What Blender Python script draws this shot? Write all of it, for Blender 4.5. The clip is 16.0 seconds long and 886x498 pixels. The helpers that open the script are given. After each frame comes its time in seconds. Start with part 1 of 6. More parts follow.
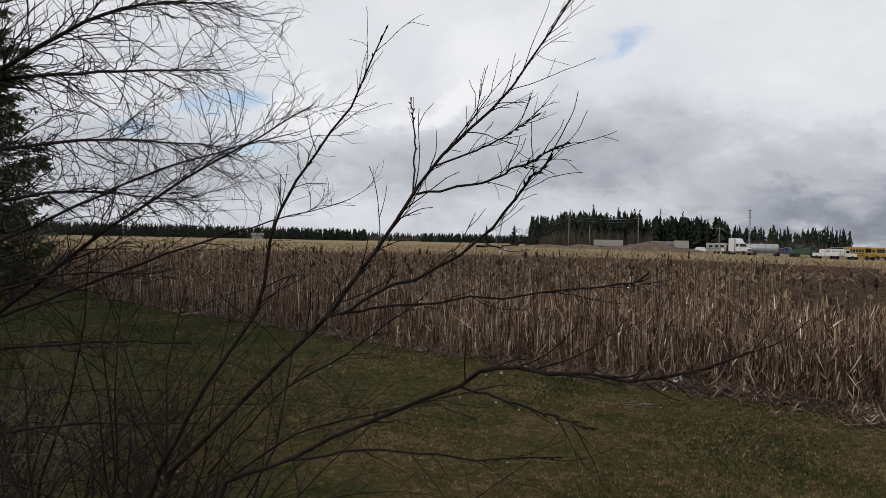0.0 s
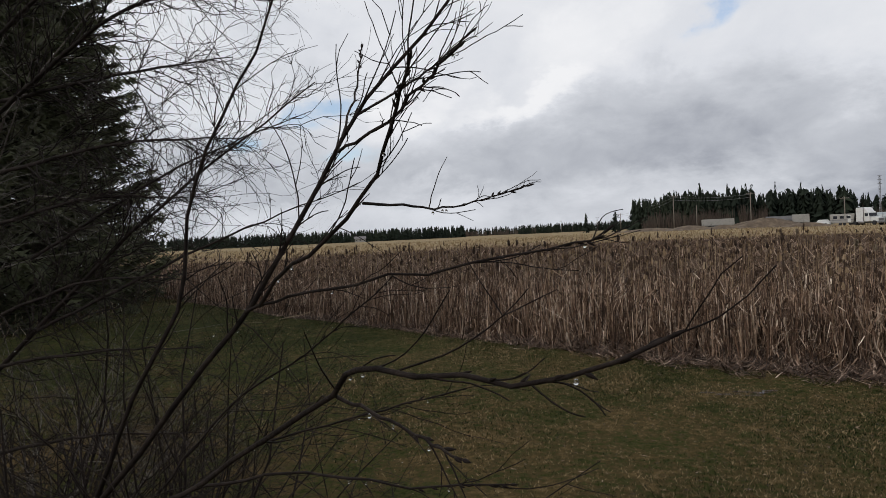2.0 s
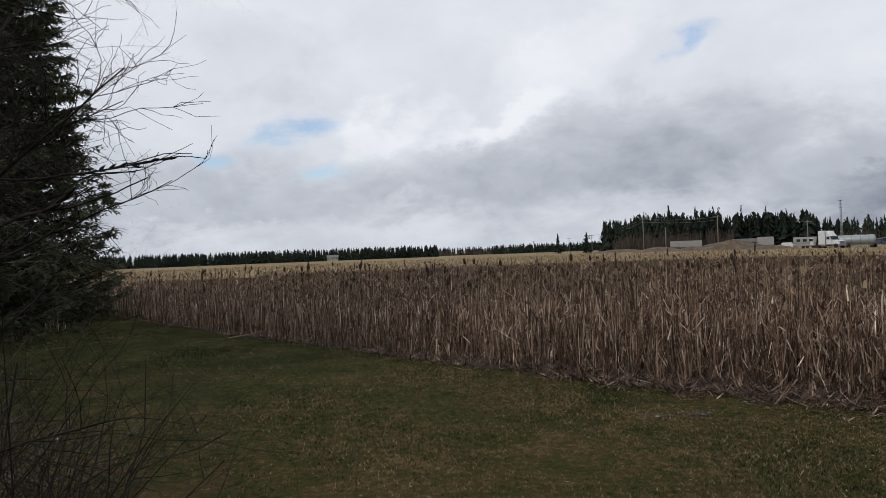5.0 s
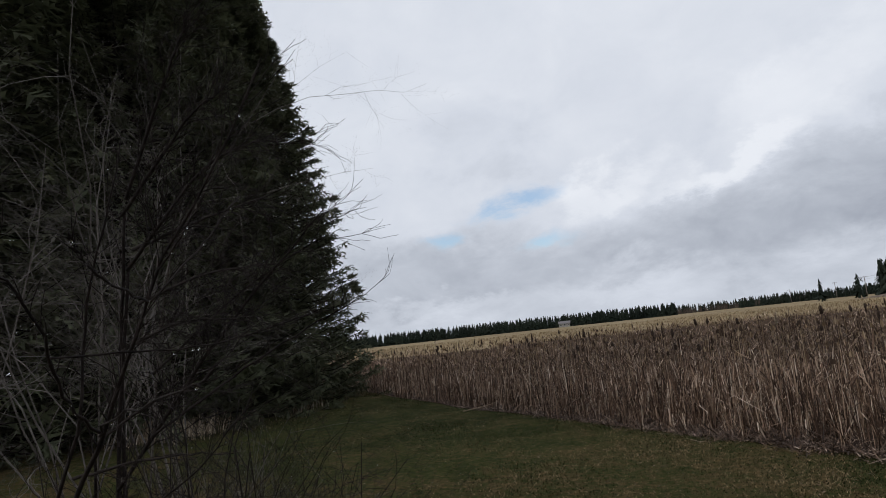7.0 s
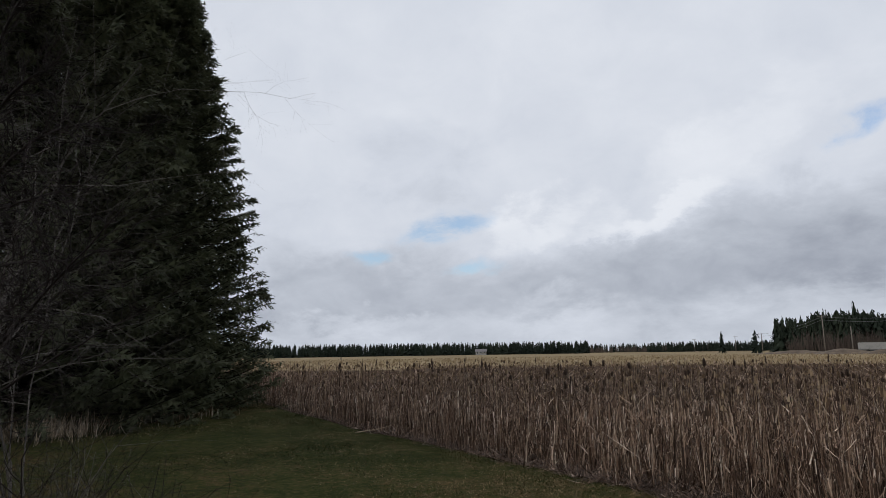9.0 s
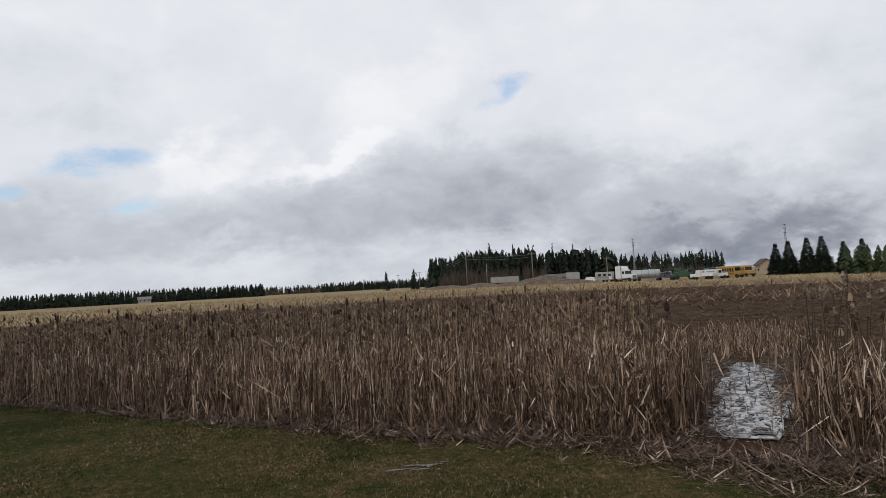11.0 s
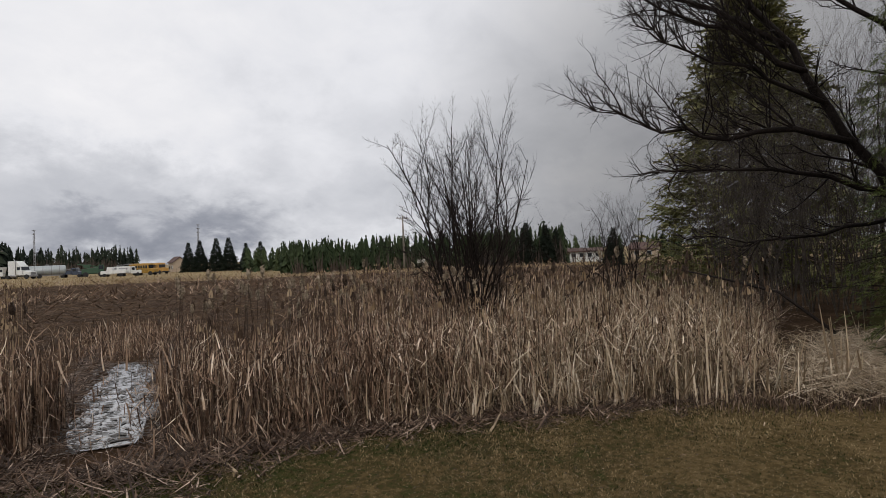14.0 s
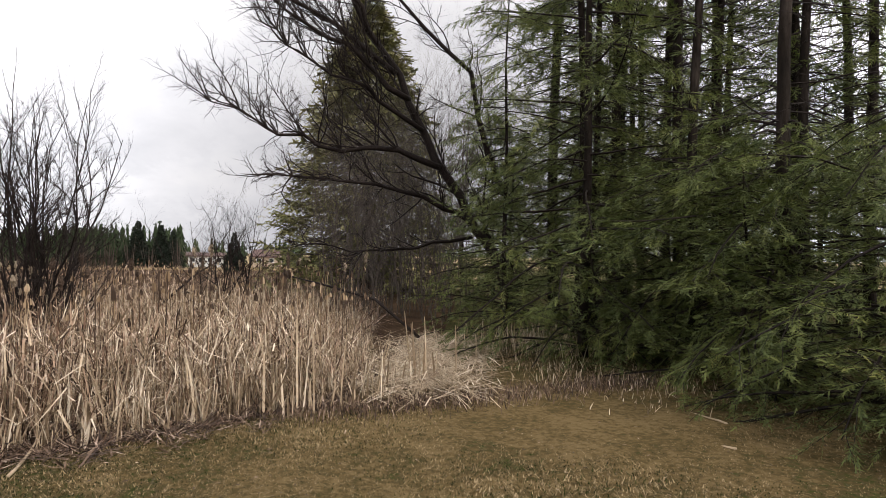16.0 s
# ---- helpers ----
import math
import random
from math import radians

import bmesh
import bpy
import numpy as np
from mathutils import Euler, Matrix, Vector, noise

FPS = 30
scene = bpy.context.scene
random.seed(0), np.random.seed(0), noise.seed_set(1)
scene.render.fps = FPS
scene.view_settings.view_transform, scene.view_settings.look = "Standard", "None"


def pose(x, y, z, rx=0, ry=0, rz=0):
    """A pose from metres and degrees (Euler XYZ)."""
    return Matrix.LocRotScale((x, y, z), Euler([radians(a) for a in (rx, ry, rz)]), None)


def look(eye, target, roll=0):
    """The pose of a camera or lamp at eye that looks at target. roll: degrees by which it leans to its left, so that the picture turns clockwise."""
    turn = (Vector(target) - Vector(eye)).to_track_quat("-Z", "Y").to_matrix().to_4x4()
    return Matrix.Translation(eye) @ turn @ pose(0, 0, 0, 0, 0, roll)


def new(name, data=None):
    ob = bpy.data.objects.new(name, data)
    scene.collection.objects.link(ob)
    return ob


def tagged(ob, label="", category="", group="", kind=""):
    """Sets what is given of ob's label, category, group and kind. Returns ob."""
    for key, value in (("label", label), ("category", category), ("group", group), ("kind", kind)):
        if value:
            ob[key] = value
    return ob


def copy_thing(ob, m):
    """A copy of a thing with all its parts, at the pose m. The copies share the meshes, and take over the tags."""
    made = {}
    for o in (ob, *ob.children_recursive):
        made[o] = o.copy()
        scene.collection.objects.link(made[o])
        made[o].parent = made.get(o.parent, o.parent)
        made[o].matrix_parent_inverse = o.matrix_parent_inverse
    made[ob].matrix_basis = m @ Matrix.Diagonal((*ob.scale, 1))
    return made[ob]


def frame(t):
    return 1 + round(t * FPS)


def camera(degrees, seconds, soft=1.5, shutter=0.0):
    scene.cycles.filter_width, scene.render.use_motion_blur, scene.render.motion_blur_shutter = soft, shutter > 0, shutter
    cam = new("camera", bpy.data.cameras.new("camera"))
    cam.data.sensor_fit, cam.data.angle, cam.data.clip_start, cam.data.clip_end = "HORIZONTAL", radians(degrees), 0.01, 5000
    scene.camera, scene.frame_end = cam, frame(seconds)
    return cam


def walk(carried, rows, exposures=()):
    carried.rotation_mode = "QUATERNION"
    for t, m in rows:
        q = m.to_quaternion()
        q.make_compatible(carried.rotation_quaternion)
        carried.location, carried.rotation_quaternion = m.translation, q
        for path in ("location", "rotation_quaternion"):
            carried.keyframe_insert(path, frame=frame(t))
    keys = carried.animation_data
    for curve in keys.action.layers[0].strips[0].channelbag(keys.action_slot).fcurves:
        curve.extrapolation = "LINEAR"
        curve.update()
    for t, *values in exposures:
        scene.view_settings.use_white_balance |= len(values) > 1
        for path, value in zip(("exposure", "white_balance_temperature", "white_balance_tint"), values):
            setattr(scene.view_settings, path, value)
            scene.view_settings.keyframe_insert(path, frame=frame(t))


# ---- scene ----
cam = camera(69.72, 16.0, soft=0.42)

# seconds, eye x y z, tilt, lean, heading
PATH_ROWS = [
    (0.0, -1.790, -0.737, 1.668, 89.19, -1.18, -0.11),
    (0.5, -1.724, -0.722, 1.652, 89.81, -2.85, -2.34),
    (1.0, -1.714, -0.633, 1.645, 92.05, -3.27, 0.34),
    (1.5, -1.727, -0.559, 1.668, 94.30, 0.36, 9.34),
    (2.0, -1.576, -0.498, 1.626, 88.81, 2.70, 8.75),
    (2.5, -1.435, -0.434, 1.632, 88.48, 3.02, 11.11),
    (3.0, -1.392, -0.321, 1.585, 88.91, 2.54, 10.91),
    (3.5, -1.330, -0.228, 1.558, 89.32, 3.52, 7.53),
    (3.7, -1.285, -0.235, 1.556, 88.82, 1.71, 5.81),
    (5.8, -1.222, -0.283, 1.587, 93.79, 3.88, 8.42),
    (6.0, -1.223, -0.302, 1.552, 94.84, 5.25, 11.56),
    (6.5, -1.069, -0.379, 1.566, 94.21, 5.09, 20.35),
    (7.0, -0.967, -0.381, 1.636, 97.92, 6.07, 27.07),
    (7.5, -1.041, -0.156, 1.662, 103.30, 5.72, 31.51),
    (8.0, -1.004, -0.183, 1.639, 102.95, 2.39, 29.94),
    (8.5, -0.859, -0.139, 1.635, 102.45, 1.97, 29.67),
    (9.0, -0.701, -0.138, 1.649, 99.29, 0.85, 19.68),
    (9.5, -0.655, 0.051, 1.630, 95.87, 1.55, 10.04),
    (9.7, -0.638, 0.135, 1.624, 94.36, 1.67, 6.94),
    (11.8, -0.138, -0.119, 1.676, 91.62, 3.43, -23.46),
    (12.0, -0.144, -0.077, 1.645, 90.36, 3.07, -28.73),
    (12.5, 0.001, 0.000, 1.644, 90.30, 4.44, -41.73),
    (13.0, 0.040, 0.035, 1.656, 90.22, 2.77, -51.76),
    (13.5, 0.115, 0.050, 1.641, 87.88, 2.43, -51.21),
    (14.0, 0.318, 0.018, 1.634, 90.36, 2.27, -58.12),
    (14.5, 0.481, -0.025, 1.625, 88.11, 3.09, -64.53),
    (15.0, 0.652, -0.059, 1.584, 87.88, 1.80, -73.05),
    (15.5, 0.861, -0.107, 1.551, 89.04, -0.34, -85.46),
    (16.0, 1.036, -0.090, 1.543, 90.63, -0.84, -91.03),
]
EXPOSURES = [(0.0, -0.12, 6550, 11), (3.5, -0.12, 6450, 11), (8.0, -0.22, 6200, 11), (9.5, -0.24, 6250, 11), (12.0, 0.02, 6600, 11), (13.5, 0.03, 6650, 12), (14.5, -0.03, 6700, 12), (15.0, 0.30, 6700, 12), (15.5, 0.88, 6700, 13), (16.0, 1.16, 6800, 14)]
walk(cam, [(r[0], pose(*r[1:])) for r in PATH_ROWS], EXPOSURES)

# ---- world and sun ----
SUN_FROM = Vector((-0.70, -0.55, 0.62)).normalized()
world = bpy.data.worlds.new("overcast_sky")
scene.world = world
world.use_nodes = True


class Nodes:
    """Short hand for building a node tree."""

    def __init__(self, tree):
        self.t = tree
        tree.nodes.clear()

    def add(self, kind, **sets):
        n = self.t.nodes.new(kind)
        for k, v in sets.items():
            if k == "operation":
                n.operation = v
            elif k == "sky_type":
                n.sky_type = v
            elif k == "blend_type":
                n.blend_type = v
            elif k == "data_type":
                n.data_type = v
        return n

    def link(self, a, b):
        self.t.links.new(a, b)

    def put(self, socket, v):
        if hasattr(v, "is_output"):
            self.link(v, socket)
        else:
            socket.default_value = v

    def math(self, op, a, b=0.0, clamp=False):
        n = self.add("ShaderNodeMath", operation=op)
        n.use_clamp = clamp
        self.put(n.inputs[0], a)
        self.put(n.inputs[1], b)
        return n.outputs[0]

    def mapr(self, v, a, b, c=0.0, d=1.0, smooth=True):
        n = self.add("ShaderNodeMapRange")
        n.interpolation_type = "SMOOTHSTEP" if smooth else "LINEAR"
        self.put(n.inputs["Value"], v)
        for key, x in (("From Min", a), ("From Max", b), ("To Min", c), ("To Max", d)):
            n.inputs[key].default_value = x
        return n.outputs["Result"]

    def noise(self, vec, scale, detail=4.0, rough=0.55, distort=0.0):
        n = self.add("ShaderNodeTexNoise")
        if vec is not None:
            self.link(vec, n.inputs["Vector"])
        n.inputs["Scale"].default_value = scale
        n.inputs["Detail"].default_value = detail
        n.inputs["Roughness"].default_value = rough
        n.inputs["Distortion"].default_value = distort
        return n.outputs["Fac"]

    def mix(self, fac, a, b, blend="MIX"):
        n = self.add("ShaderNodeMix", data_type="RGBA", blend_type=blend)
        self.put(n.inputs[0], fac)
        self.put(n.inputs[6], a if hasattr(a, "is_output") else (*a, 1))
        self.put(n.inputs[7], b if hasattr(b, "is_output") else (*b, 1))
        return n.outputs[2]

    def ramp(self, fac, stops):
        n = self.add("ShaderNodeValToRGB")
        self.link(fac, n.inputs[0])
        e = n.color_ramp.elements
        while len(e) < len(stops):
            e.new(0.5)
        for el, (p, c) in zip(e, stops):
            el.position, el.color = p, (*c, 1)
        return n.outputs[0]


def sky_nodes():
    n = Nodes(world.node_tree)
    d = n.add("ShaderNodeTexCoord").outputs["Generated"]
    sep = n.add("ShaderNodeSeparateXYZ")
    n.link(d, sep.inputs[0])
    x, y, z = sep.outputs
    zz = n.math("ADD", n.math("MAXIMUM", z, 0.0), 0.5)
    flat = n.add("ShaderNodeCombineXYZ")
    n.link(n.math("DIVIDE", x, zz), flat.inputs[0])
    n.link(n.math("DIVIDE", y, zz), flat.inputs[1])
    # bearing and height in degrees, ruffled so that no bank has a clean outline
    az = n.math("MULTIPLY", n.math("ARCTAN2", x, y), 57.2958)
    el = n.math("MULTIPLY", n.math("ARCSINE", z), 57.2958)
    fine = n.noise(flat.outputs[0], 6.5, 8.0, 0.60, 0.35)
    broad = n.noise(flat.outputs[0], 2.2, 4.0, 0.55, 0.4)
    shift = n.noise(flat.outputs[0], 4.2, 6.0, 0.62, 0.2)
    flat2 = n.add("ShaderNodeVectorMath", operation="ADD")
    n.link(flat.outputs[0], flat2.inputs[0])
    flat2.inputs[1].default_value = (7.3, 2.1, 4.4)
    shift2 = n.noise(flat2.outputs[0], 5.0, 6.0, 0.62, 0.2)
    place = n.add("ShaderNodeCombineXYZ")
    n.link(n.math("ADD", az, n.math("MULTIPLY", n.math("SUBTRACT", shift, 0.5), 22.0)), place.inputs[0])
    n.link(n.math("ADD", el, n.math("MULTIPLY", n.math("SUBTRACT", shift2, 0.5), 11.0)), place.inputs[1])
    value = n.math("ADD", n.math("MULTIPLY", n.math("SUBTRACT", broad, 0.5), 0.17), n.math("MULTIPLY", n.math("SUBTRACT", fine, 0.5), 0.17))
    value = n.math("ADD", value, n.mapr(el, 0.0, 22.0, 0.53, 0.63))
    # banks (below 0) and bright tops (above 0): bearing, height, half length, half depth, slope, weight
    for b_az, b_el, b_w, b_h, b_turn, b_by in (
            (4, 7.0, 22, 5.2, 8, -0.115), (9, 12.0, 4.5, 2.4, 0, -0.05), (27, 5.4, 20, 4.8, -6, -0.12), (33, 2.0, 14, 2.8, 0, -0.115),
            (40, 3.6, 8, 2.2, -8, -0.06), (-28, 5.2, 20, 4.4, 0, -0.10), (-9, 3.2, 7, 2.2, 0, 0.06), (-11, 11.6, 6, 2.2, 14, 0.12),
            (-1, 12.0, 8, 1.7, 14, 0.13), (5, 16.6, 12, 3.2, 20, 0.075), (-22, 17.0, 7, 4.0, 0, -0.06), (20, 11.0, 9, 3.0, -5, -0.05),
            (36, 12, 14, 5.0, 0, 0.06), (-26, 2.8, 8, 1.5, 0, 0.06), (52, 5, 16, 3.4, 6, -0.06), (70, 6, 10, 3.0, 8, 0.05), (54, 16, 26, 13, 0, -0.05)):
        mp = n.add("ShaderNodeMapping")
        mp.vector_type = "TEXTURE"
        n.link(place.outputs[0], mp.inputs[0])
        mp.inputs["Location"].default_value = (b_az, b_el, 0)
        mp.inputs["Rotation"].default_value = (0, 0, radians(b_turn))
        mp.inputs["Scale"].default_value = (b_w, b_h, 1)
        far = n.add("ShaderNodeVectorMath", operation="LENGTH")
        n.link(mp.outputs[0], far.inputs[0])
        value = n.math("ADD", value, n.mapr(far.outputs["Value"], 0.25, 1.15, b_by, 0.0))
    cloud = n.ramp(value, [(0.20, (0.15, 0.175, 0.225)), (0.34, (0.33, 0.355, 0.41)), (0.46, (0.56, 0.59, 0.64)),
                           (0.58, (0.76, 0.79, 0.84)), (0.74, (0.95, 0.965, 0.985))])
    sky = n.add("ShaderNodeTexSky", sky_type="NISHITA")
    sky.sun_disc = False
    sky.sun_elevation = math.asin(SUN_FROM.z)
    sky.sun_rotation = math.atan2(SUN_FROM.x, SUN_FROM.y)
    blue = n.mix(1.0, sky.outputs[0], (0.17, 0.17, 0.17), "MULTIPLY")
    # small rents in the cover: bearing, height, half length, half depth, slope
    gap = None
    for g_az, g_el, g_w, g_h, g_turn in ((-19.6, 10.9, 6.2, 1.5, 20), (-17.2, 7.7, 3.4, 0.9, 5), (-26.5, 8.6, 3.0, 0.9, 10), (14.2, 16.6, 4.2, 1.3, 12)):
        mp = n.add("ShaderNodeMapping")
        mp.vector_type = "TEXTURE"
        bent = n.add("ShaderNodeCombineXYZ")
        n.link(n.math("ADD", az, n.math("MULTIPLY", n.math("SUBTRACT", shift2, 0.5), 9.0)), bent.inputs[0])
        n.link(n.math("ADD", el, n.math("MULTIPLY", n.math("SUBTRACT", shift, 0.5), 4.5)), bent.inputs[1])
        n.link(bent.outputs[0], mp.inputs[0])
        mp.inputs["Location"].default_value = (g_az, g_el, 0)
        mp.inputs["Rotation"].default_value = (0, 0, radians(g_turn))
        mp.inputs["Scale"].default_value = (g_w, g_h, 1)
        far = n.add("ShaderNodeVectorMath", operation="LENGTH")
        n.link(mp.outputs[0], far.inputs[0])
        g = n.mapr(far.outputs["Value"], 0.15, 1.1, 1.0, 0.0)
        gap = g if gap is None else n.math("MAXIMUM", gap, g)
    torn = n.mapr(fine, 0.36, 0.56)
    gap = n.math("MULTIPLY", n.math("MULTIPLY", gap, torn), 0.85)
    dim = n.mapr(x, 0.77, 0.98, 1.0, 0.38)
    shade = n.add("ShaderNodeCombineXYZ")
    for k in range(3):
        n.link(dim, shade.inputs[k])
    colour = n.mix(1.0, n.mix(gap, cloud, blue), shade.outputs[0], "MULTIPLY")
    bg = n.add("ShaderNodeBackground")
    n.link(colour, bg.inputs[0])
    bg.inputs[1].default_value = 1.0
    out = n.add("ShaderNodeOutputWorld")
    n.link(bg.outputs[0], out.inputs[0])


sky_nodes()
sun = new("sun", bpy.data.lights.new("sun", "SUN"))
sun.data.energy, sun.data.angle, sun.data.color = 1.0, radians(12), (1.0, 0.94, 0.85)
sun.matrix_world = look(SUN_FROM * 50, (0, 0, 0))


# ---- materials ----
def material(name, stops, scale=6.0, detail=5.0, rough=0.85, bump=0.3, bump_scale=None, metal=0.0, island=0.0, thing=0.0,
             fine=0.0, coat=0.0, translucent=0.0, stretch=(1, 1, 1), spec=0.5):
    """Surface whose colour runs through stops by noise at two scales; island and thing: how far it varies piece by piece."""
    m = bpy.data.materials.new(name)
    m.use_nodes = True
    n = Nodes(m.node_tree)
    tc = n.add("ShaderNodeTexCoord").outputs["Object"]
    mp = n.add("ShaderNodeMapping")
    n.link(tc, mp.inputs[0])
    mp.inputs["Scale"].default_value = stretch
    vec = mp.outputs[0]
    f = n.noise(vec, scale, detail, 0.6)
    f = n.mapr(f, 0.28, 0.72, 0.0, 1.0, False)
    if fine:
        g = n.noise(vec, scale * 9.0, 3.0, 0.6)
        f = n.math("ADD", n.math("MULTIPLY", f, 1.0 - fine), n.math("MULTIPLY", n.mapr(g, 0.3, 0.7, 0.0, 1.0, False), fine))
    if island:
        r = n.add("ShaderNodeNewGeometry").outputs["Random Per Island"]
        f = n.math("ADD", n.math("MULTIPLY", f, 1.0 - island), n.math("MULTIPLY", r, island))
    if thing:
        r = n.add("ShaderNodeObjectInfo").outputs["Random"]
        f = n.math("ADD", n.math("MULTIPLY", f, 1.0 - thing), n.math("MULTIPLY", r, thing))
    colour = n.ramp(f, stops)
    p = n.add("ShaderNodeBsdfPrincipled")
    n.link(colour, p.inputs["Base Color"])
    p.inputs["Roughness"].default_value = rough
    p.inputs["Metallic"].default_value = metal
    p.inputs["Specular IOR Level"].default_value = spec
    p.inputs["Coat Weight"].default_value = coat
    if bump:
        b = n.add("ShaderNodeBump")
        b.inputs["Strength"].default_value = bump
        b.inputs["Distance"].default_value = 0.02
        n.link(n.noise(vec, bump_scale or scale * 6.0, 4.0, 0.6), b.inputs["Height"])
        n.link(b.outputs[0], p.inputs["Normal"])
    out = n.add("ShaderNodeOutputMaterial")
    if translucent:
        tr = n.add("ShaderNodeBsdfTranslucent")
        n.link(colour, tr.inputs[0])
        mx = n.add("ShaderNodeMixShader")
        mx.inputs[0].default_value = translucent
        n.link(p.outputs[0], mx.inputs[1])
        n.link(tr.outputs[0], mx.inputs[2])
        n.link(mx.outputs[0], out.inputs[0])
    else:
        n.link(p.outputs[0], out.inputs[0])
    return m


def plain(name, c, rough=0.5, metal=0.0, dirt=0.25, scale=1.5, coat=0.0):
    """Paint, metal or plastic of one colour, with some dirt on it."""
    dark = tuple(v * (1 - dirt) * 0.9 for v in c)
    return material(name, [(0.0, dark), (0.45, c), (1.0, tuple(min(1, v * 1.06) for v in c))], scale, 5, rough, 0.05, metal=metal,
                    fine=0.3, coat=coat)


def lawn_factor(n, pos):
    """How dry the lawn is: mottled, and driest on the trodden ground before the firs."""
    f = n.math("ADD", n.math("MULTIPLY", n.noise(pos, 0.8, 5.0, 0.65, 0.3), 0.58), n.math("MULTIPLY", n.noise(pos, 14.0, 5.0, 0.7), 0.80))
    f = n.math("ADD", n.math("SUBTRACT", f, 0.435), n.math("MULTIPLY", n.noise(pos, 3.6, 6.0, 0.68, 0.2), 0.49))
    gap = n.add("ShaderNodeVectorMath", operation="DISTANCE")
    n.link(pos, gap.inputs[0])
    gap.inputs[1].default_value = (7.2, -0.6, 0.0)
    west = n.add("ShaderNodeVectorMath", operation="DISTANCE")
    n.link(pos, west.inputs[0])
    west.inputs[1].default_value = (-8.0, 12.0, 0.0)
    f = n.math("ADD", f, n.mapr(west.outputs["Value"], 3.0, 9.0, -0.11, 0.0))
    return n.math("ADD", f, n.mapr(gap.outputs["Value"], 1.5, 5.5, 0.10, -0.015))


def lawn_blade_material():
    m = bpy.data.materials.new("lawn_blade")
    m.use_nodes = True
    n = Nodes(m.node_tree)
    pos = n.add("ShaderNodeNewGeometry")
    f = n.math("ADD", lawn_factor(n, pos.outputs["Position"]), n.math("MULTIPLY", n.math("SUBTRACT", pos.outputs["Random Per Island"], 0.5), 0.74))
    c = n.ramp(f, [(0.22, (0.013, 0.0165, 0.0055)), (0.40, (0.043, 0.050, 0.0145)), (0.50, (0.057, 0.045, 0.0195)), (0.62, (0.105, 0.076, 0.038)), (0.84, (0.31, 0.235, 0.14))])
    p = n.add("ShaderNodeBsdfPrincipled")
    n.link(c, p.inputs["Base Color"])
    p.inputs["Roughness"].default_value = 0.8
    p.inputs["Specular IOR Level"].default_value = 0.05
    n.link(p.outputs[0], n.add("ShaderNodeOutputMaterial").inputs[0])
    return m


def ground_material():
    """Lawn, marsh litter and dry meadow, by the zone of the sheet's points."""
    m = bpy.data.materials.new("ground_sheet")
    m.use_nodes = True
    n = Nodes(m.node_tree)
    pos = n.add("ShaderNodeNewGeometry").outputs["Position"]
    at = n.add("ShaderNodeAttribute")
    at.attribute_name = "zone"
    ragged = n.math("ADD", at.outputs["Fac"], n.math("MULTIPLY", n.math("SUBTRACT", n.noise(pos, 1.6, 5.0, 0.65), 0.5), 0.8))
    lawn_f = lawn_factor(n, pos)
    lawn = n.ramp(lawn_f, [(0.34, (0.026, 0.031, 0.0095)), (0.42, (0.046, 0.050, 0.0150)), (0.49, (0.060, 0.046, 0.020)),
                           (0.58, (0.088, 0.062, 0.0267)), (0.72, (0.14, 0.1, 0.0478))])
    mud_f = n.math("ADD", n.math("MULTIPLY", n.noise(pos, 1.1, 4.0, 0.6), 0.5), n.math("MULTIPLY", n.noise(pos, 22.0, 6.0, 0.75), 0.5))
    mud = n.ramp(mud_f, [(0.30, (0.0134, 0.009, 0.0055)), (0.48, (0.0448, 0.027, 0.0156)), (0.60, (0.0896, 0.055, 0.0313)), (0.74, (0.168, 0.105, 0.0607))])
    far_f = n.math("ADD", n.math("MULTIPLY", n.noise(pos, 0.035, 5.0, 0.6), 0.5), n.math("MULTIPLY", n.noise(pos, 1.4, 6.0, 0.75), 0.5))
    far = n.ramp(far_f, [(0.30, (0.12, 0.088, 0.052)), (0.46, (0.21, 0.160, 0.092)), (0.58, (0.30, 0.235, 0.138)), (0.72, (0.40, 0.325, 0.20))])
    c = n.mix(n.mapr(ragged, 0.35, 0.65), lawn, mud)
    c = n.mix(n.mapr(ragged, 1.3, 1.7), c, far)
    p = n.add("ShaderNodeBsdfPrincipled")
    n.link(c, p.inputs["Base Color"])
    p.inputs["Roughness"].default_value = 0.95
    p.inputs["Specular IOR Level"].default_value = 0.03
    b = n.add("ShaderNodeBump")
    b.inputs["Strength"].default_value = 0.6
    b.inputs["Distance"].default_value = 0.03
    n.link(n.noise(pos, 26.0, 5.0, 0.7), b.inputs["Height"])
    n.link(b.outputs[0], p.inputs["Normal"])
    n.link(p.outputs[0], n.add("ShaderNodeOutputMaterial").inputs[0])
    return m


GROUND = ground_material()
REED = material("dead_reed", [(0.0, (0.015, 0.0088, 0.0062)), (0.30, (0.062, 0.0365, 0.0240)), (0.56, (0.178, 0.110, 0.0725)), (0.79, (0.43, 0.305, 0.215)), (0.95, (0.90, 0.78, 0.64))],
                2.0, 4, 0.7, 0.0, island=0.78, fine=0.4, translucent=0.10, spec=0.25)
SODDEN = material("sodden_reed", [(0.0, (0.022, 0.013, 0.008)), (0.45, (0.070, 0.042, 0.026)), (0.78, (0.15, 0.096, 0.060)), (1.0, (0.42, 0.31, 0.21))],
                  1.2, 4, 0.8, 0.0, island=0.55, fine=0.4, spec=0.2)
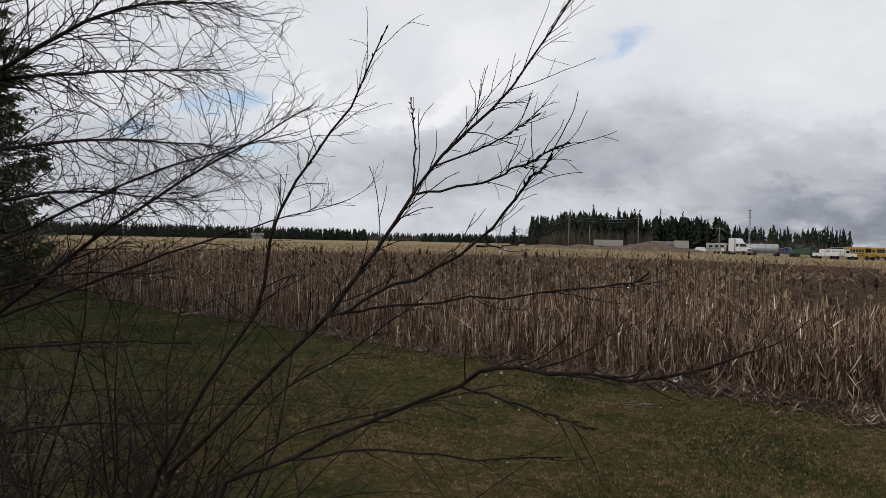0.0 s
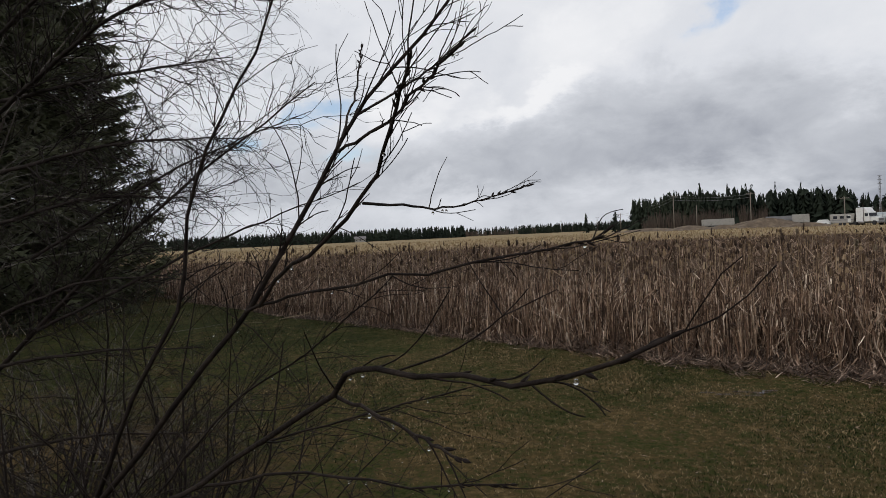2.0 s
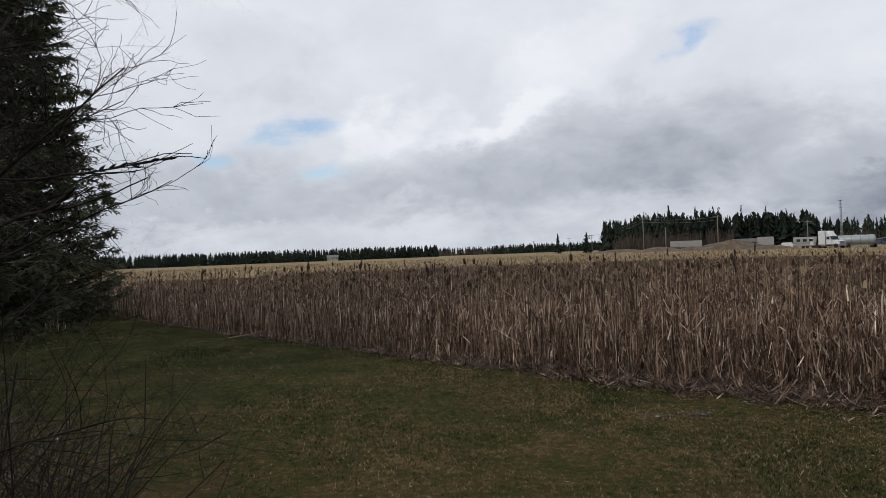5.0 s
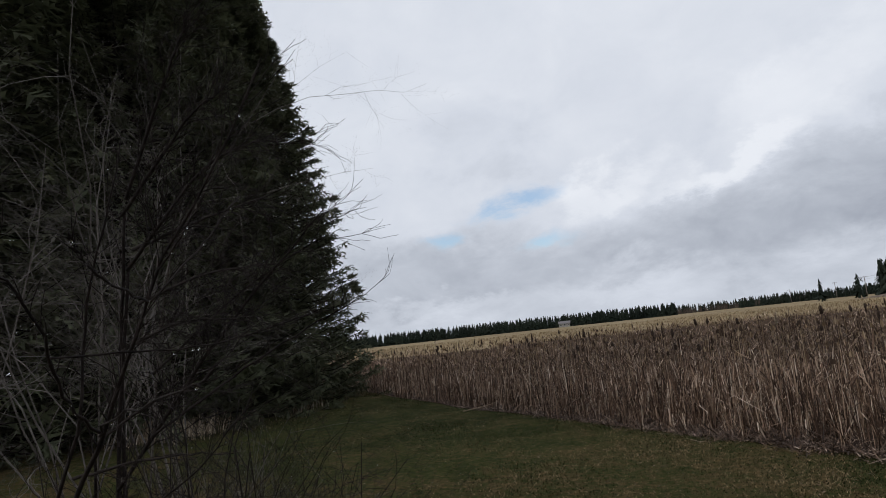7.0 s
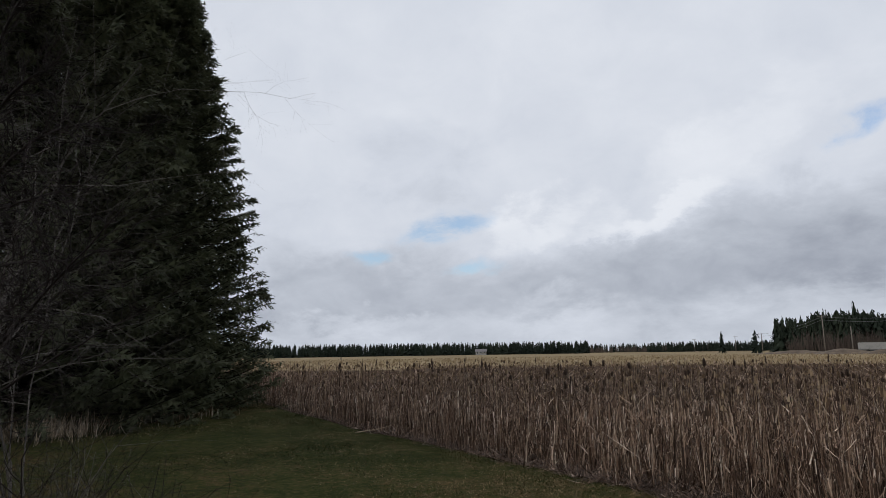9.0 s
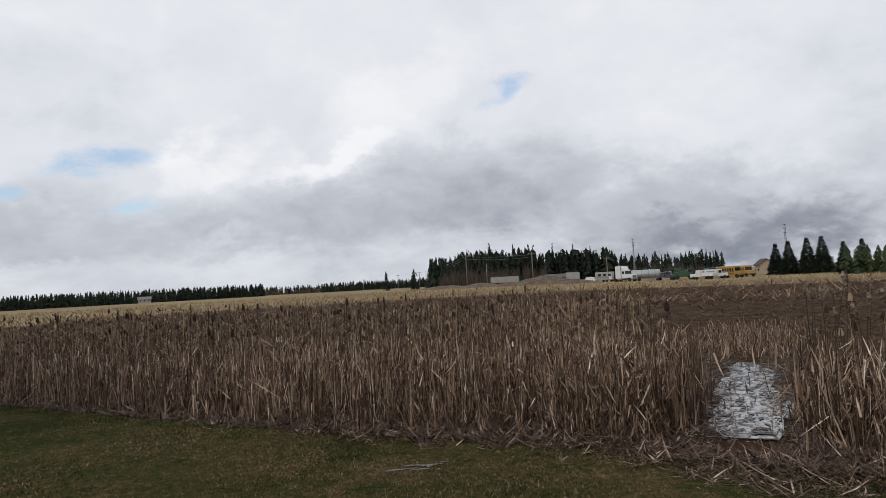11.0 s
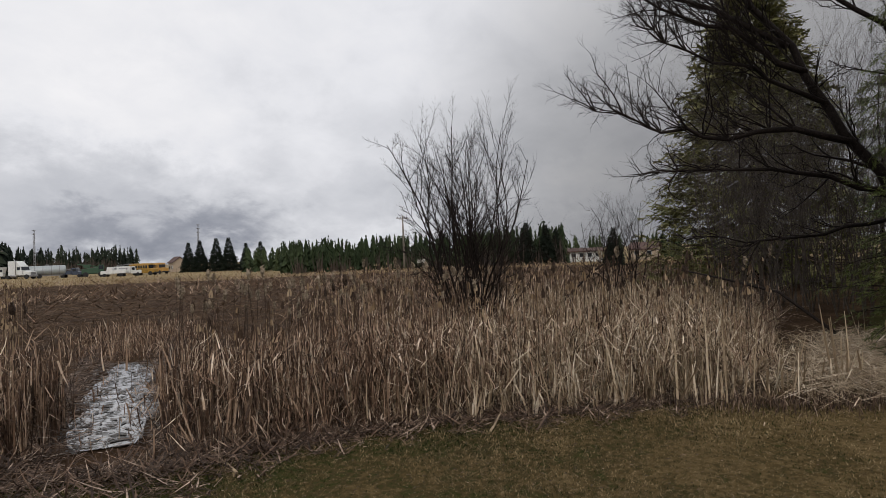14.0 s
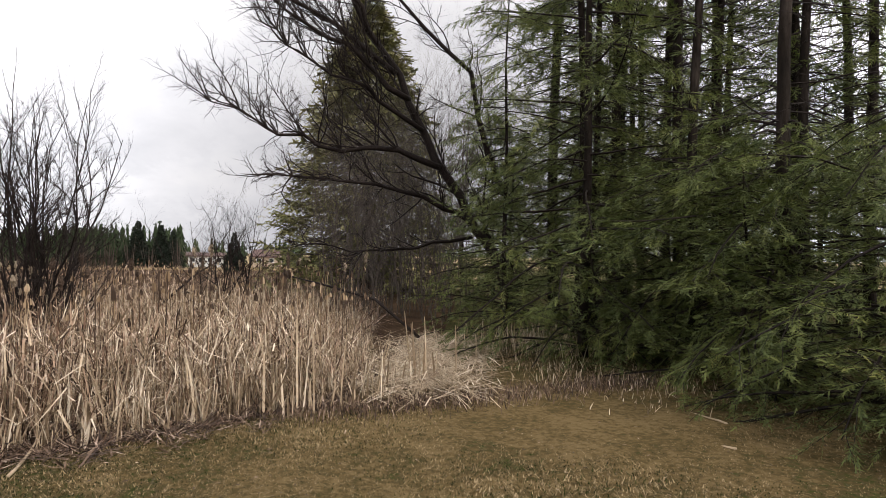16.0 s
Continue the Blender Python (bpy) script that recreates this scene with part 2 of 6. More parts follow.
LAID = material("laid_reed", [(0.0, (0.030, 0.01746, 0.01133)), (0.36, (0.10, 0.06014, 0.03914)), (0.62, (0.24, 0.16, 0.1081)), (0.9, (0.58, 0.4462, 0.3399))],
                1.2, 4, 0.8, 0.0, island=0.55, fine=0.4, spec=0.3)
STRAW = material("bleached_straw", [(0.0, (0.06, 0.040, 0.025)), (0.32, (0.20, 0.143, 0.088)), (0.63, (0.49, 0.385, 0.268)), (0.94, (0.90, 0.81, 0.67))],
                 2.0, 4, 0.8, 0.0, island=0.6, fine=0.4, translucent=0.12, spec=0.3)
LITTER = material("reed_litter", [(0.0, (0.011, 0.0066, 0.0045)), (0.40, (0.050, 0.029, 0.0190)), (0.70, (0.16, 0.102, 0.068)), (0.96, (0.78, 0.62, 0.50))],
                  3.0, 4, 0.75, 0.0, island=0.6, fine=0.4, spec=0.4)
THATCH = material("dry_thatch", [(0.0, (0.030, 0.026, 0.011)), (0.4, (0.085, 0.062, 0.028)), (0.75, (0.21, 0.155, 0.082)), (1.0, (0.33, 0.255, 0.15))], 1.1, 4, 0.85, 0.0, island=0.6, fine=0.3, spec=0.15)
MEADOW = material("meadow_grass", [(0.0, (0.12, 0.082, 0.045)), (0.5, (0.25, 0.18, 0.10)), (1.0, (0.42, 0.32, 0.20))], 0.2, 4, 0.9, 0.0, island=0.5, spec=0.2)
LAWN = lawn_blade_material()
BARK = material("dark_twig_bark", [(0.0, (0.0066, 0.0048, 0.0042)), (0.5, (0.0165, 0.0117, 0.0101)), (1.0, (0.0341, 0.0254, 0.0212))], 40, 4, 0.8, 0.3, 120, spec=0.15)
GREYBARK = material("grey_twig_bark", [(0.0, (0.026, 0.021, 0.018)), (0.5, (0.075, 0.062, 0.053)), (1.0, (0.21, 0.185, 0.163))], 14, 4, 0.65, 0.3, 60, island=0.5)
BROWNBARK = material("brown_sapling_bark", [(0.0, (0.024, 0.018, 0.014)), (0.5, (0.070, 0.054, 0.043)), (1.0, (0.155, 0.128, 0.105))], 14, 4, 0.85, 0.3, 60, island=0.5)
TRUNK = material("conifer_bark", [(0.0, (0.006, 0.005, 0.0045)), (0.5, (0.016, 0.0125, 0.010)), (1.0, (0.040, 0.032, 0.027))], 7, 6, 0.95, 0.8, 25, stretch=(1, 1, 0.25), spec=0.08)
NEEDLE = material("spruce_needles", [(0.0, (0.034, 0.040, 0.024)), (0.5, (0.082, 0.090, 0.050)), (0.85, (0.125, 0.132, 0.073)), (1.0, (0.18, 0.175, 0.105))],
                  1.2, 4, 0.75, 0.0, island=0.45, translucent=0.36, spec=0.25)
FIR = material("fir_needles", [(0.0, (0.030, 0.045, 0.017)), (0.4, (0.086, 0.113, 0.035)), (0.8, (0.170, 0.190, 0.052)), (1.0, (0.30, 0.26, 0.078))],
               0.9, 4, 0.6, 0.0, island=0.45, translucent=0.38, spec=0.3)
LARCH = material("rusty_larch_twigs", [(0.0, (0.055, 0.062, 0.022)), (0.5, (0.140, 0.138, 0.050)), (1.0, (0.27, 0.235, 0.105))], 1.0, 4, 0.85, 0.0, island=0.5, spec=0.2)
FARWOOD = material("far_spruce_wood", [(0.0, (0.009, 0.013, 0.010)), (0.5, (0.019, 0.026, 0.018)), (1.0, (0.042, 0.050, 0.030))], 0.05, 4, 0.9, 0.0, island=0.2, spec=0.1)
FARBARE = material("far_bare_wood", [(0.0, (0.045, 0.034, 0.028)), (0.5, (0.075, 0.058, 0.048)), (1.0, (0.13, 0.105, 0.085))], 0.05, 4, 0.9, 0.0, island=0.6, spec=0.1)
YOUNG = material("young_pine_wood", [(0.0, (0.013, 0.021, 0.011)), (0.5, (0.031, 0.045, 0.021)), (1.0, (0.068, 0.084, 0.037))], 0.05, 4, 0.9, 0.0, island=0.25, spec=0.1)
HEADS = material("far_seed_heads", [(0.0, (0.022, 0.012, 0.008)), (0.45, (0.07, 0.042, 0.025)), (0.65, (0.24, 0.165, 0.095)), (1.0, (0.48, 0.37, 0.25))], 3, 3, 0.95, 0.0, island=0.8)
HEAD = material("brown_seed_head", [(0.0, (0.020, 0.012, 0.008)), (0.5, (0.045, 0.026, 0.016)), (1.0, (0.10, 0.066, 0.042))], 60, 4, 0.95, 0.6, 300, thing=0.3)
FLUFF = material("pale_seed_fluff", [(0.0, (0.10, 0.073, 0.050)), (0.45, (0.20, 0.155, 0.108)), (1.0, (0.42, 0.345, 0.26))], 50, 4, 0.95, 0.5, 200, thing=0.3)
MURK = material("sodden_scraps", [(0.0, (0.008, 0.006, 0.005)), (0.6, (0.030, 0.022, 0.015)), (1.0, (0.09, 0.066, 0.045))], 12, 4, 0.5, 0.0, island=0.6)
SOIL = material("soil_heap", [(0.0, (0.05, 0.034, 0.021)), (0.5, (0.10, 0.071, 0.046)), (1.0, (0.17, 0.125, 0.082))], 0.8, 6, 0.95, 0.6, 4)
POLEWOOD = material("weathered_pole", [(0.0, (0.10, 0.085, 0.07)), (1.0, (0.24, 0.21, 0.18))], 3, 4, 0.9, 0.2)
WHITE = plain("white_paint", (0.60, 0.61, 0.60), 0.35, 0, 0.15, coat=0.3)
OFFWHITE = plain("dull_white_paint", (0.30, 0.29, 0.265), 0.6, 0, 0.3)
SILVER = plain("brushed_aluminium", (0.32, 0.35, 0.36), 0.4, 0.35, 0.2)
YELLOW = plain("bus_yellow", (0.33, 0.19, 0.03), 0.4, 0, 0.15, coat=0.3)
ORANGE = plain("faded_orange", (0.40, 0.22, 0.05), 0.6, 0, 0.3)
GREEN = plain("machine_green", (0.020, 0.060, 0.030), 0.5, 0, 0.3)
NAVY = plain("dark_blue_paint", (0.035, 0.05, 0.08), 0.35, 0, 0.2, coat=0.3)
RUBBER = plain("tyre_rubber", (0.018, 0.018, 0.019), 0.85, 0, 0.2)
RIM = plain("steel_rim", (0.32, 0.32, 0.33), 0.4, 0.7, 0.3)
GLASS = plain("dark_window", (0.020, 0.024, 0.030), 0.08, 0, 0.1)
ROOFRED = plain("red_brown_roofing", (0.075, 0.040, 0.033), 0.85, 0, 0.3)
ROOFGREY = plain("grey_roofing", (0.16, 0.15, 0.15), 0.85, 0, 0.3)
SIDING = plain("pale_siding", (0.56, 0.53, 0.49), 0.7, 0, 0.15)
BEIGE = plain("beige_wall", (0.34, 0.27, 0.20), 0.8, 0, 0.15)
STEEL = plain("galvanised_steel", (0.22, 0.22, 0.23), 0.5, 0.5, 0.2)


def water_material():
    m = bpy.data.materials.new("shallow_water")
    m.use_nodes = True
    n = Nodes(m.node_tree)
    pos = n.add("ShaderNodeNewGeometry").outputs["Position"]
    f = n.noise(pos, 7.0, 5.0, 0.65, 0.3)
    c = n.ramp(f, [(0.40, (0.014, 0.013, 0.011)), (0.60, (0.05, 0.045, 0.038)), (0.72, (0.16, 0.15, 0.135))])
    p = n.add("ShaderNodeBsdfPrincipled")
    n.link(c, p.inputs["Base Color"])
    n.link(n.mapr(f, 0.4, 0.7, 0.03, 0.25), p.inputs["Roughness"])
    p.inputs["Specular IOR Level"].default_value = 0.9
    p.inputs["IOR"].default_value = 1.6
    p.inputs["Coat Weight"].default_value = 0.6
    b = n.add("ShaderNodeBump")
    b.inputs["Strength"].default_value = 0.12
    b.inputs["Distance"].default_value = 0.01
    n.link(n.noise(pos, 11.0, 4.0, 0.6), b.inputs["Height"])
    n.link(b.outputs[0], p.inputs["Normal"])
    n.link(p.outputs[0], n.add("ShaderNodeOutputMaterial").inputs[0])
    return m


WATER = water_material()


def droplet_material():
    m = bpy.data.materials.new("water_drop")
    m.use_nodes = True
    p = m.node_tree.nodes["Principled BSDF"]
    p.inputs["Base Color"].default_value = (1, 1, 1, 1)
    p.inputs["Roughness"].default_value = 0.02
    p.inputs["Transmission Weight"].default_value = 1.0
    p.inputs["IOR"].default_value = 1.33
    return m


DROP = droplet_material()


# ---- geometry helpers ----
rng = np.random.default_rng(7)


class Geo:
    """Vertices and faces of one mesh in the making."""

    def __init__(self):
        self.v, self.f = [], []

    def tube(self, pts, radii, sides=5, cap=True):
        base = len(self.v)
        n = len(pts)
        for i, p in enumerate(pts):
            a, b = pts[max(0, i - 1)], pts[min(n - 1, i + 1)]
            d = (b - a).normalized()
            u = d.cross(Vector((0.31, 0.17, 0.93)))
            if u.length < 1e-4:
                u = d.cross(Vector((1, 0, 0)))
            u.normalize()
            w = d.cross(u)
            r = radii[i]
            for k in range(sides):
                a2 = 2 * math.pi * k / sides
                self.v.append(p + u * (r * math.cos(a2)) + w * (r * math.sin(a2)))
        for i in range(n - 1):
            for k in range(sides):
                k2 = (k + 1) % sides
                self.f.append((base + i * sides + k, base + i * sides + k2, base + (i + 1) * sides + k2, base + (i + 1) * sides + k))
        if cap:
            self.f.append(tuple(base + k for k in reversed(range(sides))))
            self.f.append(tuple(base + (n - 1) * sides + k for k in range(sides)))

    def mesh(self, name, mat, smooth=False):
        me = bpy.data.meshes.new(name)
        me.from_pydata([tuple(p) for p in self.v], [], self.f)
        me.materials.append(mat)
        if smooth:
            me.polygons.foreach_set("use_smooth", [True] * len(me.polygons))
        me.update()
        return me


def array_mesh(name, verts, faces, mat):
    """A mesh from arrays: verts (n, 3) and faces (m, 3 or 4)."""
    me = bpy.data.meshes.new(name)
    k = faces.shape[1]
    me.vertices.add(len(verts))
    me.vertices.foreach_set("co", np.ascontiguousarray(verts, dtype=np.float32).ravel())
    me.loops.add(faces.size)
    me.loops.foreach_set("vertex_index", np.ascontiguousarray(faces, dtype=np.int32).ravel())
    me.polygons.add(len(faces))
    me.polygons.foreach_set("loop_start", np.arange(0, faces.size, k, dtype=np.int32))
    me.materials.append(mat)
    me.update(calc_edges=True)
    return me


def thing(name, label, category, group="", at=(0, 0, 0), turn=0.0, kind=""):
    ob = new(name)
    ob.matrix_world = pose(at[0], at[1], at[2], 0, 0, turn)
    ob.empty_display_size = 0.2
    return tagged(ob, label, category, group, kind)


def part(name, me, parent, label=""):
    ob = new(name, me)
    ob.parent = parent
    return tagged(ob, label, kind="stuff" if name in ("twig_spray", "branchwork", "crown", "bud_cluster") else "")


def box_mesh(name, x0, x1, y0, y1, z0, z1, mat, bevel=0.03, shape=None):
    """A bevelled box; shape(x, y, z) in 0..1 may move its corners by the offsets that it returns."""
    bm = bmesh.new()
    bmesh.ops.create_cube(bm, size=1.0)
    for v in bm.verts:
        a, b, c = v.co.x + 0.5, v.co.y + 0.5, v.co.z + 0.5
        dx, dy, dz = shape(a, b, c) if shape else (0, 0, 0)
        v.co = Vector((x0 + a * (x1 - x0) + dx, y0 + b * (y1 - y0) + dy, z0 + c * (z1 - z0) + dz))
    if bevel:
        bmesh.ops.bevel(bm, geom=list(bm.edges), offset=bevel, segments=2, affect="EDGES", profile=0.5)
    me = bpy.data.meshes.new(name)
    bm.to_mesh(me)
    bm.free()
    me.materials.append(mat)
    return me


def lathe_mesh(name, profile, mat, sides=14, axis="z"):
    """A body turned from (radius, height) pairs."""
    g = Geo()
    for r, h in profile:
        for k in range(sides):
            a = 2 * math.pi * k / sides
            c, s = r * math.cos(a), r * math.sin(a)
            g.v.append(Vector((c, s, h)) if axis == "z" else (Vector((c, h, s)) if axis == "y" else Vector((h, c, s))))
    for i in range(len(profile) - 1):
        for k in range(sides):
            k2 = (k + 1) % sides
            g.f.append((i * sides + k, i * sides + k2, (i + 1) * sides + k2, (i + 1) * sides + k))
    g.f.append(tuple(reversed(range(sides))))
    g.f.append(tuple((len(profile) - 1) * sides + k for k in range(sides)))
    return g.mesh(name, mat, True)


# ---- plan: where lawn ends and reeds begin, as seen round the origin ----
EDGE_AZ = np.array([-60, -41, -38, -37, -30, -22.5, -13.4, -6, 2.5, 13.6, 25, 36, 48, 58, 66.7, 76, 83, 86, 92, 110])
EDGE_R = np.array([42, 36, 31, 24.0, 15.1, 11.5, 9.05, 7.7, 6.95, 6.4, 5.75, 5.45, 5.8, 6.2, 6.35, 6.8, 7.4, 8.6, 15, 40])


def edge_r(az):
    """Distance of the reeds' edge from the origin at a bearing in degrees, clockwise from +y."""
    return 1.0 / np.interp(az, EDGE_AZ, 1.0 / EDGE_R)


def ground_z(x, y):
    """Height of the ground: a flat lawn, a low marsh, and a yard that lies a little lower to the east."""
    r = np.hypot(x, y)
    az = np.degrees(np.arctan2(x, y))
    e = np.where((az > -42) & (az < 92), edge_r(az), 40.0)
    marsh = np.clip((r - e - 0.1) / 0.9, 0, 1)
    back = np.clip((r - 35) / 30, 0, 1)
    east = np.clip((az - 14) / 24, 0, 1) * np.clip((r - 45) / 75, 0, 1) * (az < 120)
    return -0.09 * marsh * (1 - back) - 1.0 * east * east * (3 - 2 * east) + 0.02 * np.sin(x * 0.9 + 1.3) * np.sin(y * 0.8)


CHANNEL_A, CHANNEL_B = np.array([3.15, 5.2]), np.array([10.2, 15.6])
MID = -0.04


def off_channel(x, y):
    """Distance from the trodden channel's line, less its half width (below 0: inside it)."""
    d = CHANNEL_B - CHANNEL_A
    length = np.hypot(*d)
    u = d / length
    s = (x - CHANNEL_A[0]) * u[0] + (y - CHANNEL_A[1]) * u[1]
    q = np.abs(-(x - CHANNEL_A[0]) * u[1] + (y - CHANNEL_A[1]) * u[0] - MID)
    q = np.where((s > 0) & (s < length), q, 9.0)
    return q - (0.45 + 0.40 * np.exp(-np.clip(s, 0, 12) / 0.8) + 0.006 * np.clip(s, 0, 12))


def ground_sheet():
    az = np.concatenate([np.arange(-180, -60, 6.0), np.arange(-60, 112, 1.5), np.arange(112, 180, 6.0)])
    inner = np.array([0.02, 0.15, 0.3, 0.45, 0.6, 0.7, 0.8, 0.88, 0.95, 1.0])
    outer = np.array([0.35, 0.7, 1.1, 2, 3.5, 6, 10, 15, 22, 30, 38, 48, 62, 80, 100, 130, 170, 220, 300, 500, 900, 1800, 3500])
    verts, zone = [], []
    for a in az:
        seen = -42 < a < 92
        e = float(edge_r(a)) if seen else 40.0
        rs = np.concatenate([inner * e, e + outer])
        for j, r in enumerate(rs):
            x, y = r * math.sin(radians(a)), r * math.cos(radians(a))
            verts.append((x, y, float(ground_z(np.array(x), np.array(y)))))
            if not seen:
                zone.append(0.0 if r < 45 else 2.0)
            elif j < len(inner):
                zone.append(0.0 if j < len(inner) - 1 else 0.35)
            else:
                zone.append(1.0 if r < 74 else 2.0)
    n, k = len(az), len(inner) + len(outer)
    faces = [(i * k + j, i * k + j + 1, ((i + 1) % n) * k + j + 1, ((i + 1) % n) * k + j) for i in range(n) for j in range(k - 1)]
    faces.append(tuple(i * k for i in range(n)))
    me = bpy.data.meshes.new("ground")
    me.from_pydata(verts, [], faces)
    me.attributes.new("zone", "FLOAT", "POINT").data.foreach_set("value", zone)
    me.materials.append(GROUND)
    me.polygons.foreach_set("use_smooth", [True] * len(me.polygons))
    me.update()
    bm = bmesh.new()
    bm.from_mesh(me)
    bmesh.ops.recalc_face_normals(bm, faces=bm.faces)
    if sum(f.normal.z for f in bm.faces) < 0:
        bmesh.ops.reverse_faces(bm, faces=bm.faces)
    bm.to_mesh(me)
    bm.free()
    return tagged(new("ground", me), "damp patchy lawn that runs into marsh and dry meadow", "ground", kind="structure")


ground_sheet()


# ---- blades: reeds, litter, grass ----
def blades(base, length, bearing, lean, curl, width, kink_at=None, kink=None, levels=(0.0, 0.35, 0.7, 1.0), tip=0.12):
    """Flat leaves. lean and curl in radians from upright; a kinked leaf folds over at kink_at of its length."""
    n = len(base)
    d = np.stack([np.sin(bearing), np.cos(bearing), np.zeros(n)], 1)
    face = bearing + rng.uniform(0.3, 2.8, n)
    side = np.stack([np.sin(face), np.cos(face), np.zeros(n)], 1)
    p = base.copy()
    rows = []
    last = 0.0
    for i, s in enumerate(levels):
        if i:
            mid = (s + last) / 2
            ang = lean + curl * mid
            if kink is not None:
                ang = ang + np.where(mid > kink_at, kink, 0.0)
            step = (length * (s - last))[:, None]
            p = p + step * (np.sin(ang)[:, None] * d + np.cos(ang)[:, None] * np.array([0, 0, 1.0]))
        w = width * (1.0 if i < 2 else (0.85 if i < len(levels) - 1 else tip))
        rows.append(np.stack([p - side * w[:, None] / 2, p + side * w[:, None] / 2], 1))
        last = s
    v = np.stack(rows, 1).reshape(-1, 3)
    k = len(levels)
    b = (np.arange(n) * k * 2)[:, None, None]
    j = (np.arange(k - 1) * 2)[None, :, None]
    f = (b + j + np.array([0, 1, 3, 2])[None, None, :]).reshape(-1, 4)
    return v, f


def polar(n, az0, az1, off0, off1, power=1.0):
    """Places at bearings az0..az1, from off0 to off1 behind the reeds' edge, denser towards the edge with power."""
    az = rng.uniform(az0, az1, n)
    off = off0 + (off1 - off0) * rng.uniform(0, 1, n) ** power
    r = edge_r(az) + off
    return r * np.sin(np.radians(az)), r * np.cos(np.radians(az)), az, off


def clumped(x, y, scale, amount):
    """Shifts places towards small tufts."""
    cx, cy = np.round(x / scale) * scale, np.round(y / scale) * scale
    h = np.sin(cx * 127.1 + cy * 311.7) * 43758.5
    jx, jy = (h - np.floor(h) - 0.5) * scale, (np.floor(h) * 0.618 % 1 - 0.5) * scale
    return x + (cx + jx - x) * amount, y + (cy + jy - y) * amount


def lift(x, y):
    return np.stack([x, y, ground_z(x, y) - 0.02], 1)


def lower(az):
    """The stand is tallest in the north-west and lower towards the little pool."""
    return 1.0 - 0.07 * np.clip((az + 2) / 22, 0, 1) * np.clip((84 - az) / 14, 0, 1) - np.clip((az - 79) / 9, 0, 0.7)


def standing_reeds():
    vs, fs, count = [], [], 0
    # (how many, bearings, depth, power, least and most length, lean)
    for n, a0, a1, o0, o1, pw, h0, h1, ln in (
            (15000, -40, 30, 0.5, 5.0, 1.1, 0.35, 1.10, 0.10), (15000, 15, 60, 0.5, 4.2, 1.1, 0.32, 1.10, 0.12),
            (16000, 50, 85.2, 0.5, 11.0, 1.4, 0.3, 1.14, 0.14), (9000, -40, 86, 0.3, 2.0, 1.3, 0.2, 0.7, 0.5),
            (3500, -38, 85, 4.0, 11.0, 1.4, 0.3, 0.75, 0.65)):
        x, y, az, off = polar(n, a0, a1, o0, o1, pw)
        x, y = clumped(x, y, 0.21, 0.68)
        wob = 0.35 * np.sin(az * 0.9) + 0.25 * np.sin(az * 2.3 + 1)
        ok = (off_channel(x, y) > 0.07 * rng.uniform(-1, 1.6, n)) & ((az < 22) | (az > 46) | (off < 2.9 + 0.5 * wob)) & (off > 0.55 + 0.45 * wob + 0.4 * np.exp(-((az - 24) / 15) ** 2))
        ok &= (az < 64) | (rng.uniform(0, 1, n) < 0.22)
        x, y, off, az = x[ok], y[ok], off[ok], az[ok]
        m = len(x)
        ln_ = np.abs(rng.normal(0, ln, m))
        length = rng.uniform(h0, h1, m) * (0.66 + 0.34 * np.clip(off / 1.3, 0, 1)) * lower(az)
        kinked = rng.uniform(0, 1, m) < 0.68
        v, f = blades(lift(x, y), length, rng.uniform(0, 2 * math.pi, m), ln_, rng.normal(0.05, 0.14, m),
                      (0.0045 + 0.0155 * rng.uniform(0, 1, m) ** 1.6) * (1 + 0.03 * off), rng.uniform(0.35, 0.95, m),
                      np.where(kinked, rng.uniform(0.9, 3.0, m), 0.0), (0.0, 0.4, 0.72, 1.0))
        vs.append(v)
        fs.append(f + count)
        count += len(v)
    # snapped and hanging pieces caught among the stalks
    for n, a0, a1, o1, top in ((10000, -40, 30, 2.6, 1.15), (10000, 15, 60, 2.4, 1.05), (10000, 50, 85.4, 5.0, 1.1)):
        x, y, az, off = polar(n, a0, a1, 0.45, o1, 1.2)
        ok = off_channel(x, y) > 0.08
        x, y = x[ok], y[ok]
        m = len(x)
        b = lift(x, y)
        b[:, 2] += 0.04 + (top - 0.1) * lower(az[ok]) * rng.uniform(0, 1, m) ** 1.25
        v, f = blades(b, rng.uniform(0.05, 0.26, m), rng.uniform(0, 6.28, m), rng.choice([0.0, math.pi], m) + rng.normal(0, 0.75, m), rng.normal(0, 0.3, m), 0.0045 + 0.014 * rng.uniform(0, 1, m) ** 1.5, levels=(0.0, 0.5, 1.0))
        vs.append(v)
        fs.append(f + count)
        count += len(v)
    me = array_mesh("standing_reeds", np.concatenate(vs), np.concatenate(fs), REED)
    tagged(new("standing_reeds", me), "dense stand of dead brown cattail leaves and stalks in the marsh", "reeds", kind="stuff")


def laid_reeds():
    """The storm-flattened reeds farther out, over which the meadow shows."""
    vs, fs, count = [], [], 0
    for name, label, mat, rows in (("flattened_reeds", "wind-flattened pale dead reeds behind the standing ones", LAID, ((24000, -40, 86, 3.5, 34.0, 1.3, 0.75), (9000, -40, 70, 12.0, 72.0, 1.2, 0.9))),
                                   ("sodden_reeds", "dark sodden reeds trampled flat beyond the pool", SODDEN, ((12000, 22, 48, 3.5, 34.0, 1.3, 0.6),))):
        laid_layer(name, label, mat, rows)


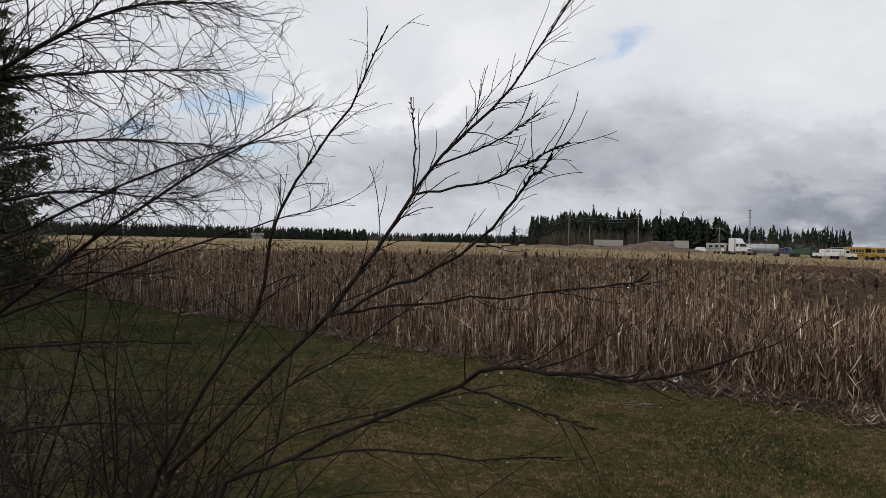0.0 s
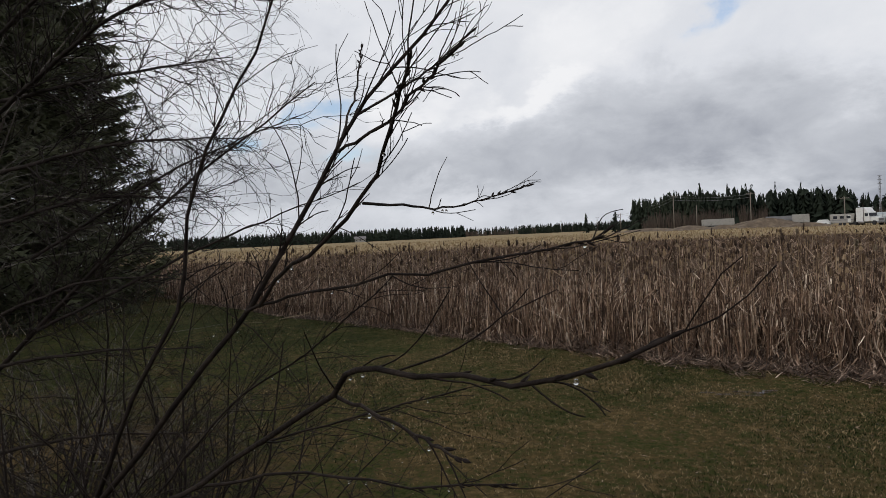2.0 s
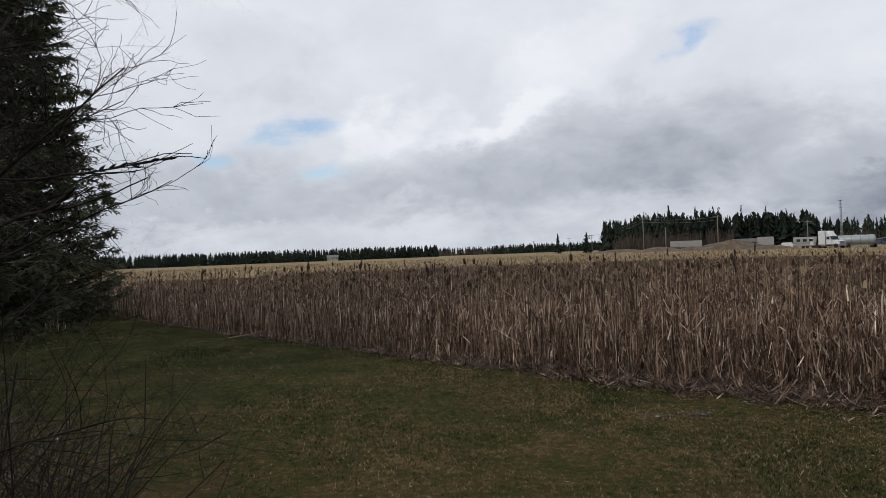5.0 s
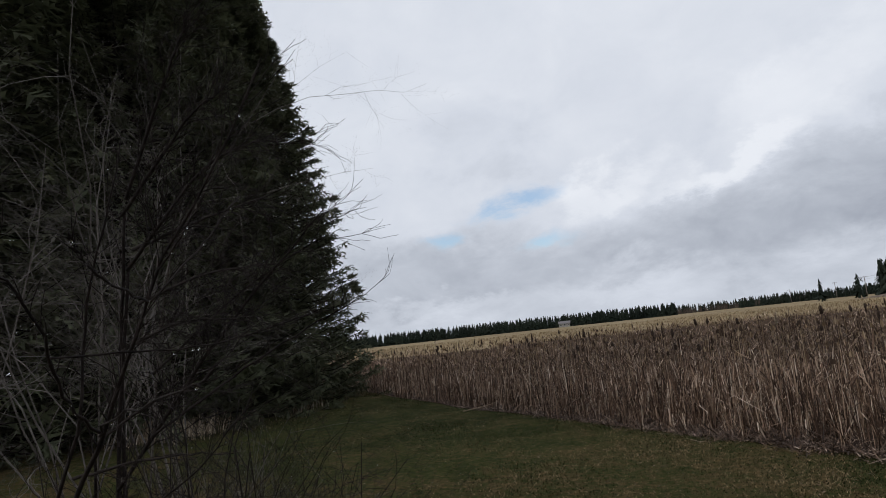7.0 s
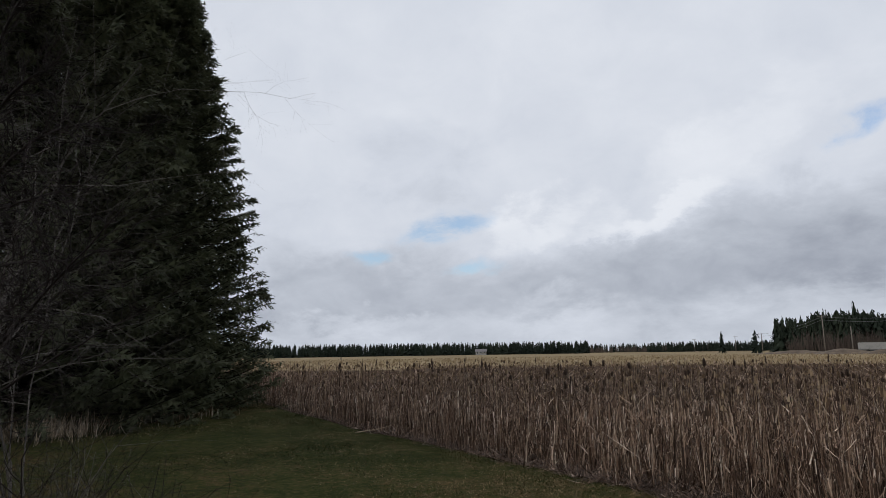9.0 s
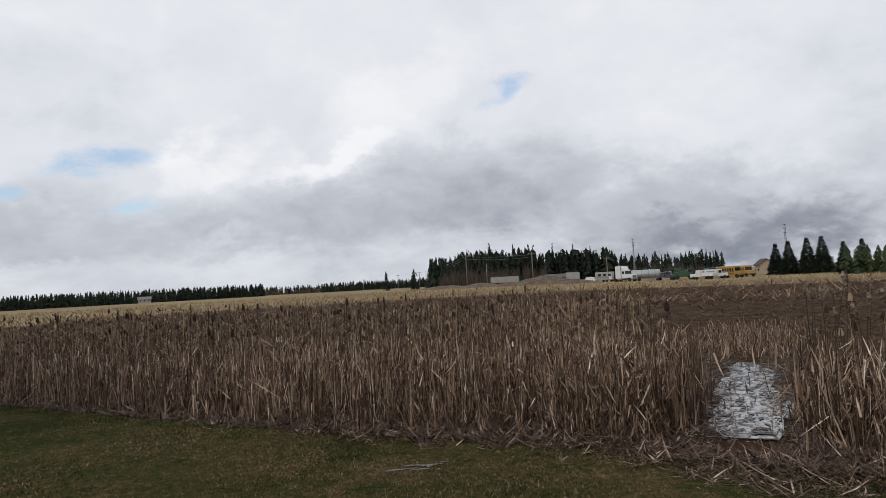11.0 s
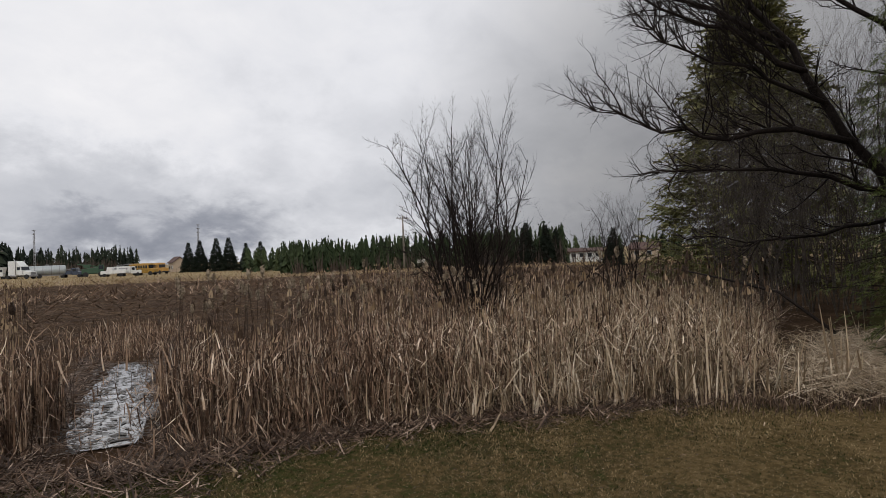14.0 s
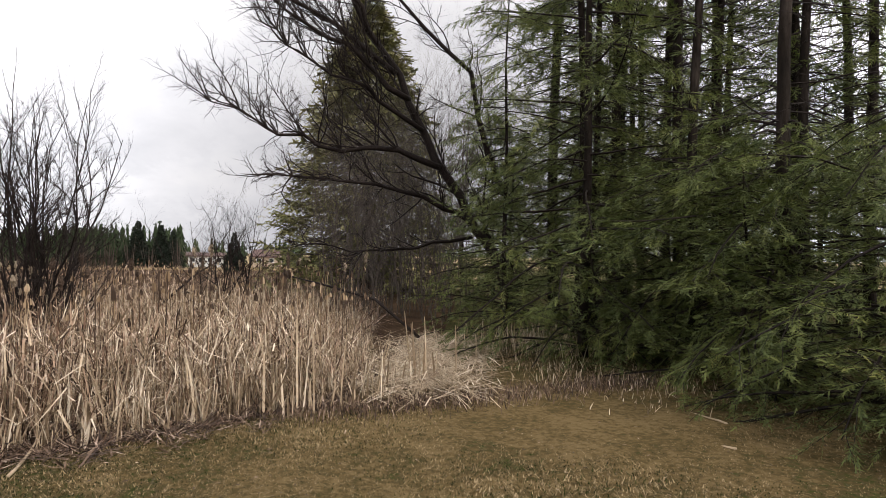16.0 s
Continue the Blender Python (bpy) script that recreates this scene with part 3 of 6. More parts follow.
def laid_layer(name, label, mat, rows):
    vs, fs, count = [], [], 0
    for n, a0, a1, o0, o1, pw, h in rows:
        x, y, az, off = polar(n, a0, a1, o0, o1, pw)
        ok = off_channel(x, y) > -0.05
        if mat is LAID:
            ok &= (az < 23 + rng.normal(0, 2, n)) | (az > 47 + rng.normal(0, 2, n)) | (off > 30)
        x, y, off = x[ok], y[ok], off[ok]
        m = len(x)
        b = lift(x, y)
        b[:, 2] += rng.uniform(0, 0.30 if mat is LAID else 0.08, m)
        v, f = blades(b, rng.uniform(0.4, 1.0, m) * h, rng.uniform(0, 6.28, m), rng.uniform(0.7 if mat is LAID else 1.3, 1.58, m), rng.normal(0.2, 0.3, m),
                      rng.uniform(0.010, 0.022, m) * (1 + 0.05 * off))
        vs.append(v)
        fs.append(f + count)
        count += len(v)
    tagged(new(name, array_mesh(name, np.concatenate(vs), np.concatenate(fs), mat)), label, "reeds", kind="stuff")


def bleached_patch():
    """Pale reeds laid flat at the stand's eastern end, and the taller bleached ones beside them."""
    n = 4600
    t = rng.uniform(0, 1, n)
    x = 7.9 + 4.6 * t + rng.normal(0, 0.25, n)
    y = 0.15 - 0.10 * (x - 8.0) + np.clip(rng.normal(0, 0.42, n), -0.85, 1.1)
    x, y = clumped(x, y, 0.35, 0.35)
    b = lift(x, y)
    b[:, 2] = 0.01 + 0.16 * rng.uniform(0, 1, n) ** 1.8
    v1, f1 = blades(b, rng.uniform(0.2, 0.8, n), rng.choice([1.45, 4.6, 2.3], n) + rng.normal(0, 0.35, n), rng.uniform(1.50, 1.60, n), rng.normal(0.0, 0.07, n), rng.uniform(0.006, 0.018, n))
    m = 14000
    az = 52 + 33.6 * rng.uniform(0, 1, m) ** 0.5
    r = edge_r(az) + 0.3 + rng.uniform(0, 1, m) ** 1.25 * 12
    x, y = clumped(r * np.sin(np.radians(az)), r * np.cos(np.radians(az)), 0.24, 0.5)
    v2, f2 = blades(lift(x, y), rng.uniform(0.2, 1.12, m) * np.clip((88 - az) / 9, 0.28, 1) * (0.5 + 0.5 * np.clip((np.hypot(x, y) - edge_r(az)) / 1.5, 0, 1)), rng.uniform(0, 6.28, m), np.abs(rng.normal(0, 0.22, m)), rng.normal(0.1, 0.3, m),
                    0.005 + 0.017 * rng.uniform(0, 1, m) ** 1.6, rng.uniform(0.3, 0.85, m), np.where(rng.uniform(0, 1, m) < 0.68, rng.uniform(0.7, 2.8, m), 0.0), (0.0, 0.4, 0.72, 1.0))
    # broken pieces caught at all angles between the stalks
    q = 9000
    az = 52 + 33 * rng.uniform(0, 1, q) ** 0.6
    r = edge_r(az) + 0.35 + rng.uniform(0, 1, q) ** 1.3 * 7
    x, y = r * np.sin(np.radians(az)), r * np.cos(np.radians(az))
    b = lift(x, y)
    b[:, 2] += 0.05 + 0.85 * rng.uniform(0, 1, q) * np.clip((88 - az) / 9, 0.25, 1)
    vq, fq = blades(b, rng.uniform(0.08, 0.42, q), rng.uniform(0, 6.28, q), rng.normal(1.6, 0.7, q), rng.normal(0, 0.4, q), 0.004 + 0.014 * rng.uniform(0, 1, q) ** 1.5, levels=(0.0, 0.5, 1.0))
    f2 = np.concatenate([f2, fq + len(v2)])
    v2 = np.concatenate([v2, vq])
    # cut stumps and leaning stalks at the stand's corner
    s = 110
    x = rng.uniform(6.9, 9.2, s)
    y = 1.25 - 0.75 * (x - 7.0) + rng.normal(0.1, 0.25, s)
    vs, fs = blades(lift(x, y), 0.15 + 0.75 * rng.uniform(0, 1, s) ** 1.8, rng.uniform(0, 6.28, s), np.abs(rng.normal(0, 0.25, s)), rng.normal(0, 0.1, s), rng.uniform(0.012, 0.026, s), tip=0.5)
    f2 = np.concatenate([f2, fs + len(v2)])
    v2 = np.concatenate([v2, vs])
    # short reddish dead growth along the straw and under the firs
    k = 5200
    t = rng.uniform(0, 1, k)
    x, y = 7.1 + 1.9 * t + rng.normal(0, 0.22, k), 1.15 - 3.9 * t + rng.normal(0, 0.28, k)
    vd, fd = blades(lift(x, y), rng.uniform(0.03, 0.16, k), rng.uniform(0, 6.28, k), np.abs(rng.normal(0.4, 0.5, k)), rng.normal(0.2, 0.3, k), rng.uniform(0.004, 0.012, k), levels=(0.0, 0.5, 1.0))
    tagged(new("dead_growth", array_mesh("dead_growth", vd, fd, LITTER)), "short reddish-brown dead growth between lawn and firs", "litter", kind="stuff")
    tagged(new("flattened_straw", array_mesh("flattened_straw", v1, f1, STRAW)), "pale bleached reeds lying flat beside the evergreens", "reeds", kind="stuff")
    tagged(new("bleached_reeds", array_mesh("bleached_reeds", v2, f2, STRAW)), "straw-pale standing reeds at the end of the marsh", "reeds", kind="stuff")


def litter():
    n = 52000
    x, y, az, off = polar(n, -38, 87, -0.55, 1.4, 1.0)
    wob = 0.18 * np.sin(az * 1.1) + 0.12 * np.sin(az * 3.1)
    ok = off > wob - 0.5 * np.exp(-((az - 34) / 9) ** 2) - 0.12
    ok &= (off > 0.1) | (rng.uniform(0, 1, n) < 0.55)
    ok &= off_channel(x, y) > -0.2
    x, y = x[ok], y[ok]
    m = len(x)
    b = lift(x, y)
    b[:, 2] += 0.02 + rng.uniform(0, 0.13, m) * np.clip(off[ok] + 0.2, 0, 1)
    v, f = blades(b, 0.03 + 0.30 * rng.uniform(0, 1, m) ** 2.5, rng.uniform(0, 6.28, m), rng.uniform(1.0, 1.75, m), rng.normal(0, 0.4, m), rng.uniform(0.006, 0.019, m), levels=(0.0, 0.5, 1.0))
    # debris round and over the little pool
    k = 6000
    s = rng.uniform(-0.6, 9.5, k)
    u = (CHANNEL_B - CHANNEL_A) / np.hypot(*(CHANNEL_B - CHANNEL_A))
    w = MID + (0.56 + 0.01 * s) * rng.choice([-1, 1], k) * (1.25 - 0.95 * rng.uniform(0, 1, k) ** 2.0)
    x, y = CHANNEL_A[0] + u[0] * s - u[1] * w, CHANNEL_A[1] + u[1] * s + u[0] * w
    b = np.stack([x, y, np.full(k, -0.045)], 1)
    b[:, 2] += rng.uniform(0, 0.05, k)
    v2, f2 = blades(b, rng.uniform(0.04, 0.22, k), rng.uniform(0, 6.28, k), rng.uniform(1.35, 1.65, k), rng.normal(0, 0.2, k), rng.uniform(0.006, 0.018, k))
    q = 300
    s = rng.uniform(0.6, 7.0, q)
    w = MID + 0.5 * rng.uniform(-1, 1, q)
    b = np.stack([CHANNEL_A[0] + u[0] * s - u[1] * w, CHANNEL_A[1] + u[1] * s + u[0] * w, np.full(q, -0.05)], 1)
    v4, f4 = blades(b, rng.uniform(0.02, 0.10, q), rng.uniform(0, 6.28, q), rng.uniform(1.5, 1.6, q), rng.normal(0, 0.1, q), rng.uniform(0.006, 0.02, q))
    me = array_mesh("reed_litter", np.concatenate([v, v2, v4]), np.concatenate([f, f2 + len(v), f4 + len(v) + len(v2)]), LITTER)
    tagged(new("reed_litter", me), "broken wet reed litter along the edge of the lawn", "litter", kind="stuff")
    # low growth where the channel runs dry
    k = 3600
    s = rng.uniform(7.0, 13.5, k)
    w = MID + rng.normal(0, 0.75, k)
    x, y = CHANNEL_A[0] + u[0] * s - u[1] * w, CHANNEL_A[1] + u[1] * s + u[0] * w
    v3, f3 = blades(lift(x, y), rng.uniform(0.12, 0.46, k), rng.uniform(0, 6.28, k), np.abs(rng.normal(0, 0.8, k)), rng.normal(0.3, 0.3, k), rng.uniform(0.008, 0.018, k))
    tagged(new("trampled_reeds", array_mesh("trampled_reeds", v3, f3, REED)), "low trampled reeds at the head of the little channel", "reeds", kind="stuff")


def lawn_grass():
    n = 420000
    az = rng.uniform(-52, 128, n)
    az[:30000] = rng.uniform(128, 308, 30000)
    e = np.where(az > 83, 12.0, np.minimum(edge_r(az), 24))
    e = np.where(az > 128, 7.0, e)
    r = 0.2 + (e + 0.05) * rng.uniform(0, 1, n) ** 0.85
    x, y = r * np.sin(np.radians(az)), r * np.cos(np.radians(az))
    x, y = x + rng.normal(0, 0.02, n), y + rng.normal(0, 0.02, n)
    h = rng.uniform(0.004, 0.020, n) * (1 + 0.5 * np.sin(x * 2.1) * np.sin(y * 1.7))
    a = rng.uniform(0, 6.28, n)
    w = (0.0022 + 0.00045 * r) * rng.uniform(0.6, 1.4, n)
    lean = rng.uniform(0.3, 2.4, n) * h
    z = ground_z(x, y)
    b1 = np.stack([x - np.cos(a) * w, y + np.sin(a) * w, z - 0.004], 1)
    b2 = np.stack([x + np.cos(a) * w, y - np.sin(a) * w, z - 0.004], 1)
    t = np.stack([x + np.sin(a) * lean, y + np.cos(a) * lean, z + h], 1)
    v = np.stack([b1, b2, t], 1).reshape(-1, 3)
    f = np.arange(3 * n).reshape(-1, 3)
    tagged(new("lawn_grass", array_mesh("lawn_grass", v, f, LAWN)), "short winter-brown and green lawn grass", "grass", kind="stuff")


def thatch():
    """Dead blades lying in the grass, thickest on the dry ground before the firs."""
    n = 30000
    az = np.concatenate([rng.uniform(-48, 128, 6000), rng.uniform(58, 128, 24000)])
    e = np.where(az > 83, 9.0, np.minimum(edge_r(az), 16))
    r = 1.6 + (e - 1.5) * rng.uniform(0, 1, n) ** 0.8
    x, y = r * np.sin(np.radians(az)), r * np.cos(np.radians(az))
    b = np.stack([x, y, ground_z(x, y) + 0.010], 1)
    v, f = blades(b, rng.uniform(0.02, 0.075, n), rng.uniform(0, 6.28, n), rng.uniform(1.32, 1.58, n), rng.normal(0.0, 0.15, n), (0.0012 + 0.0003 * r) * rng.uniform(0.7, 1.5, n), levels=(0.0, 0.5, 1.0))
    tagged(new("dead_thatch", array_mesh("dead_thatch", v, f, THATCH)), "dry ochre grass blades lying in the lawn", "grass", kind="stuff")


def meadow():
    n = 26000
    az = rng.uniform(-42, 92, n)
    r = np.exp(rng.uniform(math.log(68), math.log(200), n))
    x, y = r * np.sin(np.radians(az)), r * np.cos(np.radians(az))
    b = np.stack([x, y, ground_z(x, y) - 0.02], 1)
    v, f = blades(b, rng.uniform(0.12, 0.42, n), rng.uniform(0, 6.28, n), np.abs(rng.normal(0.2, 0.4, n)), rng.normal(0.3, 0.3, n), 0.0011 * r, levels=(0.0, 0.5, 1.0))
    tagged(new("meadow_grass", array_mesh("meadow_grass", v, f, MEADOW)), "dry straw-coloured meadow grass in the open field", "grass", kind="stuff")


def rough_grass():
    """Dead tufts under the evergreens on both sides."""
    vs, fs, count = [], [], 0
    for cx, cy, spread, n, h in ((-13.6, 10.2, 0.55, 900, 0.55), (-14.2, 14.2, 0.7, 500, 0.35), (-16.5, 20.5, 0.9, 500, 0.35), (9.6, -1.9, 0.5, 350, 0.16),
                                 (11.6, -1.9, 0.6, 700, 0.55), (8.6, -2.6, 0.6, 300, 0.12)):
        x, y = rng.normal(cx, spread, n), rng.normal(cy, spread, n)
        v, f = blades(np.stack([x, y, np.full(n, -0.02)], 1), rng.uniform(0.4, 1.1, n) * h, rng.uniform(0, 6.28, n), np.abs(rng.normal(0.1, 0.35, n)), rng.normal(0.4, 0.4, n),
                      rng.uniform(0.006, 0.013, n))
        vs.append(v)
        fs.append(f + count)
        count += len(v)
    tagged(new("rough_grass", array_mesh("rough_grass", np.concatenate(vs), np.concatenate(fs), STRAW)), "dead pale grass tufts under the evergreens", "grass", kind="stuff")


def pool():
    g = Geo()
    u = Vector((*(CHANNEL_B - CHANNEL_A), 0)).normalized()
    w = Vector((-u.y, u.x, 0))
    left, right = [], []
    for i in range(19):
        s = 0.85 + i * 0.31
        h = 0.31 + 0.10 * math.sin(math.pi * min(1.0, 0.12 + s / 6.5)) + 0.035 * math.sin(i * 1.7) + 0.03 * math.sin(i * 3.1 + 1)
        h *= min(1.0, 0.6 + 0.2 * i, 0.5 + 0.2 * (18 - i))
        c = Vector((*CHANNEL_A, -0.055)) + u * s + w * (MID + 0.06 * math.sin(i * 0.8))
        left.append(c + w * h)
        right.append(c - w * (h + 0.04 * math.sin(i * 2.3)))
    for a, b in zip(left, right):
        g.v += [a, b]
    for i in range(18):
        g.f.append((2 * i + 1, 2 * i + 3, 2 * i + 2, 2 * i))
    tagged(new("water", g.mesh("water", WATER)), "shallow still water lying in a gap in the reeds", "water", kind="structure")
    # wet puddle on the lawn's edge
    g = Geo()
    for px, py, pw, ph, k0 in ((0.42, 5.93, 0.10, 0.035, 0.3), (0.25, 5.98, 0.08, 0.022, 1.4), (0.12, 5.88, 0.13, 0.018, 2.2), (-0.05, 5.95, 0.07, 0.016, 3.0), (0.33, 5.83, 0.09, 0.014, 4.1), (0.55, 6.0, 0.07, 0.02, 5.2)):
        base = len(g.v)
        for k in range(18):
            a = 2 * math.pi * k / 18
            r = 1 + 0.30 * math.sin(3 * a + k0) + 0.2 * math.sin(7 * a + 2 * k0)
            g.v.append(Vector((px + pw * r * math.cos(a), py + ph * r * math.sin(a), float(ground_z(np.array(px), np.array(py))) + 0.008)))
        g.f.append(tuple(range(base, base + 18)))
    tagged(new("water", g.mesh("water", WATER)), "small puddle in the grass at the reeds' edge", "water", kind="structure")


def seed_heads():
    """The many far heads and stalks that speckle the top of the marsh."""
    x, y, az, off = polar(2900, -38, 85, 1.2, 24.0, 1.2)
    ok = (off_channel(x, y) > 0.2) & ((az < 26) | (az > 47) | (off < 3.2))
    x, y, off = x[ok], y[ok], off[ok]
    m = len(x)
    top = 0.88 + 0.50 * rng.uniform(0, 1, m) ** 1.3
    bear, lean = rng.uniform(0, 6.28, m), np.abs(rng.normal(0, 0.06, m))
    b = lift(x, y)
    v1, f1 = blades(b, top, bear, lean, np.zeros(m), rng.uniform(0.005, 0.009, m) * (1 + 0.05 * off), levels=(0.0, 0.5, 1.0), tip=0.8)
    d = np.stack([np.sin(bear) * np.sin(lean), np.cos(bear) * np.sin(lean), np.cos(lean)], 1)
    hb = b + d * (top * 0.98)[:, None]
    wide = rng.uniform(0.025, 0.06, m) * (1 + 0.015 * off)
    tall = rng.uniform(0.05, 0.11, m)
    v2, f2 = blades(hb, tall, bear, lean, np.zeros(m), wide, levels=(0.0, 0.5, 1.0), tip=0.35)
    v3, f3 = blades(hb, tall, bear, lean, np.zeros(m), wide, levels=(0.0, 0.5, 1.0), tip=0.35)
    v = np.concatenate([v1, v2, v3])
    f = np.concatenate([f1, f2 + len(v1), f3 + len(v1) + len(v2)])
    tagged(new("seed_heads", array_mesh("seed_heads", v, f, HEADS)), "brown and pale cattail heads speckling the far marsh", "reeds", kind="stuff")


def flat_bits(name, label, category, x, y, z, size, mat):
    """Small ragged flakes lying level."""
    n = len(x)
    a, way = rng.uniform(0, 6.28, n), rng.uniform(0, 6.28, n)
    corners = []
    for k in range(4):
        r = size * rng.uniform(0.35, 1.0, n)
        t = a + k * math.pi / 2 + rng.uniform(-0.4, 0.4, n)
        p, q = r * np.cos(t) * 2.0, r * np.sin(t) * 0.42
        corners.append(np.stack([x + p * np.cos(way) - q * np.sin(way), y + p * np.sin(way) + q * np.cos(way), z + rng.uniform(0, 0.006, n)], 1))
    v = np.stack(corners, 1).reshape(-1, 3)
    tagged(new(name, array_mesh(name, v, np.arange(4 * n).reshape(-1, 4), mat)), label, category, kind="stuff")


def flakes():
    q = 1300
    s = rng.uniform(0.8, 6.6, q)
    u = (CHANNEL_B - CHANNEL_A) / np.hypot(*(CHANNEL_B - CHANNEL_A))
    w = MID + 0.5 * rng.uniform(-1, 1, q)
    flat_bits("floating_debris", "dark sodden reed scraps floating on the water", "debris", CHANNEL_A[0] + u[0] * s - u[1] * w, CHANNEL_A[1] + u[1] * s + u[0] * w, np.full(q, -0.051),
              0.01 + 0.075 * rng.uniform(0, 1, q) ** 2.0, MURK)
    n = 6500
    az = rng.uniform(-45, 125, n)
    r = 2.0 + rng.uniform(0, 1, n) ** 0.7 * np.where(az > 83, 8.0, np.minimum(edge_r(az), 18) - 2.0)
    x, y = r * np.sin(np.radians(az)), r * np.cos(np.radians(az))
    flat_bits("leaf_scraps", "small pale dead leaf scraps scattered over the lawn", "litter", x, y, ground_z(x, y) + 0.022, 0.004 + 0.014 * rng.uniform(0, 1, n) ** 2, LITTER)


standing_reeds()
seed_heads()
flakes()
laid_reeds()
bleached_patch()
litter()
lawn_grass()
thatch()
meadow()
rough_grass()
pool()


# ---- woody plants ----
def drop_mesh():
    bm = bmesh.new()
    bmesh.ops.create_icosphere(bm, subdivisions=2, radius=0.0018)
    for v in bm.verts:
        v.co.z *= 1.15
        if v.co.z > 0:
            v.co.x *= 0.8
            v.co.y *= 0.8
    me = bpy.data.meshes.new("rain_drop")
    bm.to_mesh(me)
    bm.free()
    me.polygons.foreach_set("use_smooth", [True] * len(me.polygons))
    me.materials.append(DROP)
    return me


RAIN = drop_mesh()


def wander(p, d, length, steps, rnd, crook, rise):
    """A crooked line from p along d; rise bends it up (or down)."""
    pts = [p.copy()]
    for _ in range(steps):
        d = (d + Vector((rnd.gauss(0, crook), rnd.gauss(0, crook), rnd.gauss(0, crook) + rise))).normalized()
        p = p + d * (length / steps)
        pts.append(p.copy())
    return pts


def grow(stems, twigs, p, d, length, radius, depth, rnd, crook=0.13, rise=0.05, kids=5, shrink=0.55, splay=0.75, first=0.25, sides=6, thick=0.58, top=None):
    """A branch and, out of it, its own branches down to the twigs."""
    top = depth if top is None else top
    steps = 6 if depth > 1 else (4 if depth else 2)
    pts = wander(p, d, length, steps, rnd, crook, rise)
    end = 0.18
    radii = [radius * (1 - (1 - end) * i / steps) for i in range(steps + 1)]
    (stems if depth == top else twigs).tube(pts, radii, sides if depth == top else (4 if depth > 1 else 3), False)
    if depth == 0:
        return
    for k in range(kids):
        s = first + (1 - first) * (k + rnd.random()) / kids
        i = min(int(s * steps), steps - 1)
        q = pts[i].lerp(pts[i + 1], s * steps - i)
        along = (pts[i + 1] - pts[i]).normalized()
        out = along.cross(Vector((rnd.gauss(0, 1), rnd.gauss(0, 1), rnd.gauss(0, 1)))).normalized()
        nd = (along * (1 - 0.45 * splay) + out * splay * rnd.uniform(0.6, 1.0)).normalized()
        grow(stems, twigs, q, nd, length * shrink * rnd.uniform(0.65, 1.15) * (1.15 - 0.5 * s), radii[i] * thick, depth - 1, rnd, crook, rise, kids, shrink, splay, first, sides, thick, top)


def shrub(name, label, at, stems_n, height, spread, seed, depth=3, kids=4, radius=0.022, mat=None, rise=0.06, crook=0.12, lean=(0, 0), group="", base=0.25, splay=0.75, shrink=0.55, thick=0.58, drops=0, first=0.25):
    mat = mat or BARK
    rnd = random.Random(seed)
    t = thing(name, label, "shrub", group, at)
    for i in range(stems_n):
        st, tw = Geo(), Geo()
        a = 2 * math.pi * (i + rnd.random() * 0.7) / stems_n
        tilt = spread * rnd.uniform(0.25, 1.0)
        d = Vector((math.cos(a) * tilt + lean[0], math.sin(a) * tilt + lean[1], 1)).normalized()
        grow(st, tw, Vector((math.cos(a) * base * rnd.random(), math.sin(a) * base * rnd.random(), -0.05)), d, height * rnd.uniform(0.75, 1.05), radius * rnd.uniform(0.7, 1.1), depth,
             rnd, crook, rise, kids, splay=splay, shrink=shrink, thick=thick, first=first)
        stem = part("stem", st.mesh("stem", mat), t)
        part("twig_spray", tw.mesh("twig_spray", mat), stem)
        if drops:
            for _ in range(drops):
                d = part("rain_drop", RAIN, t)
                d.location = rnd.choice(tw.v) - Vector((0, 0, 0.003))
    return t


def spray_mesh(name, pos, axis, side, length, width, fingers, mat, finger_w=0.12):
    """Needle sprays: round each short axis a row of pointed fingers to both sides."""
    n = len(pos)
    up = np.cross(axis, side)
    vs = []
    for k in range(fingers):
        s = (k + 0.5) / fingers
        sgn = 1.0 if k % 2 else -1.0
        root = pos + axis * (length * s)[:, None]
        reach = (width * (1.05 - 0.75 * s) * rng.uniform(0.6, 1.2, n))[:, None]
        tipv = root + axis * (length * 0.28)[:, None] + side * sgn * reach + up * (rng.normal(0, 0.25, n)[:, None] * reach)
        half = axis * (length * finger_w)[:, None]
        vs.append(np.stack([root - half, root + half, tipv], 1))
    root = pos + axis * (length * 0.6)[:, None]
    vs.append(np.stack([root - side * (width * 0.14)[:, None], root + side * (width * 0.14)[:, None], pos + axis * (length * 1.25)[:, None]], 1))
    v = np.stack(vs, 1).reshape(-1, 3)
    return v if mat is None else array_mesh(name, v, np.arange(len(v)).reshape(-1, 3), mat)


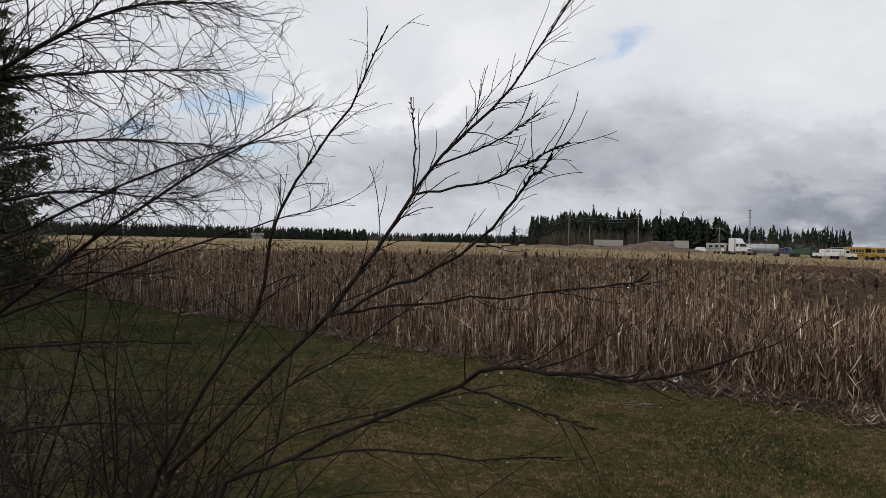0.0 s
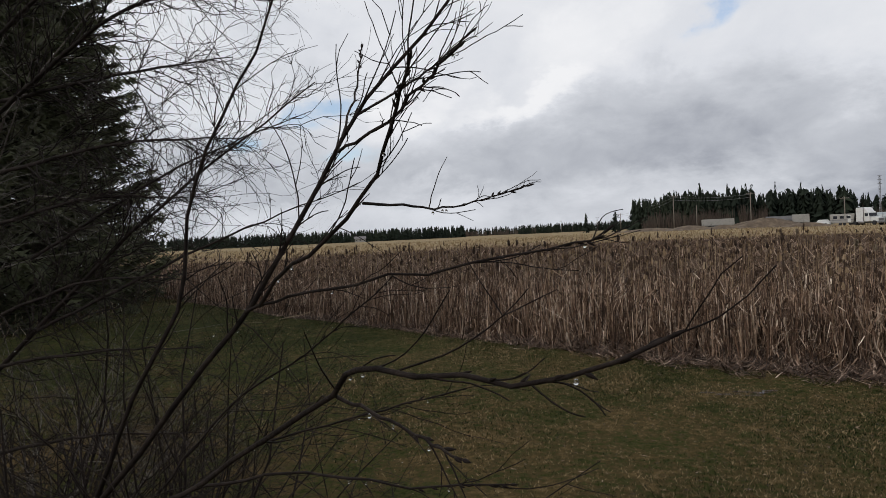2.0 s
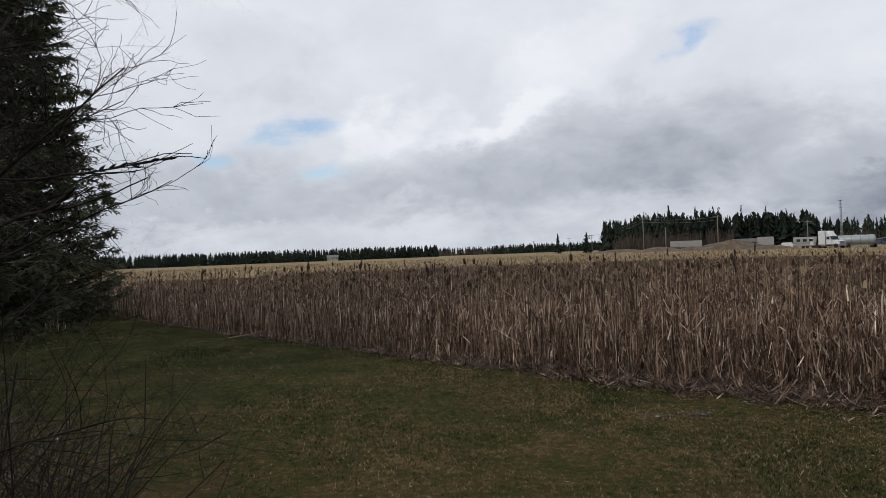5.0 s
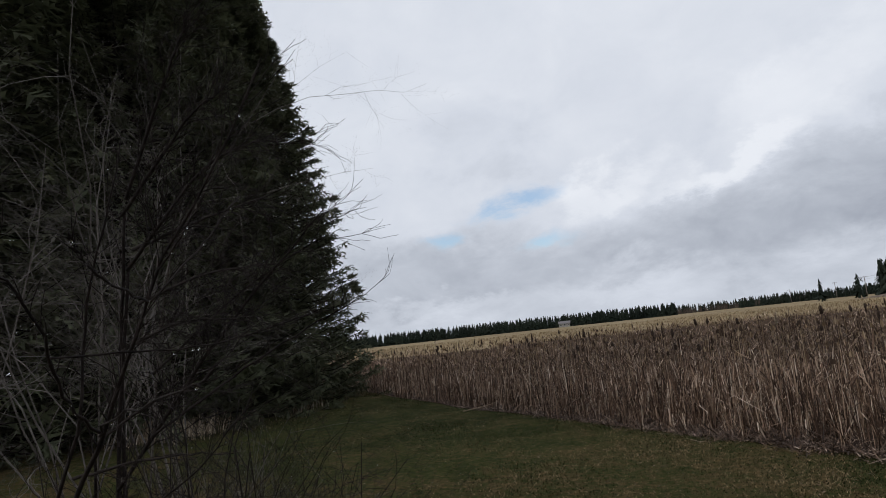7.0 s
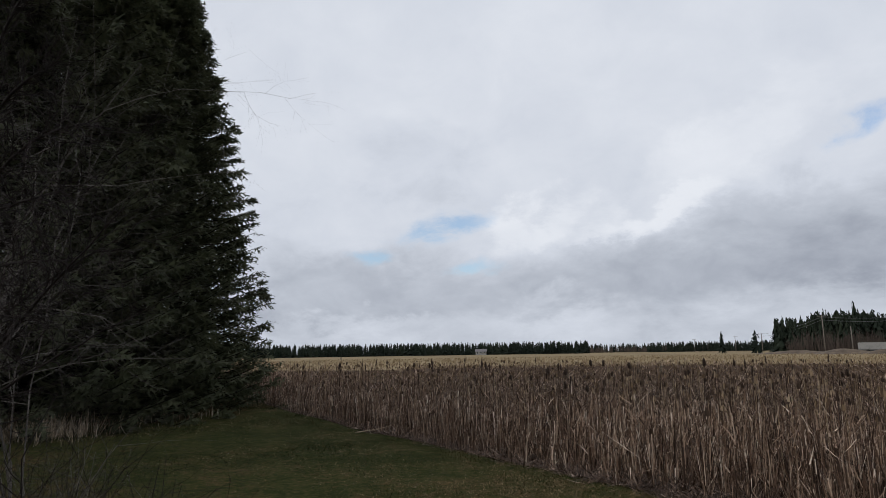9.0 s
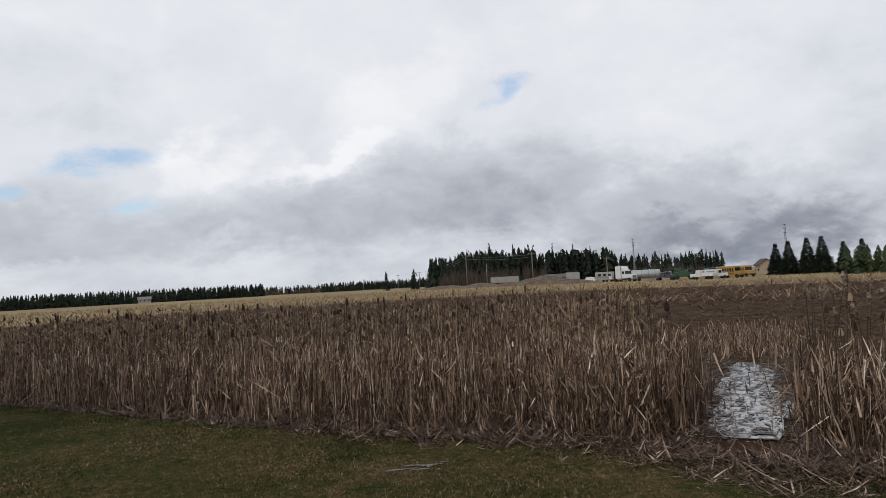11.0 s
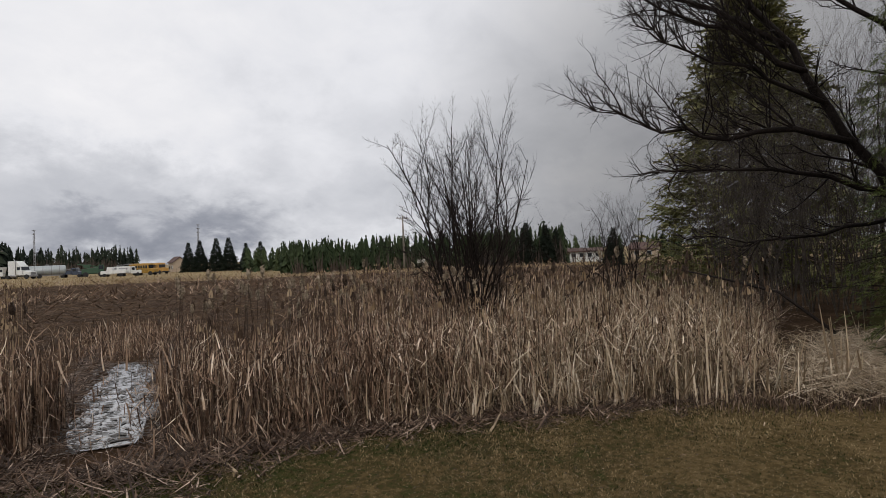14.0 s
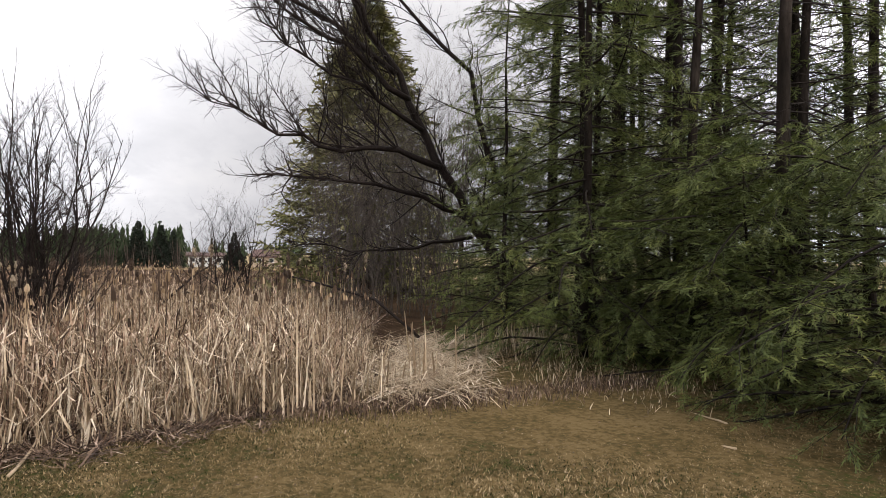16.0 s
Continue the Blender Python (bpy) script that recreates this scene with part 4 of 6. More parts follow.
def conifer_parts(height, radius, seed, whorls, per, sprays, length, width, fingers, mat, bare=0.03, trunk_r=0.2, droop=0.25, power=0.85, open_up=0.0, bough_mat=None, fill=0):
    """Meshes of a conifer: its trunk, its boughs and its needles."""
    rnd = random.Random(seed)
    trunk, boughs = Geo(), Geo()
    steps = 10
    trunk.tube([Vector((0.04 * math.sin(i), 0.04 * math.cos(i * 1.3), height * i / steps - 0.1)) for i in range(steps + 1)],
               [trunk_r * (1 - 0.94 * i / steps) for i in range(steps + 1)], 9)
    pos, axis, side, ln, wd = [], [], [], [], []
    inner = [[], [], [], [], []]
    for w in range(whorls):
        s = bare + (1 - bare) * (w + rnd.random() * 0.6) / whorls
        z = height * s
        reach = radius * ((1 - s) ** power if power > 0 else 1 - s ** -power) * rnd.uniform(0.92, 1.06) + 0.12
        for b in range(per):
            if rnd.random() < open_up * s:
                continue
            a = 2 * math.pi * (b + rnd.random() * 0.8 + 0.37 * w) / per
            r = reach * rnd.uniform(0.82, 1.03)
            out = Vector((math.cos(a), math.sin(a), 0))
            p0 = Vector((0, 0, z))
            pts = []
            for i in range(5):
                q = i / 4
                pts.append(p0 + out * (r * q) + Vector((0, 0, -droop * r * math.sin(q * 2.2) + 0.10 * r * q * q * q)))
            boughs.tube(pts, [0.01 + 0.007 * r * (1 - i / 4) for i in range(5)], 3, False)
            tang = Vector((-out.y, out.x, 0))
            for k in range(sprays):
                q = (0.12 + 0.88 * ((k + rnd.random()) / sprays) ** 0.62)
                i = min(int(q * 4), 3)
                c = pts[i].lerp(pts[i + 1], q * 4 - i)
                sg = 1 if k % 2 else -1
                fan = rnd.uniform(0.25, 1.15)
                ax = (out * math.cos(fan) + tang * sg * math.sin(fan) + Vector((0, 0, rnd.gauss(-0.28, 0.28)))).normalized()
                sd = ax.cross(Vector((rnd.gauss(0, 0.5), rnd.gauss(0, 0.5), 1))).normalized()
                pos.append(c)
                axis.append(ax)
                side.append(sd)
                f = rnd.uniform(0.6, 1.25) * (0.55 + 0.45 * min(1, r / 1.5))
                ln.append(length * f)
                wd.append(width * f)
            for k in range(fill):
                q = 0.20 + 0.78 * rnd.random() ** 0.55
                i = min(int(q * 4), 3)
                ax = (out + tang * rnd.gauss(0, 0.6) + Vector((0, 0, rnd.gauss(-0.3, 0.3)))).normalized()
                f = min(1.0, 0.3 + r / 2.2)
                for store, item in zip(inner, (pts[i].lerp(pts[i + 1], q * 4 - i), ax, ax.cross(Vector((rnd.gauss(0, 0.7), rnd.gauss(0, 0.7), 1))).normalized(), length * f * rnd.uniform(1.0, 1.7), width * f * rnd.uniform(1.6, 2.6))):
                    store.append(item)
    needles = spray_mesh("needles", np.array(pos), np.array(axis), np.array(side), np.array(ln), np.array(wd), fingers, None, 0.09)
    if fill:
        needles = np.concatenate([needles, spray_mesh("needles", *(np.array(store) for store in inner), 4, None, 0.16)])
    needles = array_mesh("needles", needles, np.arange(len(needles)).reshape(-1, 3), mat)
    return trunk.mesh("trunk", TRUNK, True), boughs.mesh("branchwork", bough_mat or TRUNK), needles


def conifer(name, label, at, meshes, turn=0.0, group="", size=1.0):
    t = thing(name, label, "tree", group, at, turn)
    t.scale = (size, size, size)
    trunk = part("trunk", meshes[0], t)
    part("branchwork", meshes[1], trunk)
    part("crown", meshes[2], t)
    return t


# tall dark spruces at the west side of the lawn
SPRUCE_A = conifer_parts(23.5, 5.9, 3, 86, 16, 28, 0.27, 0.15, 5, NEEDLE, 0.004, 0.26, 0.17, -1.3, fill=26)
SPRUCE_B = conifer_parts(24, 5.2, 4, 50, 10, 15, 0.55, 0.21, 4, NEEDLE, 0.008, 0.24, 0.22, 0.80, fill=4)
for x, y, m, turn, size in ((-16.8, 15.7, SPRUCE_A, 20, 0.79), (-17.2, 11.8, SPRUCE_A, 80, 0.98), (-17.6, 6.8, SPRUCE_B, 140, 0.95), (-21.5, 16.0, SPRUCE_B, 200, 1.0),
                            (-27.0, 25.5, SPRUCE_B, 10, 1.0), (-24.5, 18.0, SPRUCE_B, 250, 1.05), (-24.0, 12.0, SPRUCE_B, 60, 1.05), (-24.0, 6.0, SPRUCE_B, 170, 1.05),
                            (-19.0, 1.5, SPRUCE_B, 300, 0.95)):
    conifer("spruce_tree", "tall dense dark green spruce with boughs down to the grass", (x, y, 0), m, turn, "row of spruces beside the lawn", size)

# big bare shrub in front of the spruces, wet and grey in the light
shrub("bare_shrub", "large bare grey-brown shrub with tangled wet twigs", (-4.7, 1.3, 0), 12, 3.3, 0.24, 21, 3, 8, 0.008, GREYBARK, 0.01, 0.19, lean=(-0.18, -0.12), splay=0.95, shrink=0.46, drops=9)
shrub("bare_shrub", "bare dark shrub with thin drooping twigs beside the lawn", (-5.8, 3.0, 0), 12, 5.0, 0.18, 22, 3, 9, 0.010, GREYBARK, 0.005, 0.18, lean=(-0.15, -0.08), splay=0.95, shrink=0.42, drops=9)
shrub("bare_shrub", "tall narrow bare shrub with grey twigs before the spruces", (-6.0, 3.9, 0), 9, 5.0, 0.15, 29, 3, 9, 0.010, GREYBARK, 0.005, 0.18, lean=(-0.12, -0.06), splay=0.95, shrink=0.40)
shrub("bare_shrub", "low tangle of wet bare twigs over the grass", (-3.1, 1.5, 0), 16, 1.75, 0.75, 25, 3, 6, 0.008, BARK, -0.02, 0.18, splay=1.0, drops=4)
shrub("bare_shrub", "low wet twiggy brush at the lawn's edge", (-2.8, 0.95, 0), 16, 1.55, 0.6, 26, 3, 6, 0.008, BARK, 0.0, 0.18, splay=1.0, drops=5)
shrub("bare_shrub", "thin wet dark shoots beside the willow", (-2.62, 1.2, 0), 18, 1.6, 0.36, 28, 3, 6, 0.008, BARK, 0.0, 0.18, splay=1.0, drops=5)
for k, (x, y, h) in enumerate(((-3.9, 2.6, 1.15), (-5.0, 3.4, 1.2))):
    shrub("bare_shrub", "low dark tangle of dead stems in the grass", (x, y, 0), 30, h, 0.7, 80 + k, 2, 6, 0.007, BARK, 0.0, 0.2, splay=1.0, base=0.6, group="brush at the lawn's edge")
shrub("bare_shrub", "low grey twiggy brush under the spruces", (-4.3, 2.7, 0), 14, 1.5, 0.8, 27, 3, 6, 0.008, GREYBARK, 0.0, 0.18, splay=1.0)


# ---- the willow whose twigs hang before the eye ----
BUD = lathe_mesh("bud", [(0.0007, 0.0), (0.0016, 0.003), (0.0013, 0.006), (0.0002, 0.010)], BARK, 6)


def glide(ctrl, n):
    """A smooth line of n + 1 points through the control points."""
    c = [Vector(p) for p in ctrl]
    c = [c[0] * 2 - c[1]] + c + [c[-1] * 2 - c[-2]]
    out = []
    for i in range(n + 1):
        s = i / n * (len(c) - 3)
        k = min(int(s), len(c) - 4)
        s -= k
        p0, p1, p2, p3 = c[k:k + 4]
        out.append(0.5 * (2 * p1 + (p2 - p0) * s + (2 * p0 - 5 * p1 + 4 * p2 - p3) * s * s + (3 * p1 - p0 - 3 * p2 + p3) * s ** 3))
    return out


def bough(parent, ctrl, radius, seed, twigs_n, twig_len, up=0.0, buds=True, end=0.2, first=0.22, side=1, crook=0.08, least=0.0005):
    """One long shoot through the control points, with side twigs and buds; side: how many finer twigs fork from each."""
    rnd = random.Random(seed)
    n = 16
    pts = glide(ctrl, n)
    length = sum((q - p).length for p, q in zip(pts, pts[1:]))
    pts = [p + Vector((rnd.gauss(0, 1), rnd.gauss(0, 1), rnd.gauss(0, 1))) * min(0.002, 0.004 * length) if 0 < i < n else p for i, p in enumerate(pts)]
    st, tw = Geo(), Geo()
    st.tube(pts, [radius * (1 - (1 - end) * i / n) * (1.0 + 0.10 * rnd.random()) for i in range(n + 1)], 7)
    for k in range(twigs_n):
        s = first + (0.97 - first) * (k + rnd.random()) / twigs_n
        i = min(int(s * n), n - 1)
        q = pts[i].lerp(pts[i + 1], s * n - i)
        along = (pts[i + 1] - pts[i]).normalized()
        out = Vector((rnd.gauss(0, 0.6), rnd.gauss(0, 0.4), rnd.gauss(up, 0.6)))
        d = (along * 1.25 + out * 0.75).normalized()
        ln = twig_len * rnd.uniform(0.35, 1.25)
        tp = wander(q, d, ln, 9, rnd, crook, rnd.choice((-0.06, -0.03, 0.03, 0.06)))
        thick = max(least, radius * (1 - 0.75 * s) * 0.34)
        tw.tube(tp, [thick * (1 - 0.6 * j / 9) + 0.0002 for j in range(10)], 4, False)
        for _ in range(rnd.choice((side - 1, side, side + 1)) if side else 0):
            j = rnd.randrange(1, 8)
            tp2 = wander(tp[j], (tp[j + 1] - tp[j]).normalized() + Vector((rnd.gauss(0, 0.45), rnd.gauss(0, 0.3), rnd.gauss(0, 0.45))), ln * rnd.uniform(0.25, 0.6), 4, rnd, crook * 1.6, 0.0)
            tw.tube(tp2, [thick * 0.65 * (1 - 0.5 * j / 4) + 0.00018 for j in range(5)], 3, False)
    br = part("branch", st.mesh("branch", BARK, True), parent)
    if twigs_n:
        part("twig_spray", tw.mesh("twig_spray", BARK), br)
    if buds:
        m = max(3, min(9, int(length / 0.035)))
        for k in range(m):
            s = 0.66 + 0.34 * (k + 0.3) / m
            i = min(int(s * n), n - 1)
            along = (pts[i + 1] - pts[i]).normalized()
            o = (along * 1.3 + Vector((rnd.gauss(0, 0.4), rnd.gauss(0, 0.4), rnd.gauss(0, 0.4)))).normalized()
            bud = part("bud", BUD, br)
            bud.matrix_basis = Matrix.Translation(pts[i].lerp(pts[i + 1], s * n - i)) @ o.to_track_quat("Z", "Y").to_matrix().to_4x4()
        bud = part("bud", BUD, br)
        bud.matrix_basis = Matrix.Translation(pts[-1]) @ (pts[-1] - pts[-2]).to_track_quat("Z", "Y").to_matrix().to_4x4()
    return pts


O = Vector((-2.45, 0.6, 0))
willow = thing("willow_shrub", "bare dark willow shrub with budded twigs and rain drops", "shrub", "", O)
shoots = []
# control points from root to tip, root radius, tip's share of it, twigs, twig length, their rise
for k, (ctrl, r, end, tn, tl, up) in enumerate((
        (((-2.27, 0.39, 1.24), (-2.04, 0.34, 1.473), (-1.924, 0.317, 1.609), (-1.807, 0.307, 1.788), (-1.687, 0.307, 1.914), (-1.585, 0.32, 2.07)), 0.0046, 0.26, 34, 0.13, 0.0),
        (((-2.30, 0.42, 1.234), (-2.214, 0.387, 1.383), (-2.10, 0.367, 1.553), (-2.086, 0.367, 1.67), (-2.019, 0.337, 1.794), (-1.938, 0.317, 1.898), (-1.889, 0.31, 2.01)), 0.0040, 0.26, 16, 0.11, 0.0),
        (((-1.807, 0.307, 1.788), (-1.716, 0.275, 1.822), (-1.647, 0.255, 1.864)), 0.0017, 0.5, 10, 0.07, -0.1),
        (((-1.839, 0.317, 1.741), (-1.845, 0.45, 1.862), (-1.857, 0.54, 1.948)), 0.0018, 0.6, 3, 0.05, 0.2),
        (((-1.833, 0.307, 1.742), (-1.728, 0.167, 1.753), (-1.688, 0.107, 1.769), (-1.640, 0.058, 1.790)), 0.0020, 0.45, 13, 0.08, -0.2),
        (((-1.95, 0.30, 1.544), (-1.885, 0.217, 1.587), (-1.781, 0.127, 1.636), (-1.717, 0.067, 1.696), (-1.684, 0.015, 1.742), (-1.670, -0.015, 1.762)), 0.0026, 0.45, 12, 0.09, 0.0),
        (((-1.744, 0.097, 1.661), (-1.682, 0.287, 1.662), (-1.588, 0.385, 1.690)), 0.0015, 0.5, 9, 0.08, 0.0),
        (((-1.98, 0.32, 1.535), (-1.893, 0.267, 1.558), (-1.747, 0.197, 1.580), (-1.569, 0.137, 1.607), (-1.514, 0.127, 1.624)), 0.0021, 0.4, 9, 0.09, -0.4),
        (((-2.15, 0.33, 1.25), (-2.051, 0.267, 1.306), (-1.905, 0.167, 1.399), (-1.765, 0.047, 1.488), (-1.724, -0.013, 1.525), (-1.656, -0.06, 1.526), (-1.575, -0.11, 1.535), (-1.512, -0.155, 1.568)), 0.0038, 0.33, 12, 0.10, -0.2),
        (((-1.765, 0.047, 1.488), (-1.70, -0.013, 1.482), (-1.634, -0.083, 1.477)), 0.0018, 0.5, 4, 0.06, -0.4),
        (((-2.05, 0.27, 1.306), (-1.90, 0.26, 1.335), (-1.74, 0.20, 1.345), (-1.62, 0.17, 1.36)), 0.0022, 0.4, 10, 0.10, -0.2),
        (((-2.20, 0.42, 1.20), (-2.05, 0.45, 1.30), (-1.86, 0.42, 1.36), (-1.70, 0.42, 1.40)), 0.0024, 0.4, 16, 0.14, 0.1),
        (((-2.22, 0.45, 1.22), (-2.10, 0.50, 1.36), (-1.96, 0.52, 1.45), (-1.82, 0.50, 1.56)), 0.0024, 0.4, 16, 0.14, 0.1))):
    shoots.append(bough(willow, [Vector(p) - O for p in ctrl], r, k + 1, tn, tl, up, True, end))
for k, (root, mid, top, r) in enumerate((((-2.50, 0.60, -0.05), (-2.47, 0.52, 0.7), (-2.265, 0.392, 1.245), 0.011), ((-2.55, 0.66, -0.05), (-2.50, 0.55, 0.8), (-2.297, 0.422, 1.24), 0.010),
                                         ((-2.42, 0.56, -0.05), (-2.36, 0.45, 0.7), (-2.145, 0.327, 1.255), 0.010), ((-2.40, 0.64, -0.05), (-2.36, 0.55, 0.65), (-2.195, 0.422, 1.205), 0.009))):
    bough(willow, [Vector(root) - O, Vector(mid) - O, Vector(top) - O], r, k + 61, 12, 0.30, 0.2, False, 0.5, 0.35, 2, 0.12)

# second clump, farther off, whose drooping sprays reach in from the side
O2 = Vector((-4.1, 1.85, 0))
NEAR = Vector((-1.75, -0.65, 1.65))
spray = thing("willow_shrub", "bare willow shrub with fine drooping twig sprays", "shrub", "", O2)
for k, (a, m, b, r, tn, tl, up) in enumerate((
        ((-4.48, 2.45, 0.90), (-3.35, 2.2, 1.70), (-2.36, 1.95, 2.24), 0.013, 40, 0.50, 0.1),
        ((-4.45, 2.55, 2.30), (-3.45, 2.30, 2.72), (-2.76, 2.14, 2.74), 0.013, 52, 0.42, -0.2),
        ((-4.45, 2.60, 2.44), (-3.50, 2.36, 2.46), (-2.78, 2.12, 2.42), 0.012, 52, 0.42, -0.3),
        ((-4.35, 2.55, 2.06), (-3.45, 2.28, 2.12), (-2.72, 2.04, 2.06), 0.011, 48, 0.46, -0.3),
        ((-4.35, 2.38, 1.74), (-3.55, 2.18, 1.86), (-2.84, 2.0, 1.82), 0.010, 40, 0.42, -0.2),
        ((-4.22, 2.0, 1.08), (-3.45, 1.9, 1.20), (-2.80, 1.78, 1.24), 0.010, 14, 0.38, 0.0),
        ((-4.35, 2.45, 2.64), (-3.55, 2.3, 3.05), (-3.20, 2.24, 3.12), 0.012, 44, 0.38, 0.0),
        ((-4.30, 2.45, 2.74), (-3.65, 2.3, 3.45), (-3.42, 2.24, 3.62), 0.012, 44, 0.38, 0.0),
        ((-4.22, 2.2, 1.28), (-3.5, 2.0, 1.48), (-2.92, 1.76, 1.52), 0.009, 16, 0.36, 0.0),
        ((-4.1, 2.1, 0.70), (-3.4, 1.9, 0.86), (-2.70, 1.7, 0.94), 0.009, 16, 0.36, 0.0),
        ((-3.95, 2.3, 1.25), (-2.95, 2.12, 1.62), (-2.20, 1.95, 1.84), 0.008, 16, 0.34, 0.15),
        ((-4.05, 2.4, 1.60), (-3.10, 2.2, 1.98), (-2.40, 2.0, 2.14), 0.008, 16, 0.34, 0.1))):
    bough(spray, [NEAR + (Vector(p) - NEAR) * 0.74 - O2 for p in (a, m, b)], 0.76 * r, k + 31, tn, 0.76 * tl, up, False, 0.16, 0.12, 5, 0.19, 0.0009)
for k, (root, mid, top, r) in enumerate((((-4.15, 1.9, -0.05), (-4.05, 1.85, 1.1), (-3.74, 1.72, 2.15), 0.014), ((-4.0, 1.8, -0.05), (-3.95, 1.75, 0.6), (-3.76, 1.64, 1.11), 0.013),
                                         ((-4.1, 1.95, -0.05), (-4.0, 1.85, 1.4), (-3.66, 1.65, 2.40), 0.014), ((-3.95, 1.75, -0.05), (-3.85, 1.6, 0.6), (-3.56, 1.39, 1.32), 0.012))):
    bough(spray, [Vector(root) - O2, Vector(mid) - O2, Vector(top) - O2], r, k + 51, 12, 0.5, 0.2, False, 0.5, 0.2, 2, 0.12)

rd = random.Random(5)
for pts in shoots:
    for _ in range(3):
        i = rd.randrange(3, 16)
        d = part("rain_drop", RAIN, willow)
        d.location = pts[i].lerp(pts[i + 1], rd.random()) - Vector((0, 0, 0.0045))

# ---- marsh willows and the wood on the east side ----
bush = shrub("marsh_willow", "bare black-stemmed willow bush standing in the reeds", (10.25, 5.6, -0.1), 17, 4.15, 0.19, 57, 3, 11, 0.028, BARK, 0.045, 0.13, base=0.3, splay=0.62, shrink=0.32, thick=0.66, first=0.3)
for k, (d, ln) in enumerate(((Vector((-0.40, 0.34, 1.0)), 3.6), (Vector((-0.22, 0.20, 1.0)), 4.0), (Vector((0.25, -0.22, 1.0)), 3.8))):
    st, tw = Geo(), Geo()
    grow(st, tw, Vector((0, 0, -0.05)), d.normalized(), ln, 0.026, 3, random.Random(150 + k), 0.06, 0.075, 10, splay=0.62, shrink=0.30, thick=0.66, first=0.4)
    stem = part("stem", st.mesh("stem", BARK), bush)
    part("twig_spray", tw.mesh("twig_spray", BARK), stem)
shrub("marsh_willow", "low dark brush round the foot of the willow", (10.2, 5.5, -0.1), 24, 2.1, 0.5, 56, 2, 6, 0.015, BARK, 0.05, 0.12, base=0.5)
shrub("marsh_willow", "smaller bare willow bush in the reeds", (16.4, 5.1, -0.1), 9, 2.9, 0.5, 52, 3, 5, 0.022, BARK, 0.04, 0.16, thick=0.66)
shrub("marsh_willow", "bare willow bush half hidden behind the reeds", (20.0, 5.4, -0.1), 9, 3.2, 0.6, 53, 3, 5, 0.024, BARK, 0.04, 0.16, thick=0.68)


def log(name, label, pts, radii, mat, at):
    g = Geo()
    rnd = random.Random(len(label))
    o = Vector(at)
    v = [Vector(p) - o for p in pts]
    g.tube(v, radii, 7)
    for i in range(1, len(v) - 1):
        d = Vector((rnd.gauss(0, 1), rnd.gauss(0, 1), rnd.uniform(0, 1))).normalized()
        g.tube(wander(v[i], d, 0.5, 4, rnd, 0.15, 0.0), [radii[i] * 0.4, radii[i] * 0.3, radii[i] * 0.25, radii[i] * 0.2, radii[i] * 0.1], 4)
    ob = new(name, g.mesh(name, mat, True))
    ob.location = at
    return tagged(ob, label, "branch")


log("fallen_branch", "dark dead branch leaning in the reeds", [(12.6, 5.1, 0.3), (12.9, 4.7, 0.75), (13.2, 4.35, 1.15), (13.6, 3.9, 1.5)], [0.026, 0.022, 0.018, 0.008], BARK, (12.6, 5.1, 0))
log("fallen_branch", "broken dead limb propped over the flattened straw", [(11.9, 0.1, 0.15), (12.4, 0.9, 0.75), (12.9, 1.8, 0.95), (13.4, 2.8, 1.15)], [0.028, 0.026, 0.020, 0.008], BARK, (11.9, 0.1, 0))


